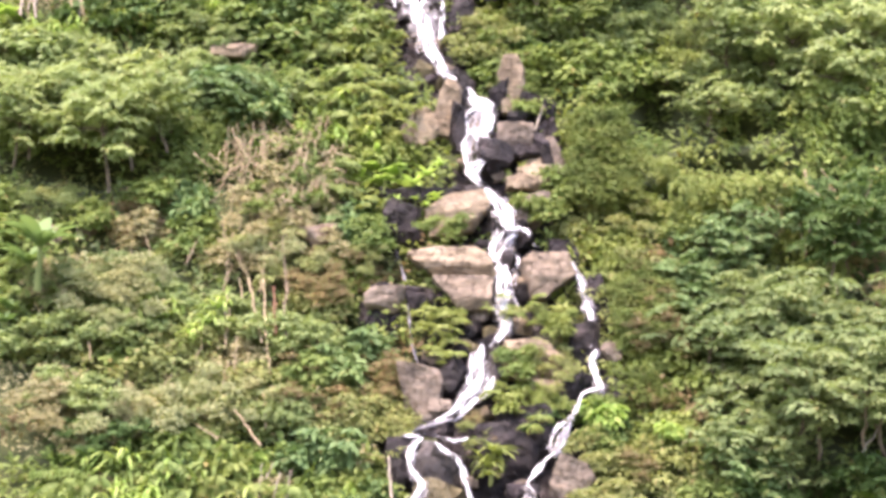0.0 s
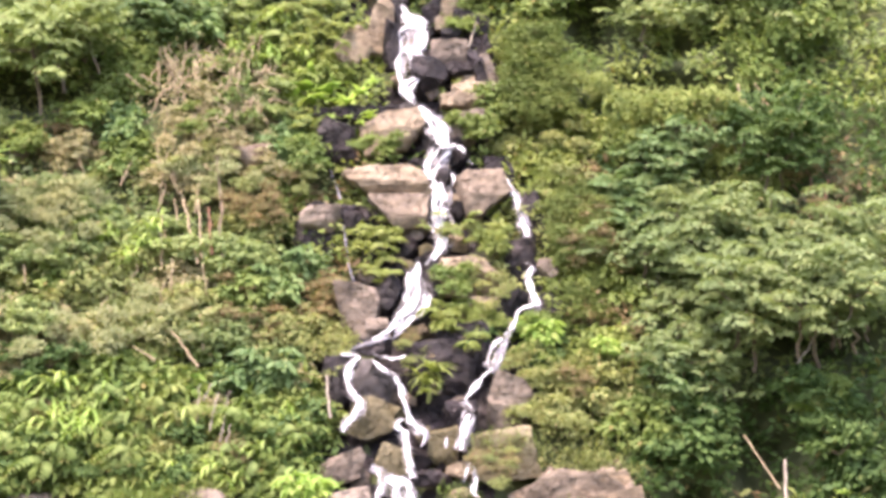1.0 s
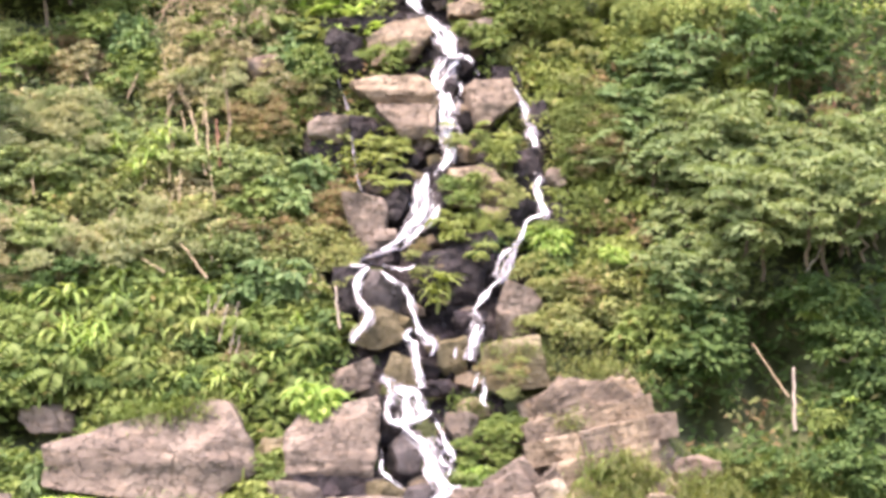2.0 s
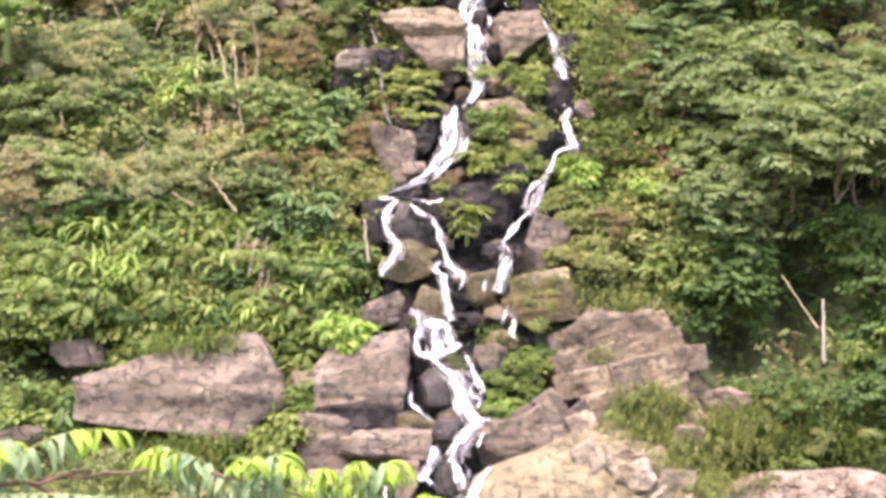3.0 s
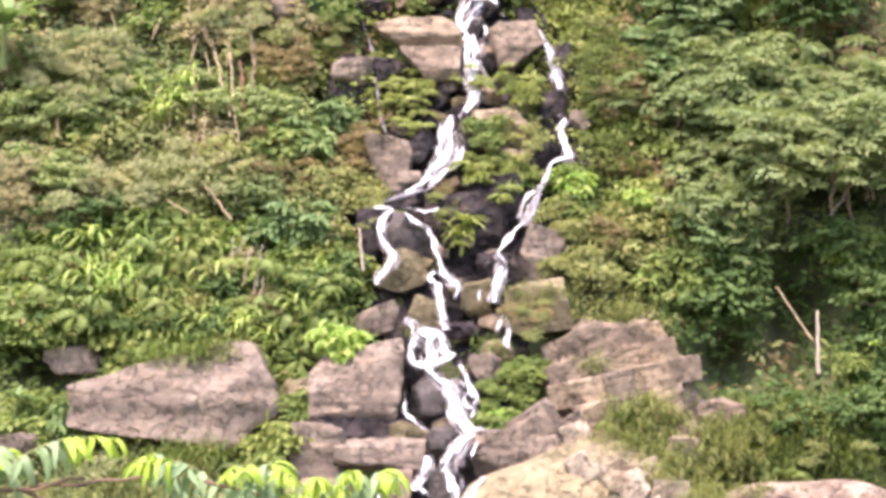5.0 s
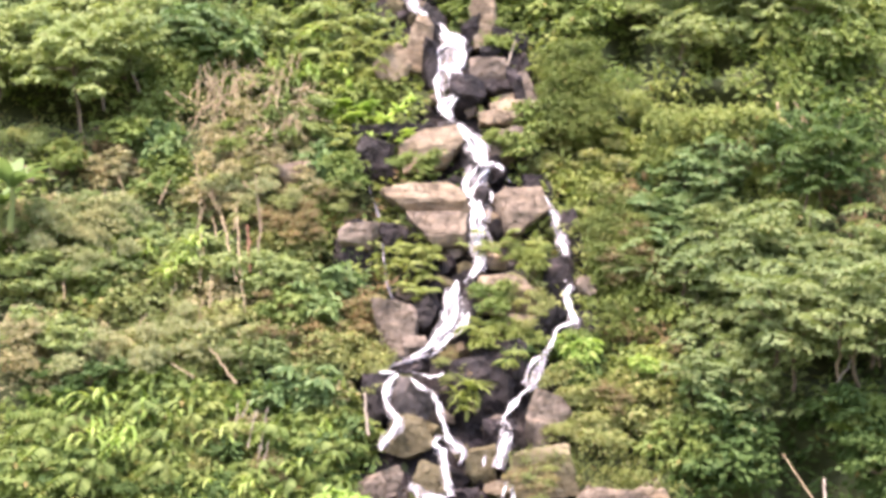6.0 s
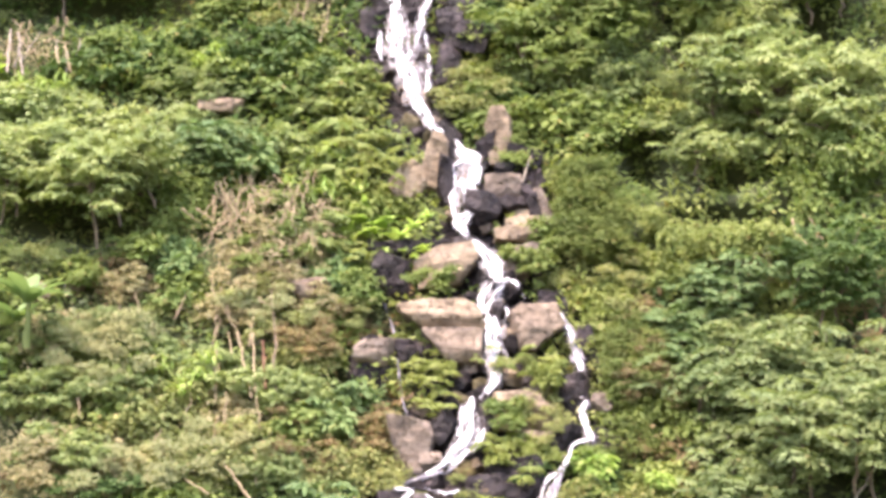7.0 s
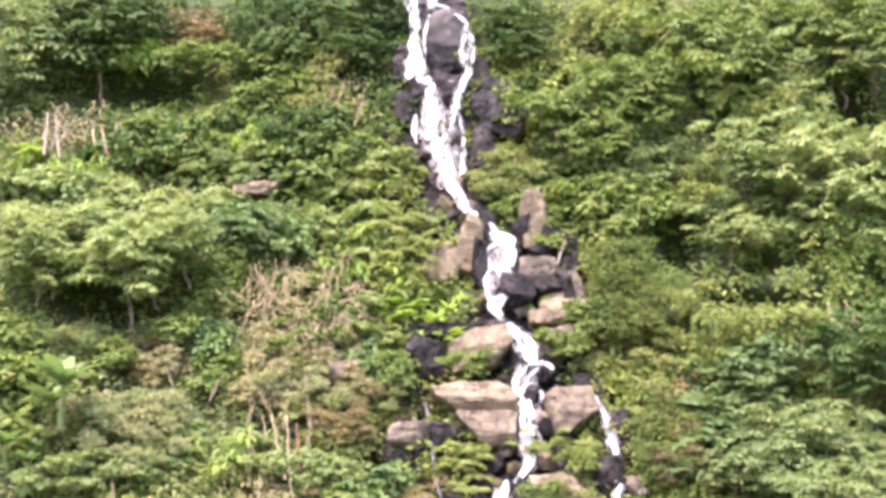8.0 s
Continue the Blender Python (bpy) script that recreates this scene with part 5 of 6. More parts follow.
patch("tree_dark", -15.57, 33.79, 4.53, 3.02, 4, 0.7)
patch("tree_dark", -4.63, 33.49, 2.24, 3.48, 5, 0.45)
patch("tree_dark", 2.41, 33.86, 1.25, 2.99, 3, 0.4)
patch("dark", 1.54, 33.18, 0.99, 3.46, 4, 0.6)
patch("lime", -14.44, 31.94, 1.48, 1.23, 4)
patch("rust", -11.91, 33.29, 1.99, 1.50, 3)
patch("grey", -17.68, 30.14, 4.88, 1.95, 6)
patch("dark", -16.5, 30.5, 4.88, 1.95, 5)
patch("green", -11.39, 31.96, 3.69, 0.98, 6, 0.9, 1.5)
patch("green", -8.16, 31.15, 3.16, 3.65, 8)
patch("olive", -5.90, 29.87, 2.16, 3.60, 7, 0.8)
patch("creeper", -5.68, 30.19, 0.96, 2.89, 3)
patch("vine_dark", -7.88, 33.99, 4.50, 5.34, 6, 0.8, 1.2)
patch("creeper", -16.55, 27.65, 2.85, 1.43, 4)
patch("taro", -17.84, 26.29, 0.94, 1.18, 2)
patch("green", -12.06, 27.37, 5.65, 2.82, 4)
patch("dark", -12.06, 27.37, 5.65, 2.82, 5)
patch("green", -11.49, 26.47, 5.59, 2.10, 6, 0.8)
patch("green", -5.94, 26.49, 6.03, 3.01, 7)
patch("dark", -6.5, 27.2, 5.0, 3.01, 8)
patch("pale", -4.26, 25.32, 3.66, 2.29, 6, 0.7)
patch("yellow", -3.13, 25.62, 2.29, 2.29, 5, 0.7)
patch("tree_yellow", -16.77, 22.16, 4.51, 2.03, 4, 0.6, 1.3)
patch("tree_yellow", -12.74, 21.91, 4.91, 1.78, 4, 0.6, 1.3)
patch("pale", -13.73, 21.10, 6.65, 0.89, 9, 0.8, 1.0)
patch("pale", -15.66, 20.82, 4.44, 1.11, 7, 0.8, 1.0)
patch("vine_green", -14.09, 20.56, 5.74, 0.66, 5, 0.5, 1.2)
patch("pale", -14.72, 23.28, 7.72, 2.95, 20)
patch("pale", -16.30, 24.69, 5.08, 1.38, 6)
patch("blue", -8.58, 22.48, 3.35, 2.45, 8)
patch("tree_blue", -8.25, 22.48, 1.78, 1.34, 2, 0.6)
patch("vine_green", -9.48, 20.32, 2.19, 2.62, 3, 0.7)
patch("pale", -3.93, 22.78, 4.46, 2.01, 12, 0.7)
patch("taro", -2.26, 18.81, 2.57, 1.50, 7, 0.9)
patch("yellow", -3.38, 20.09, 3.69, 1.30, 9, 0.7)
patch("fern", -2.31, 20.62, 2.40, 1.53, 7)
patch("creeper", -7.38, 19.94, 1.30, 2.39, 5, 0.9, 0.7)
patch("green", -6.14, 19.30, 1.94, 2.37, 6, 0.6)
patch("creeper", -5.15, 18.79, 1.07, 2.79, 5, 0.9, 0.7)
patch("creeper", -6.45, 17.53, 1.06, 1.27, 3, 0.8, 0.7)
patch("olive", -5.67, 18.54, 2.57, 2.57, 6, 0.6, 0.4)
patch("tan", -5.62, 17.78, 2.55, 2.12, 6, 0.6)
patch("lime", -6.76, 20.34, 0.87, 0.65, 2, 0.8)
patch("olive", -14.85, 18.49, 2.38, 1.51, 4, 0.8, 0.4)
patch("green", -10.82, 18.76, 1.51, 1.72, 4, 0.7, 0.4)
patch("green", -13.05, 17.13, 0.64, 0.85, 3, 0.6, 0.9)
patch("rust", -11.42, 16.77, 1.48, 1.69, 3, 0.7)
patch("tan", -10.50, 16.04, 1.26, 1.26, 2, 0.6)
patch("blue", -9.62, 17.51, 1.91, 1.49, 4, 0.8)
patch("green", -16.96, 17.72, 1.51, 4.31, 6)
patch("banana", -15.04, 14.83, 0.21, 0.21, 1, 1.0, 1.3)
patch("banana", -15.68, 13.00, 1.85, 1.03, 3, 0.8, 1.0)
patch("tan", -12.79, 14.61, 3.53, 1.04, 11, 0.7, 0.5)
patch("pale", -11.85, 13.70, 4.51, 1.23, 6, 0.7)
patch("tan", -13.10, 13.92, 3.30, 1.03, 5, 0.7, 0.4)
patch("banana", -10.23, 13.70, 1.43, 0.82, 2, 0.6)
patch("olive", -8.79, 15.58, 3.12, 1.46, 6, 0.7)
patch("green", -9.28, 16.29, 1.89, 1.05, 4, 0.7)
patch("tan", -7.34, 15.58, 2.29, 1.25, 6, 0.6, 0.4)
patch("creeper", -7.11, 15.35, 2.28, 1.45, 5)
patch("rust", -4.48, 14.31, 1.84, 1.23, 4, 0.7)
patch("olive", -4.55, 13.73, 2.03, 1.83, 6, 0.8)
patch("blue", -3.67, 16.81, 1.89, 1.89, 6, 0.75)
patch("green", -3.37, 14.66, 1.64, 2.87, 8, 0.7)
patch("rust", -2.55, 14.67, 1.03, 1.03, 3, 0.5)
patch("yellow", 2.70, 29.91, 3.11, 4.79, 9, 0.8)
patch("olive", 4.97, 32.86, 0.99, 2.47, 3, 0.6)
patch("tree_green", 6.89, 30.25, 3.13, 0.96, 3, 0.5)
patch("vine", 6.27, 34.22, 3.00, 1.50, 4, 0.7, 1.2)
patch("yellow", 7.00, 33.88, 3.49, 2.75, 7)
patch("tree_green", 10.24, 31.55, 3.67, 2.94, 3, 0.7)
patch("olive", 1.45, 25.64, 2.75, 2.75, 9, 0.7, 0.3)
patch("dark", 2.57, 29.59, 0.96, 2.87, 5, 0.6, 0.3)
patch("green", 2.99, 23.09, 1.34, 2.68, 5, 0.6, 0.6)
patch("green", 2.36, 25.07, 3.42, 3.42, 9, 0.8)
patch("tree_green", 5.94, 28.06, 5.18, 3.06, 5, 0.6)
patch("grey", 6.51, 25.96, 5.54, 2.77, 10)
patch("green", 6.62, 23.94, 4.97, 2.71, 12)
patch("tree_green", 15.36, 33.57, 6.53, 3.01, 4, 0.6)
patch("vine", 16.15, 30.61, 3.42, 2.93, 4, 0.9)
patch("vine_green", 11.66, 33.56, 4.00, 2.50, 4, 0.9)
patch("tree_yellow", 13.27, 30.59, 4.38, 2.92, 3, 0.6)
patch("tree_yellow", 12.48, 25.99, 4.65, 3.02, 4, 0.65)
patch("tree_yellow", 15.38, 25.41, 4.18, 3.71, 4, 0.65)
patch("vine_green", 11.60, 22.30, 4.47, 2.68, 5, 1.0)
patch("vine", 14.60, 23.14, 4.08, 3.17, 6, 1.0)
patch("pale", 12.88, 23.69, 5.91, 3.63, 10, 0.8)
patch("yellow", 9.38, 24.67, 1.60, 1.14, 3, 0.7)
patch("tree_grey", 9.86, 22.57, 2.01, 2.68, 3, 0.5)
patch("moss", 6.18, 19.95, 2.82, 4.40, 60, 0.75, 0.9)
patch("olive", 4.96, 17.84, 1.91, 3.18, 8, 0.6)
patch("vine", 8.30, 19.89, 1.96, 0.87, 3, 0.7)
patch("vine", 10.26, 20.03, 3.71, 0.52, 6, 0.6, 1.3)
patch("vine", 9.86, 18.24, 3.43, 0.86, 4, 0.6)
patch("vine", 12.75, 19.26, 2.39, 0.87, 4, 0.75)
patch("rust", 12.55, 16.89, 0.85, 1.27, 2, 0.5)
patch("vine", 7.25, 17.35, 1.90, 1.06, 3, 0.6)
patch("vine", 9.10, 16.87, 2.32, 1.27, 4, 0.6)
patch("tree_blue", 10.25, 15.91, 3.14, 2.30, 4, 0.6)
patch("tree_blue", 9.08, 14.50, 3.09, 2.06, 3, 0.6)
patch("vine_green", 14.64, 20.44, 2.65, 2.65, 5, 0.8)
# dark creepers in place of shaded gaps
patch("vine_dark", 14.95, 16.90, 2.34, 3.41, 5, 0.8)
patch("vine", 13.49, 15.46, 1.88, 2.09, 3, 0.7)
patch("yellow", 5.92, 16.13, 2.09, 1.67, 6, 0.6)
patch("olive", 6.60, 14.02, 2.86, 2.86, 12, 0.8)
patch("rust", 7.59, 13.80, 1.43, 1.63, 4, 0.6, 0.3)
patch("yellow", 6.46, 14.95, 1.86, 2.48, 6, 0.6, 0.3)
patch("tree_grey", 12.38, 13.37, 3.48, 1.23, 3, 0.6)
patch("olive", 7.24, 13.34, 2.44, 2.84, 7, 0.8)
patch("yellow", 6.97, 12.45, 1.81, 3.22, 7, 0.6, 0.3)
patch("rust", 8.31, 9.41, 1.17, 2.35, 3, 0.5, 0.3)
patch("yellow", 7.90, 14.02, 2.05, 2.05, 5, 0.7)
patch("moss", 7.03, 10.49, 1.97, 2.56, 8, 0.7)
patch("rust", 7.55, 9.63, 0.98, 0.98, 2, 0.5)
patch("yellow", 7.67, 8.79, 1.75, 1.16, 5, 0.7)
patch("olive", 6.97, 7.17, 3.43, 2.10, 14, 0.8)
patch("grass_dry", 6.60, 7.37, 2.67, 1.53, 8)
patch("tree_grey", 10.26, 12.31, 2.22, 1.21, 3, 0.5)
patch("yellow", 8.54, 12.00, 1.20, 3.21, 5, 0.6, 0.3)
patch("tree_grey", 12.00, 12.63, 4.06, 1.42, 4, 0.6)
patch("tree_grey", 15.55, 12.16, 3.87, 1.83, 5, 0.6)
patch("tree_grey", 11.25, 10.45, 3.37, 1.59, 4, 0.55)
patch("tree_grey", 13.74, 10.65, 3.79, 1.20, 5, 0.6, 1.6)
patch("tree_grey", 16.27, 10.41, 2.40, 1.40, 4, 0.6, 1.6)
patch("tree_grey", 11.74, 8.76, 3.51, 1.76, 5, 0.5)
patch("tree_blue", 10.03, 8.16, 2.13, 1.74, 3, 0.5)
patch("tree_grey", 11.73, 7.13, 1.54, 1.15, 2, 0.45, 1.4)
patch("green", 8.97, 6.15, 2.46, 2.08, 6, 0.8)
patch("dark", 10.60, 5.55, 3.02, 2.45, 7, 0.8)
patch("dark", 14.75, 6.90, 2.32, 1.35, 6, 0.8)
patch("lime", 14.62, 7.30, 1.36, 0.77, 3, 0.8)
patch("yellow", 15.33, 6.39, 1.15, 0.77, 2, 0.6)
# dark-leaved patches here stand for the shade under the overhanging crowns
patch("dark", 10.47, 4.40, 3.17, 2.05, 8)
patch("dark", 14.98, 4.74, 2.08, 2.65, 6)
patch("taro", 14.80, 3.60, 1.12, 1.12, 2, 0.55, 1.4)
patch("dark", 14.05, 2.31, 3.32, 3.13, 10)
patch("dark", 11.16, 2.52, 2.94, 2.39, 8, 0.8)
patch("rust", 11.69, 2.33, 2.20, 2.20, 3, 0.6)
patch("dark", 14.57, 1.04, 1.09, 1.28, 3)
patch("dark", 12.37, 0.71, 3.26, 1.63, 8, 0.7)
patch("olive", 11.75, 1.43, 2.91, 1.64, 6, 0.6)
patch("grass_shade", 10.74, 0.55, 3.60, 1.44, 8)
patch("grass_dry", 10.62, -0.49, 3.92, 1.25, 12)
patch("moss", 13.29, -0.35, 3.59, 1.26, 8, 0.7)
patch("grass_dry", 6.82, 0.59, 2.68, 1.07, 9, 0.7, 1.9)
patch("grass_dry", 8.50, -0.47, 1.07, 2.13, 6, 0.7, 2.2)
patch("spike", 1.90, 8.12, 0.38, 0.77, 2, 0.9, 1.0)
patch("dark", 3.25, 9.25, 1.17, 0.78, 3, 0.45, 0.7)
patch("olive", 5.13, 8.20, 1.35, 1.73, 6, 0.55, 0.5)
patch("olive", 5.59, 6.38, 1.89, 1.32, 6, 0.6, 0.7)
patch("grass_dry", 7.61, 1.47, 1.99, 0.90, 8, 0.7, 2.0)
patch("grass", 7.09, 1.65, 1.63, 0.72, 5, 0.6, 2.0)
patch("grass_dry", 9.67, 0.56, 1.98, 1.26, 9, 0.8, 1.9)
patch("grass_dry", 8.02, 0.05, 1.07, 1.60, 6, 0.6, 2.6)
patch("grass_dry", 9.13, -1.16, 0.88, 1.41, 6, 0.6, 3.3)
patch("grass_dry", 5.75, 3.12, 1.65, 0.37, 4, 0.4, 1.8)
patch("green", 2.47, 2.24, 0.54, 0.91, 3, 0.35, 1.2)
patch("green", -3.70, 1.75, 0.90, 0.90, 4, 0.4, 0.9)
patch("fern", -2.24, 18.05, 1.27, 0.85, 5, 0.7, 0.9)
patch("taro", -0.64, 17.81, 2.33, 0.42, 5, 0.45, 1.1)
patch("fern", 4.90, 20.92, 1.09, 1.75, 5, 0.6, 0.9)
patch("grass_dry", 4.31, 5.41, 1.68, 0.56, 6, 0.6, 1.3)
patch("rust", -3.93, 9.52, 2.92, 1.36, 5, 0.5, 0.5)
patch("rust", -2.20, 10.56, 1.77, 1.38, 4, 0.5, 0.5)
patch("olive", -1.40, 8.46, 1.15, 1.73, 4, 0.5, 0.6)
patch("tan", -3.11, 7.66, 2.29, 1.15, 3, 0.5, 0.5)
patch("olive", -5.89, 15.59, 3.11, 3.11, 10, 0.6, 0.6)
patch("pale", -4.61, 18.79, 2.36, 1.93, 6, 0.55, 0.6)
patch("tan", -4.69, 16.32, 2.51, 2.92, 7, 0.5, 0.7)
patch("pale", -9.59, 23.58, 3.39, 2.03, 9, 0.6, 0.7)
patch("ginger", -4.10, 21.68, 3.97, 2.43, 8, 0.7, 0.8)
patch("creeper", -6.54, 18.78, 3.43, 4.29, 6, 0.8, 1.0)
patch("creeper", -4.45, 19.82, 1.73, 3.03, 3, 0.7, 0.9)
patch("pale", -5.28, 12.38, 3.01, 1.41, 6, 0.6, 0.6)
patch("banana", -14.80, 15.48, 0.32, 0.32, 1, 1.35, 2.6)
patch("vine_green", 7.74, 20.94, 1.32, 1.76, 3, 0.5, 1.0)
patch("grey", 7.11, 28.06, 4.24, 3.30, 8, 0.6, 1.0)
patch("tree_grey", 16.44, 32.57, 3.99, 1.99, 3, 0.5, 1.0)
patch("vine_green", 15.27, 27.79, 4.27, 2.85, 9, 0.7, 1.3)
patch("vine", 11.90, 29.01, 2.87, 1.43, 3, 0.7, 1.3)
patch("vine_green", 15.85, 22.59, 2.26, 3.16, 6, 0.7, 1.3)
patch("grey", 10.88, 25.98, 3.48, 2.32, 6, 0.6, 1.2)
# dark leaves chosen here to stand for shaded gaps between the crowns
patch("tree_dark", 14.19, 17.39, 2.57, 2.14, 3, 0.5, 1.2)
patch("grey", 11.26, 14.05, 3.50, 2.06, 7, 0.6, 1.0)
patch("grey", -9.35, 25.89, 4.62, 2.31, 7, 0.6, 0.9)
patch("grey", -7.96, 23.03, 2.47, 2.02, 5, 0.6, 1.0)
patch("yellow", 9.39, 24.75, 0.69, 0.55, 2, 0.4, 1.8)
patch("green", -6.00, 18.79, 2.79, 3.43, 8, 0.5, 1.0)
patch("pale", -12.57, 9.73, 3.16, 1.58, 7, 0.6, 0.7)
patch("grey", 9.52, 23.67, 2.71, 1.81, 5, 0.6, 1.0)
patch("vine_green", 6.73, 33.54, 2.99, 1.49, 3, 0.6, 1.3)
patch("grass", -7.21, 3.33, 3.67, 0.44, 10, 0.6, 1.6)
patch("grass_dry", -5.94, 3.51, 1.84, 0.44, 5, 0.6, 1.6)
patch("banana", -12.13, 1.83, 1.10, 1.10, 2, 0.6, 0.9)
patch("pale", -13.39, 11.99, 4.45, 1.21, 6, 0.7, 0.8)
patch("grey", -12.93, 14.26, 3.72, 1.24, 6, 0.6, 0.8)
patch("ginger", -9.11, 12.95, 3.65, 1.62, 5, 0.7, 0.9)
patch("olive", 10.87, 3.08, 2.21, 2.21, 5, 0.5, 0.8)
patch("rust", 10.96, 2.34, 2.20, 1.83, 3, 0.5, 0.8)
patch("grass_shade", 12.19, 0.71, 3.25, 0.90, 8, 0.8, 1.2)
patch("grass_dry", 12.13, 1.60, 2.19, 1.09, 6, 0.8, 1.0)

patch("dark", 3.3, 25.2, 1.2, 0.8, 3, 0.4, 0.6)
patch("ginger", -10.56, 5.93, 5.30, 1.71, 7, 0.7, 1.2)
patch("fern_green", -3.07, 5.87, 3.00, 1.50, 5, 0.8, 1.2)
patch("rust", -4.95, 10.80, 3.95, 2.37, 5, 0.45, 0.8)
patch("rust", -4.20, 14.89, 2.88, 2.47, 5, 0.45, 0.9)
patch("tan", -6.85, 17.28, 2.54, 3.38, 6, 0.5, 1.0)
patch("rust", 7.45, 14.49, 1.85, 2.47, 4, 0.45, 0.9)
patch("olive", 6.99, 16.62, 2.31, 2.52, 5, 0.5, 0.9)
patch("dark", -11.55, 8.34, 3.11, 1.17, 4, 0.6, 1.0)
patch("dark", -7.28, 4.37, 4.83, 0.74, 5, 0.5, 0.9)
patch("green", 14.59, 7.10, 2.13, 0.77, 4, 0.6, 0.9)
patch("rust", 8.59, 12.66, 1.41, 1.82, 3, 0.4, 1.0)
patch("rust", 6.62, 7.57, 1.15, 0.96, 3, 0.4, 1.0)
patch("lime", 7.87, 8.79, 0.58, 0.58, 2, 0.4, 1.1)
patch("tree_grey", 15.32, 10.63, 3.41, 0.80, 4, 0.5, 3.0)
# dark shrubs and tree that deepen the shade here by their leaf colour
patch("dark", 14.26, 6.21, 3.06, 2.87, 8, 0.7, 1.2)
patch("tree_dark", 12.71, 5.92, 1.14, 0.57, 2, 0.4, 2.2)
patch("grass_dry", 10.55, -1.01, 2.84, 0.43, 6, 0.5, 3.0)
patch("olive", 4.83, -0.01, 2.13, 0.43, 4, 0.35, 1.8)
patch("fern_green", 7.08, 1.47, 1.62, 1.08, 5, 0.8, 1.6)
patch("grass_dry", 6.60, 4.81, 2.98, 0.75, 6, 0.7, 0.8)
patch("tan", -13.26, 9.81, 2.37, 1.98, 8, 0.7)
patch("rust", -13.01, 9.39, 2.17, 1.38, 4, 0.7)
patch("olive", -12.52, 11.95, 3.63, 2.62, 7, 0.9)
patch("pale", -12.20, 12.61, 3.25, 1.83, 5, 0.8)
patch("olive", -9.71, 11.49, 4.40, 2.80, 12, 0.9)
patch("pale", -8.82, 12.80, 4.05, 1.82, 8, 0.8)
patch("green", -11.31, 11.72, 1.61, 1.00, 3, 0.8)
patch("tan", -6.73, 11.03, 3.37, 2.18, 8, 0.7)
patch("olive", -7.61, 9.55, 5.08, 2.15, 13, 0.9)
patch("tan", -10.48, 9.16, 4.69, 1.76, 8, 0.7)
patch("green", -4.59, 11.88, 2.20, 1.80, 6, 0.8)
patch("green", -4.54, 10.37, 2.56, 2.16, 7, 0.8)
patch("blue", -3.00, 11.43, 1.79, 1.39, 5, 0.7)
patch("olive", -3.14, 8.89, 3.10, 1.93, 9, 0.9)
patch("rust", -1.61, 10.56, 1.18, 1.18, 3, 0.6)
patch("grey", -5.27, 9.11, 2.14, 1.17, 5, 0.8)
patch("blue", -3.50, 7.86, 2.49, 0.96, 5, 0.8)
patch("banana", -12.18, 7.13, 1.54, 0.96, 2, 0.8)
patch("green", -8.64, 7.70, 2.88, 1.35, 8, 0.9)
patch("yellow", -7.42, 6.49, 3.22, 1.33, 8, 0.9)
patch("green", -10.26, 6.72, 3.05, 1.72, 8, 0.9)
patch("lime", -6.16, 7.58, 0.77, 0.48, 2, 0.6)
patch("tan", -5.71, 6.28, 1.13, 1.70, 5, 0.5)
patch("green", -4.20, 6.07, 2.63, 2.07, 6, 0.8)
patch("dark", -3.06, 5.48, 2.62, 2.06, 5, 0.8)
patch("yellow", -2.52, 6.65, 1.89, 1.51, 6, 0.7)
patch("grass", -3.63, 5.68, 2.81, 1.69, 9)
patch("green", -11.82, 5.56, 3.59, 1.70, 9, 0.9)
patch("green", -8.81, 5.14, 3.75, 1.69, 6, 0.9)
patch("dark", -10.09, 4.96, 4.88, 1.88, 7, 0.8)
patch("green", -12.23, 4.22, 2.24, 1.68, 5, 0.9)
patch("yellow", -8.55, 4.19, 2.97, 1.11, 6, 0.7)
patch("yellow", -6.18, 4.55, 2.41, 1.30, 6, 0.7)
patch("green", -3.78, 4.33, 2.22, 1.48, 6, 0.7)
patch("lime", -2.29, 3.94, 1.10, 0.55, 2, 0.7, 1.5)
patch("fern_green", -3.74, 3.03, 1.46, 1.10, 5, 0.8)
patch("grass", -7.22, 3.52, 2.21, 0.74, 5, 0.7, 2.0)
patch("green", -11.75, 1.65, 2.55, 1.64, 8, 0.8)
patch("blue", -11.34, 1.11, 2.17, 0.91, 4, 0.8)
patch("lime", -12.89, 2.20, 0.73, 0.92, 2, 0.9)
patch("yellow", -4.54, 0.34, 1.96, 1.07, 4, 0.6, 1.0)
patch("grass", -6.84, 0.36, 2.68, 0.71, 6, 0.8, 1.2)
patch("straw", -9.19, -0.99, 7.43, 2.12, 9, 0.7)
patch("grass_dry", -9.5, -0.6, 6.5, 2.0, 10, 0.9, 0.6)
patch("grass_dry", -8.32, -1.00, 4.24, 1.41, 8, 0.9, 0.8)
patch("tan", -6.88, -1.68, 3.50, 1.05, 4, 0.6, 0.8)
patch("fern_green", -9.84, 6.32, 7.22, 2.85, 12, 1.5, 0.7)
patch("fern", -8.04, 7.30, 4.21, 1.53, 6, 1.4, 0.7)
patch("fern_green", -3.82, 5.87, 3.76, 2.63, 9, 1.4, 0.6)
patch("fern_green", -5.62, 25.03, 5.94, 3.65, 10, 1.4, 0.6)
patch("fern", -3.04, 23.06, 3.13, 2.01, 8, 1.3, 0.6)
patch("fern_green", -15.62, 14.37, 2.50, 2.50, 4, 1.4, 0.6)
patch("ginger", -9.71, 6.91, 6.88, 2.48, 14, 0.9, 0.6)
patch("ginger", -10.82, 4.78, 4.50, 1.87, 8, 0.8, 0.6)
patch("ginger", -6.36, 4.36, 3.34, 1.11, 6, 0.7, 0.6)
patch("ginger", -3.06, 5.48, 2.62, 2.24, 7, 0.8, 0.6)
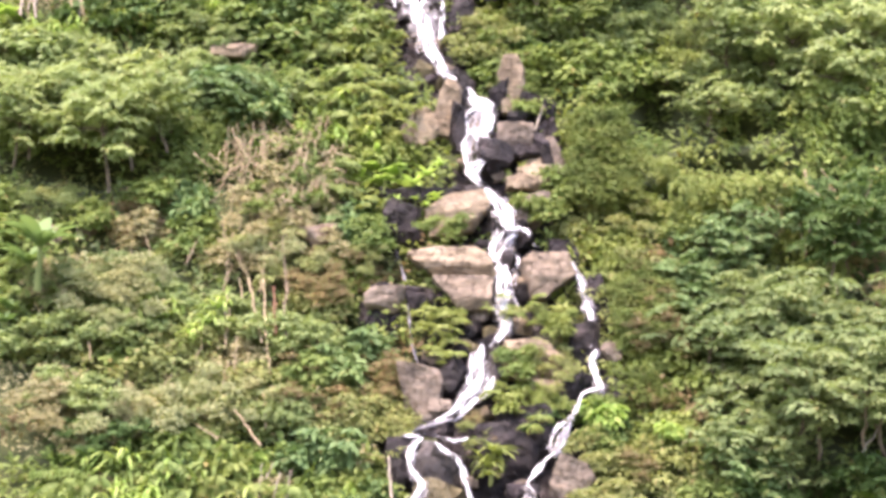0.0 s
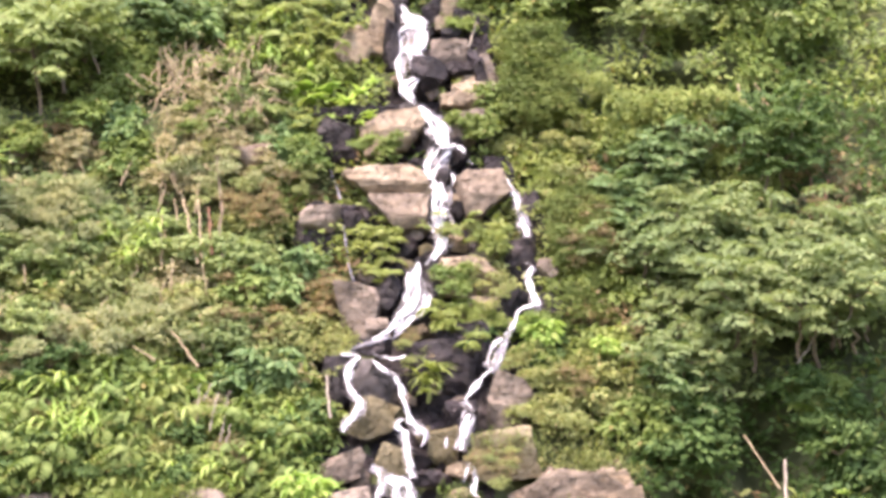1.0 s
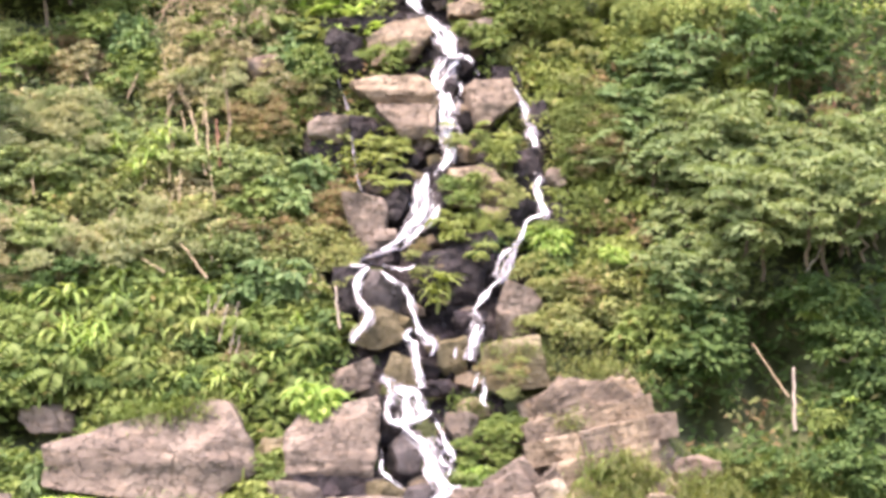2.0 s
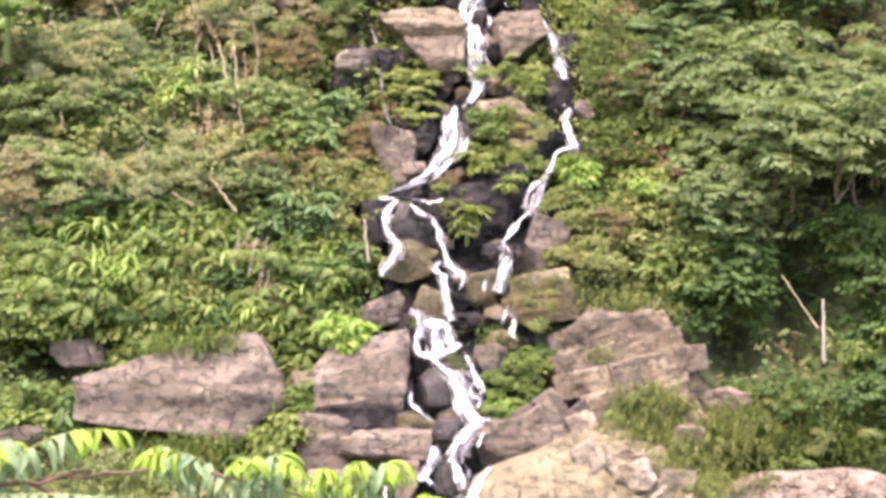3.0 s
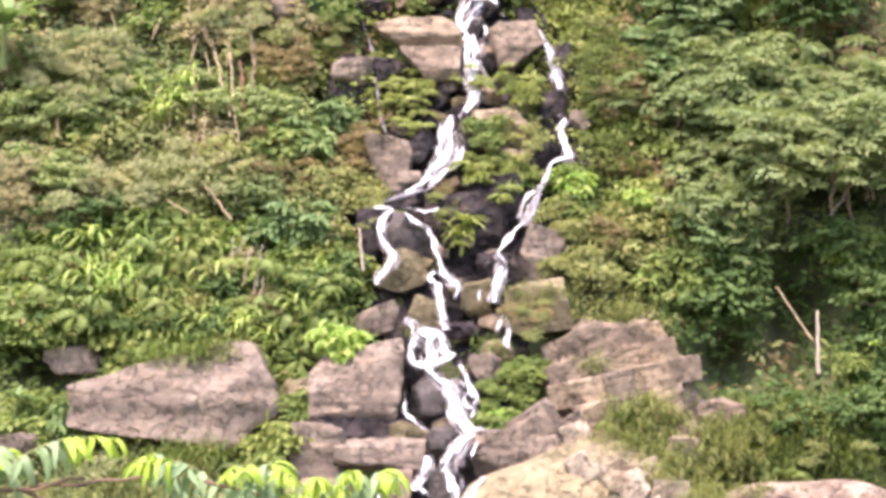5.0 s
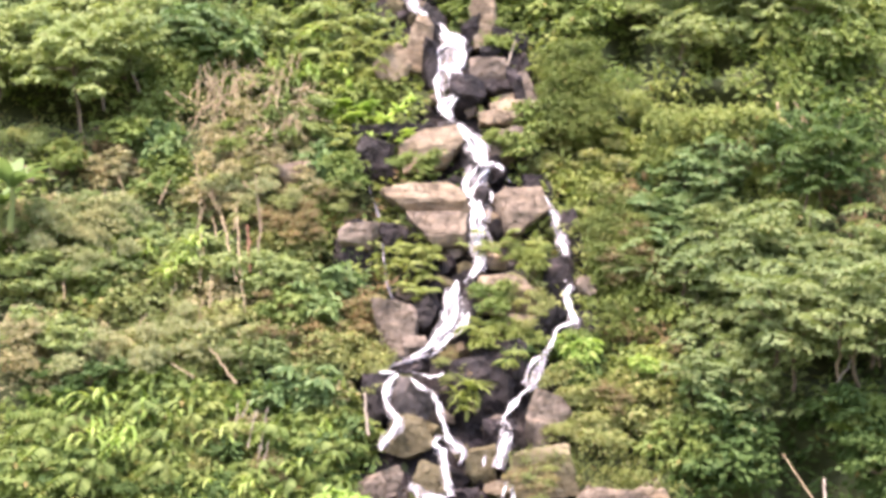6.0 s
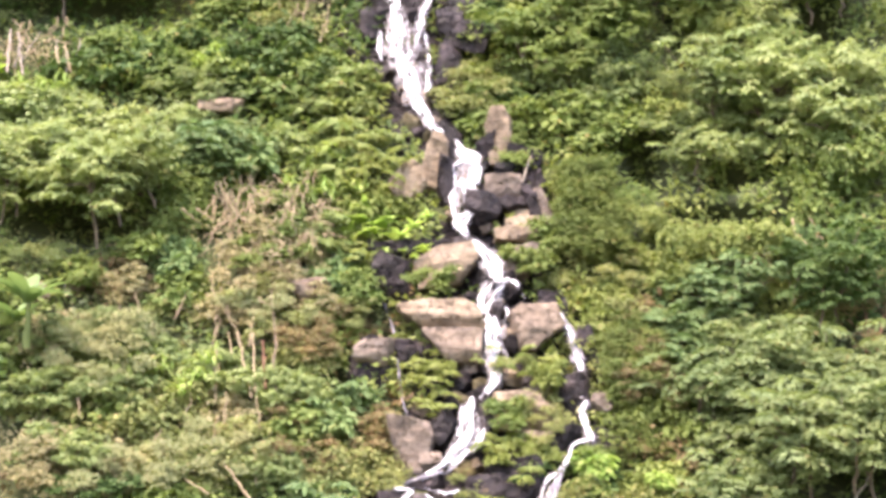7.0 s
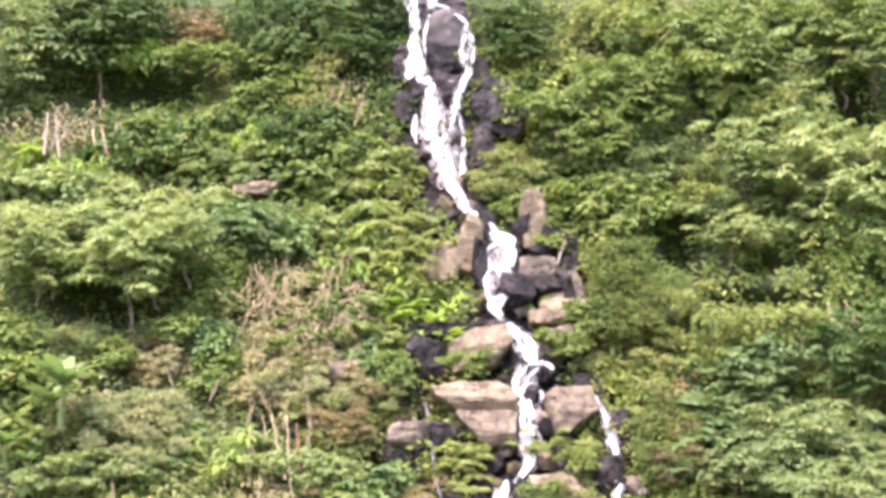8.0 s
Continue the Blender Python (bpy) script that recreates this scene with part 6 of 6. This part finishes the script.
patch("ginger", -11.04, 13.70, 2.87, 1.23, 4, 0.8, 0.6)
patch("ginger", -16.26, 25.86, 4.20, 1.40, 5, 0.9, 0.6)
patch("ginger", -9.96, 27.38, 3.76, 1.88, 5, 0.8, 0.6)
patch("grass_shade", 13.57, 1.59, 2.19, 1.83, 6, 0.8, 0.6)
patch("rust", -10.81, 6.62, 1.14, 0.76, 3, 0.5, 0.5)
patch("tan", -9.98, 5.73, 1.51, 0.76, 4, 0.45, 0.5)
patch("rust", -4.91, 4.92, 1.68, 0.74, 4, 0.5, 0.5)
patch("tan", -12.70, 8.35, 1.75, 0.78, 3, 0.5, 0.5)
patch("olive", -7.35, 5.52, 2.25, 1.13, 4, 0.6, 0.5)
patch("dark", -8.89, 6.11, 5.68, 2.46, 7, 0.7, 0.4)
patch("grey", -11.95, 14.55, 4.14, 1.56, 12, 0.5, 1.3)
patch("pale", -12.51, 12.66, 3.25, 1.23, 6, 0.5, 1.3)
patch("rust", 15.71, 15.61, 1.16, 4.00, 6, 0.45, 1.5)
patch("rust", 7.68, 13.15, 2.23, 2.88, 8, 0.5, 1.2)
patch("tan", -13.93, 9.63, 1.78, 1.98, 6, 0.5, 1.2)
patch("moss", 7.32, 13.61, 2.24, 2.89, 24, 0.6, 1.0)
patch("fern_green", 3.80, 2.59, 1.09, 1.85, 5, 0.7, 0.8)
patch("green", 3.72, 2.68, 1.09, 2.03, 5, 0.4, 0.8)
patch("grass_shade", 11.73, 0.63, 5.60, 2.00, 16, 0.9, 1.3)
patch("olive", 11.72, 0.54, 5.59, 1.81, 7, 0.5, 1.3)
# dark leaves again put shade into the colour of this corner
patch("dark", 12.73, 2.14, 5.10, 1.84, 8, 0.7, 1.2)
patch("straw", -11.89, 14.47, 4.24, 1.62, 12, 0.55, 1.6)
patch("straw", -11.70, 12.67, 3.25, 1.23, 5, 0.5, 1.4)
patch("straw", -7.65, 9.85, 4.32, 2.38, 9, 0.5, 1.2)
patch("straw", -10.56, 9.00, 3.32, 1.61, 7, 0.5, 1.2)
patch("rust", -4.46, 14.16, 1.84, 1.45, 6, 0.5, 1.3)
patch("grey", -14.41, 18.04, 2.80, 1.19, 5, 0.6, 0.9)
patch("green", -13.15, 16.93, 1.17, 1.39, 2, 0.6, 1.3)
patch("tan", -11.46, 16.39, 1.90, 1.27, 4, 0.5, 1.0)
patch("tan", -6.27, 18.38, 4.27, 4.34, 9, 0.5, 1.1)
patch("straw", -6.09, 15.68, 3.74, 1.69, 6, 0.5, 1.1)
patch("creeper", -5.99, 19.01, 2.36, 3.27, 4, 0.8, 1.4)
patch("rust", 4.00, 4.84, 1.67, 1.13, 5, 0.4, 1.6)
patch("olive", 3.99, 4.55, 1.48, 1.32, 4, 0.4, 1.6)
patch("taro", -1.06, 19.02, 2.79, 1.53, 5, 0.6, 1.3)
patch("vine", 11.15, 18.35, 4.40, 0.32, 6, 0.5, 1.6)
patch("vine", 8.19, 19.33, 0.65, 0.26, 2, 0.35, 1.6)
patch("pale", -15.28, 22.36, 4.28, 2.37, 8, 0.65, 2.0)
patch("tree_grey", 14.69, 11.61, 2.59, 2.83, 3, 0.42, 2.6)
patch("fern", -1.87, 21.85, 1.77, 2.13, 5, 0.8, 1.5)
patch("dark", 11.80, 2.52, 3.86, 1.85, 10, 0.6, 1.2)
patch("moss", 11.23, 1.61, 3.64, 1.46, 8, 0.6, 1.2)
patch("straw", -11.79, 13.62, 3.89, 2.67, 7, 0.55, 1.7)
# among the rocks of the stream
patch("yellow", 4.37, 18.84, 1.29, 1.50, 4, 0.45, 0.6)
patch("green", 0.10, 16.83, 1.89, 0.84, 5, 0.4, 1.6)
patch("fern", 1.69, 25.94, 1.15, 1.15, 3, 0.7)
patch("fern", -0.02, 13.40, 1.21, 1.62, 6, 0.7, 0.8)
patch("yellow", 0.18, 12.73, 1.21, 1.61, 4, 0.4, 0.6)
patch("fern", 0.07, 11.84, 1.20, 1.20, 4, 0.7, 0.6)
patch("fern", 3.61, 13.37, 2.23, 0.81, 6, 0.7, 1.0)
patch("olive", 3.60, 13.15, 2.02, 0.81, 5, 0.4, 0.8)
patch("olive", 3.14, 11.60, 2.19, 1.19, 6, 0.4, 1.0)
patch("fern", 2.51, 10.52, 1.77, 0.79, 5, 0.7, 1.0)
patch("yellow", 3.08, 9.88, 1.95, 0.98, 6, 0.4, 1.0)
patch("fern", 3.25, 9.46, 1.56, 0.78, 4, 0.7, 1.0)
patch("fern", 2.82, 13.83, 2.64, 1.22, 5, 0.6, 1.3)
patch("yellow", 3.99, 12.92, 1.81, 1.01, 4, 0.4, 1.2)
patch("green", 2.54, 11.39, 1.39, 1.19, 4, 0.4, 1.2)
patch("olive", 3.89, 10.73, 1.58, 1.18, 4, 0.4, 1.2)
patch("fern", -0.03, 12.51, 1.81, 2.41, 6, 0.6, 1.0)
patch("rust", 1.49, 8.85, 1.55, 1.16, 3, 0.35, 0.9)
patch("olive", 1.29, 8.64, 1.16, 0.96, 3, 0.4, 0.9)
patch("green", 5.57, 9.23, 1.17, 2.33, 5, 0.5, 0.6)
patch("yellow", 3.27, 17.83, 1.06, 1.27, 3, 0.4, 1.1)
patch("green", 3.91, 18.08, 1.28, 2.13, 5, 0.5, 0.8)
patch("green", -2.61, 16.57, 1.26, 1.67, 5, 0.5, 0.9)
patch("olive", -2.78, 15.37, 1.24, 1.24, 4, 0.5, 0.9)
patch("spike", 1.56, 7.62, 0.46, 0.76, 3, 0.9, 1.0)
patch("lime", 5.40, 9.54, 0.78, 0.59, 2, 0.6, 0.6)
patch("dark", 5.55, 8.81, 0.97, 1.16, 3, 0.6)
patch("fern_green", 2.59, 1.51, 1.08, 0.90, 4, 0.7, 1.0)
patch("lime", 2.76, 1.33, 0.72, 0.54, 2, 0.5, 0.8)
patch("fern_green", 3.64, 2.96, 1.09, 1.09, 4, 0.7, 0.8)
patch("grass", 2.66, 3.62, 0.73, 0.37, 2, 0.6, 0.8)
patch("olive", 4.40, 5.41, 1.12, 0.75, 3, 0.5, 1.0)
patch("dark", 11.87, 2.33, 1.83, 1.47, 4, 0.7, 0.8)
patch("yellow", 14.28, 2.97, 0.84, 0.52, 2, 0.4, 1.0)
patch("fern_green", 11.71, -0.25, 1.79, 0.90, 4, 0.8, 1.2)


# ---- undergrowth between the plants, taking each zone's leaf ----
LEAF = {"straw": "straw", "green": "green", "yellow": "yellow_green", "grey": "grey_green", "blue": "blue_green", "dark": "dark_green", "olive": "olive", "rust": "rust", "tan": "tan", "lime": "green",
        "tree_grey": "grey_green", "tree_green": "green", "tree_yellow": "pale_green", "pale": "pale_green", "tree_blue": "blue_green", "tree_dark": "dark_green", "vine": "yellow_green", "vine_green": "green", "vine_dark": "dark_green",
        "grass": "green", "grass_dry": "olive", "grass_shade": "moss", "fern": "yellow_green", "fern_green": "green", "banana": "green", "taro": "yellow_green", "spike": "dark_green", "creeper": "tan", "ginger": "green", "moss": "moss"}


def undergrowth(seed, step, per_clump):
    """Low leafy clumps over the whole slope, in the leaf of the nearest zone, bare in hollows and along the stream."""
    rng = np.random.default_rng(seed)
    gx, gz = np.meshgrid(np.arange(-25, 25, step), np.arange(-4.5, 36, step))
    x, z = gx.ravel() + rng.normal(0, step * 0.4, gx.size), gz.ravel() + rng.normal(0, step * 0.4, gx.size)
    zone = np.array([q[1:] for q in ZONES])
    d = np.hypot((x[:, None] - zone[:, 0]) / (zone[:, 2] + 0.6), (z[:, None] - zone[:, 1]) / (zone[:, 3] + 0.6)) + rng.normal(0, 0.16, (x.size, len(ZONES)))
    nearest = d.argmin(1)
    bed = np.array(main_line)[:, :2]
    order = np.argsort(bed[:, 1])
    centre = np.interp(z, bed[order, 1], bed[order, 0])
    clear = np.where(z > 15.5, 1.2, 1.75)
    kinds = [ZONES[i][0] for i in nearest]
    keep = (np.abs(x - centre) > clear + rng.normal(0, 0.2, x.size)) & ~((x > centre) & (x < centre + 5.0) & (z < 9.0) & (z > 2.0)) & ~((np.abs(x - 3.5) < 8.0) & (z < 1.8))
    for leaf in sorted(set(LEAF.values())):
        pick = [i for i in range(x.size) if keep[i] and LEAF[kinds[i]] == leaf and (recess(x[i], z[i]) < 0.7 or i % 2 == 0)]
        if not pick:
            continue
        c = np.stack([x[pick], 70.0 + 0.7 * (z[pick] + 2.0) - rng.uniform(-0.1, 0.5, len(pick)) + [recess(x[i], z[i]) for i in pick], z[pick]], 1)
        which = np.repeat(np.arange(len(pick)), per_clump)
        k = len(which)
        dd = unit(rng.normal(0, 1, (k, 3)))
        dd[:, 1] = -np.abs(dd[:, 1])
        base = c[which] + dd * (rng.uniform(0.25, 0.5, len(pick))[which] * rng.uniform(0.5, 1.0, k))[:, None]
        size = {"tan": 0.22, "olive": 0.28, "moss": 0.17, "grey_green": 0.3}.get(leaf, 0.38)
        v, f = leaf_set(base, dd * (1, 1, 0.5) + rng.normal(0, 0.5, (k, 3)) + (0, 0, -0.25), dd * 0.6 + OUT + rng.normal(0, 0.25, (k, 3)), size * rng.uniform(0.6, 1.3, k), size * 0.5 * rng.uniform(0.8, 1.2, k), True)
        tagged(new("undergrowth", mesh("undergrowth", v, f, M[leaf])), UNDER.get(leaf, "low leafy undergrowth covering the steep slope"), "undergrowth", kind="stuff")


UNDER = {"tan": "dry straw-coloured litter and stems on the slope", "olive": "olive-brown low growth on the dry slope", "moss": "short mossy green growth on the slope", "rust": "withered reddish-brown leaves on the slope",
         "dark_green": "dark green low growth, partly darkened to stand for shade", "yellow_green": "yellow-green leafy low growth on the slope", "grey_green": "grey-green fine low growth on the slope"}
undergrowth(81, 0.52, 16)


# ---- single stems and trunks that show ----
def pole(x0, z0, x1, z1, r0, r1, off, mat, label, seed, name="dead_tree", wob=0.025):
    rng = np.random.default_rng(seed)
    ob = new(name, mesh(name, *bent(rng, stand(x0, z0, off), stand(x1, z1, off + 0.3), r0, r1, wob, 8), M[mat], True))
    return tagged(ob, label, "trunk", "bare stems")


pole(13.10, 2.69, 13.36, 4.79, 0.065, 0.045, 1.6, "pale_bark", "pale bare tree trunk in the shade", 1)
pole(13.07, 3.81, 12.11, 5.64, 0.035, 0.022, 1.7, "dead_wood", "pale leaning branch in the shade", 2, "deadwood")
pole(14.26, 8.12, 15.23, 9.40, 0.05, 0.03, 1.8, "pale_bark", "pale slanting branch under the crowns", 3, "deadwood")
pole(-6.09, 8.09, -7.12, 9.44, 0.05, 0.03, 1.5, "dead_wood", "bleached dead branch among the shrubs", 4, "deadwood")
pole(-7.53, 8.31, -8.34, 8.83, 0.04, 0.02, 1.5, "dead_wood", "bleached dead branch among the shrubs", 5, "deadwood")
pole(-6.34, 11.94, -7.05, 14.53, 0.05, 0.03, 1.3, "dead_wood", "brown bare stem on the slope", 6)
pole(-6.22, 12.16, -6.48, 14.53, 0.045, 0.03, 1.4, "dead_wood", "brown bare stem on the slope", 7)
pole(-5.50, 12.16, -5.92, 16.31, 0.05, 0.03, 1.3, "bark", "brown bare stem on the slope", 8)
pole(-5.87, 12.27, -6.10, 14.19, 0.05, 0.03, 1.3, "rust_bark", "reddish-brown bare stem on the slope", 9)
pole(13.84, 17.88, 13.75, 19.53, 0.04, 0.03, 1.8, "dead_wood", "dry hanging stem under the creepers", 10, "deadwood", 0.06)
pole(-17.36, 26.59, -17.59, 28.88, 0.06, 0.05, 1.2, "pale_bark", "pale thin trunk among the shrubs", 11)
pole(-16.71, 26.45, -17.25, 28.73, 0.05, 0.04, 1.2, "pale_bark", "pale thin trunk among the shrubs", 12)
pole(-15.25, 26.75, -15.59, 27.96, 0.05, 0.04, 1.2, "dead_wood", "pale thin trunk among the shrubs", 13)
pole(-14.76, 26.60, -15.22, 28.12, 0.05, 0.04, 1.2, "dead_wood", "pale thin trunk among the shrubs", 14)
pole(4.68, 18.59, 4.11, 20.44, 0.05, 0.04, 1.2, "pale_bark", "bleached fallen branch beside the rocks", 15, "deadwood")
pole(3.49, 21.18, 3.86, 22.40, 0.06, 0.03, 1.2, "pale_bark", "bleached fallen branch beside the rocks", 16, "deadwood")
pole(-1.58, 6.25, -1.74, 7.75, 0.05, 0.04, 1.2, "pale_bark", "bleached stem beside the water", 17)
pole(-19.07, 33.95, -20.70, 34.63, 0.05, 0.05, 1.5, "dead_wood", "bare reddish branch high on the slope", 18, "deadwood", 0.15)
pole(-19.23, 32.76, -20.64, 31.75, 0.05, 0.04, 1.5, "dead_wood", "bare reddish branch high on the slope", 19, "deadwood", 0.15)


def slender(x, z, w, h, count, seed, mat="dead_wood", label="slender dry stem among the shrubs"):
    rng = np.random.default_rng(seed + 40)
    for i in range(count):
        px, pz = x + rng.uniform(-0.5, 0.5) * w, z + rng.uniform(-0.5, 0.5) * h
        tall = rng.uniform(0.6, 1.7)
        pole(px, pz - tall / 2, px + rng.normal(0, 0.25), pz + tall / 2, 0.03, 0.016, rng.uniform(0.9, 1.4), mat, label, 100 + seed * 20 + i, "dry_stalk", 0.06)


slender(15.76, 15.61, 1.05, 3.58, 7, 11, "rust_bark")
slender(-16.30, 27.50, 3.56, 1.42, 8, 1, "pale_bark")
slender(-6.50, 18.28, 4.70, 5.12, 16, 2)
slender(-6.56, 13.50, 2.24, 2.44, 6, 3)
slender(-5.43, 29.88, 2.16, 3.36, 7, 4)
slender(-8.26, 10.40, 8.29, 3.16, 12, 5)
slender(-5.53, 6.48, 1.13, 2.08, 6, 6, "pale_bark")
slender(13.77, 17.39, 2.56, 3.42, 6, 7)
slender(-10.24, 15.57, 2.50, 1.67, 5, 9)


# ---- the sapling near the camera ----
def leaflet_mesh(mat):
    return mesh("leaflet", *blade((0, 0, 0), (0, 1, 0.45), 0.15, 0.03, 2.7, 8, 0.22), M[mat], True)


SAPLING = tagged(new("sapling"), "young tree with long drooping feather-shaped leaves", "sapling")
SAPLING.location = (-0.6, 9.2, -3.6)
LEAFLET, YOUNG = leaflet_mesh("near_leaf"), leaflet_mesh("near_tip")


def pinnate(seed, x0, y0, z0, x1, y1, z1, pairs=8, size=1.0, lift=0.08, tip=True):
    """One feather-shaped leaf: an arching midrib with paired, drooping leaflets."""
    rng = np.random.default_rng(seed + 900)
    at = np.array(SAPLING.location)
    a, b = np.array((x0, y0, z0)) - at, np.array((x1, y1, z1)) - at
    t = np.linspace(0, 1, 9)[:, None]
    line = a + (b - a) * t + np.array((0, 0, 1.0)) * lift * np.sin(t * math.pi)
    rib = part("leaf", mesh("leaf", *tube(line, np.linspace(0.006, 0.002, 9), 5), M["near_stem"], True), SAPLING)
    pairs = round(pairs * 1.2)
    for i in range(pairs):
        q = (i + 0.7) / pairs
        p = np.array([np.interp(q, t[:, 0], line[:, k]) for k in range(3)])
        d = unit(b - a)
        yaw = math.degrees(math.atan2(d[1], d[0]))
        grow = size * (0.65 + 0.5 * math.sin(math.pi * (0.15 + 0.8 * q)))
        for s in (-1, 1):
            leaf = new("leaflet", YOUNG if q > 0.62 and tip else LEAFLET)
            leaf.parent = rib
            m = pose(*p, 0, 0, yaw - 90 + s * (62 - 25 * q) + rng.normal(0, 13)) @ pose(0, 0, 0, rng.normal(-14, 15), rng.normal(0, 24), 0)
            leaf.matrix_basis = m @ Matrix.Diagonal((grow * rng.uniform(0.75, 1.15), grow * rng.uniform(0.75, 1.2), grow, 1))


def twig(x0, y0, z0, x1, y1, z1, r0, r1, seed):
    at = np.array(SAPLING.location)
    part("branch", mesh("branch", *bent(np.random.default_rng(seed), np.array((x0, y0, z0)) - at, np.array((x1, y1, z1)) - at, r0, r1, 0.06, 7), M["near_bark"], True), SAPLING)


rng = np.random.default_rng(3)
part("trunk", mesh("trunk", *bent(rng, (0, 0.1, -0.4), np.array((-0.692, 9.100, 0.905)) - np.array(SAPLING.location), 0.045, 0.025, 0.05, 8), M["near_bark"], True), SAPLING)
twig(-0.692, 9.100, 0.905, -1.508, 8.900, 1.300, 0.02, 0.008, 1)
twig(-1.508, 8.900, 1.300, -1.012, 8.600, 1.358, 0.008, 0.006, 2)
twig(-0.692, 9.100, 0.905, -0.616, 9.000, 1.265, 0.018, 0.008, 3)
twig(-0.692, 9.100, 0.905, -0.199, 9.200, 1.163, 0.018, 0.008, 4)
twig(-0.692, 9.100, 0.905, -0.018, 9.000, 0.994, 0.016, 0.008, 5)
twig(-1.664, 8.800, 1.283, -1.252, 8.800, 1.348, 0.010, 0.006, 6)
twig(-0.797, 8.800, 1.335, -0.450, 8.800, 1.239, 0.009, 0.005, 8)
pinnate(1, -1.683, 8.900, 1.301, -1.120, 8.700, 1.496, 14, 0.95)
pinnate(2, -1.812, 9.000, 1.365, -1.486, 8.900, 1.398, 9, 0.86)
pinnate(3, -1.707, 8.800, 1.251, -0.896, 8.500, 1.214, 16, 0.95, 0.03, tip=False)
pinnate(4, -0.705, 9.000, 1.244, -1.068, 8.800, 1.396, 12, 0.90)
pinnate(5, -0.815, 9.000, 1.311, -0.403, 8.700, 1.082, 14, 0.95)
pinnate(6, -0.616, 9.000, 1.265, -0.710, 8.800, 1.349, 8, 0.66)
pinnate(7, -0.638, 9.000, 1.254, -0.450, 8.800, 1.325, 9, 0.71)
pinnate(8, -0.310, 9.100, 1.079, -0.499, 8.900, 1.268, 10, 0.86)
pinnate(9, -0.377, 9.100, 1.125, -0.255, 8.800, 1.291, 9, 0.81)
pinnate(10, -0.264, 9.100, 1.146, -0.059, 8.900, 1.340, 10, 0.90)
pinnate(11, -0.265, 9.100, 1.034, 0.149, 8.900, 1.207, 12, 0.86)
pinnate(12, -0.085, 9.000, 0.972, 0.225, 8.900, 1.151, 10, 0.86)
pinnate(15, -0.902, 9.200, 1.260, -1.071, 9.100, 1.411, 9, 0.9)
pinnate(16, -0.199, 9.200, 1.118, -0.376, 9.100, 1.281, 9, 0.9)
pinnate(17, -1.559, 8.700, 1.158, -1.043, 8.500, 1.142, 13, 0.95, 0.03, tip=False)
pinnate(18, 0.004, 9.100, 1.031, 0.028, 9.000, 1.226, 8, 0.85)
pinnate(13, -1.464, 8.900, 1.059, -0.865, 8.600, 1.093, 14, 0.95)
pinnate(14, -0.684, 9.000, 0.956, -0.853, 8.700, 1.150, 10, 0.86)
pinnate(20, -1.529, 8.900, 1.300, -1.645, 8.700, 1.426, 8, 0.90)
pinnate(21, -0.559, 8.800, 1.207, -0.630, 8.600, 1.382, 9, 0.75)
pinnate(22, -0.646, 8.800, 1.273, -0.471, 8.600, 1.359, 8, 0.75)
pinnate(23, -0.372, 9.000, 1.152, -0.363, 8.800, 1.331, 9, 0.85)
pinnate(24, -0.192, 8.900, 1.199, -0.241, 8.700, 1.354, 8, 0.80)
pinnate(25, -0.192, 8.900, 1.199, -0.075, 8.700, 1.346, 8, 0.85)
pinnate(26, -0.928, 8.800, 1.103, -1.013, 8.600, 1.153, 8, 0.85)
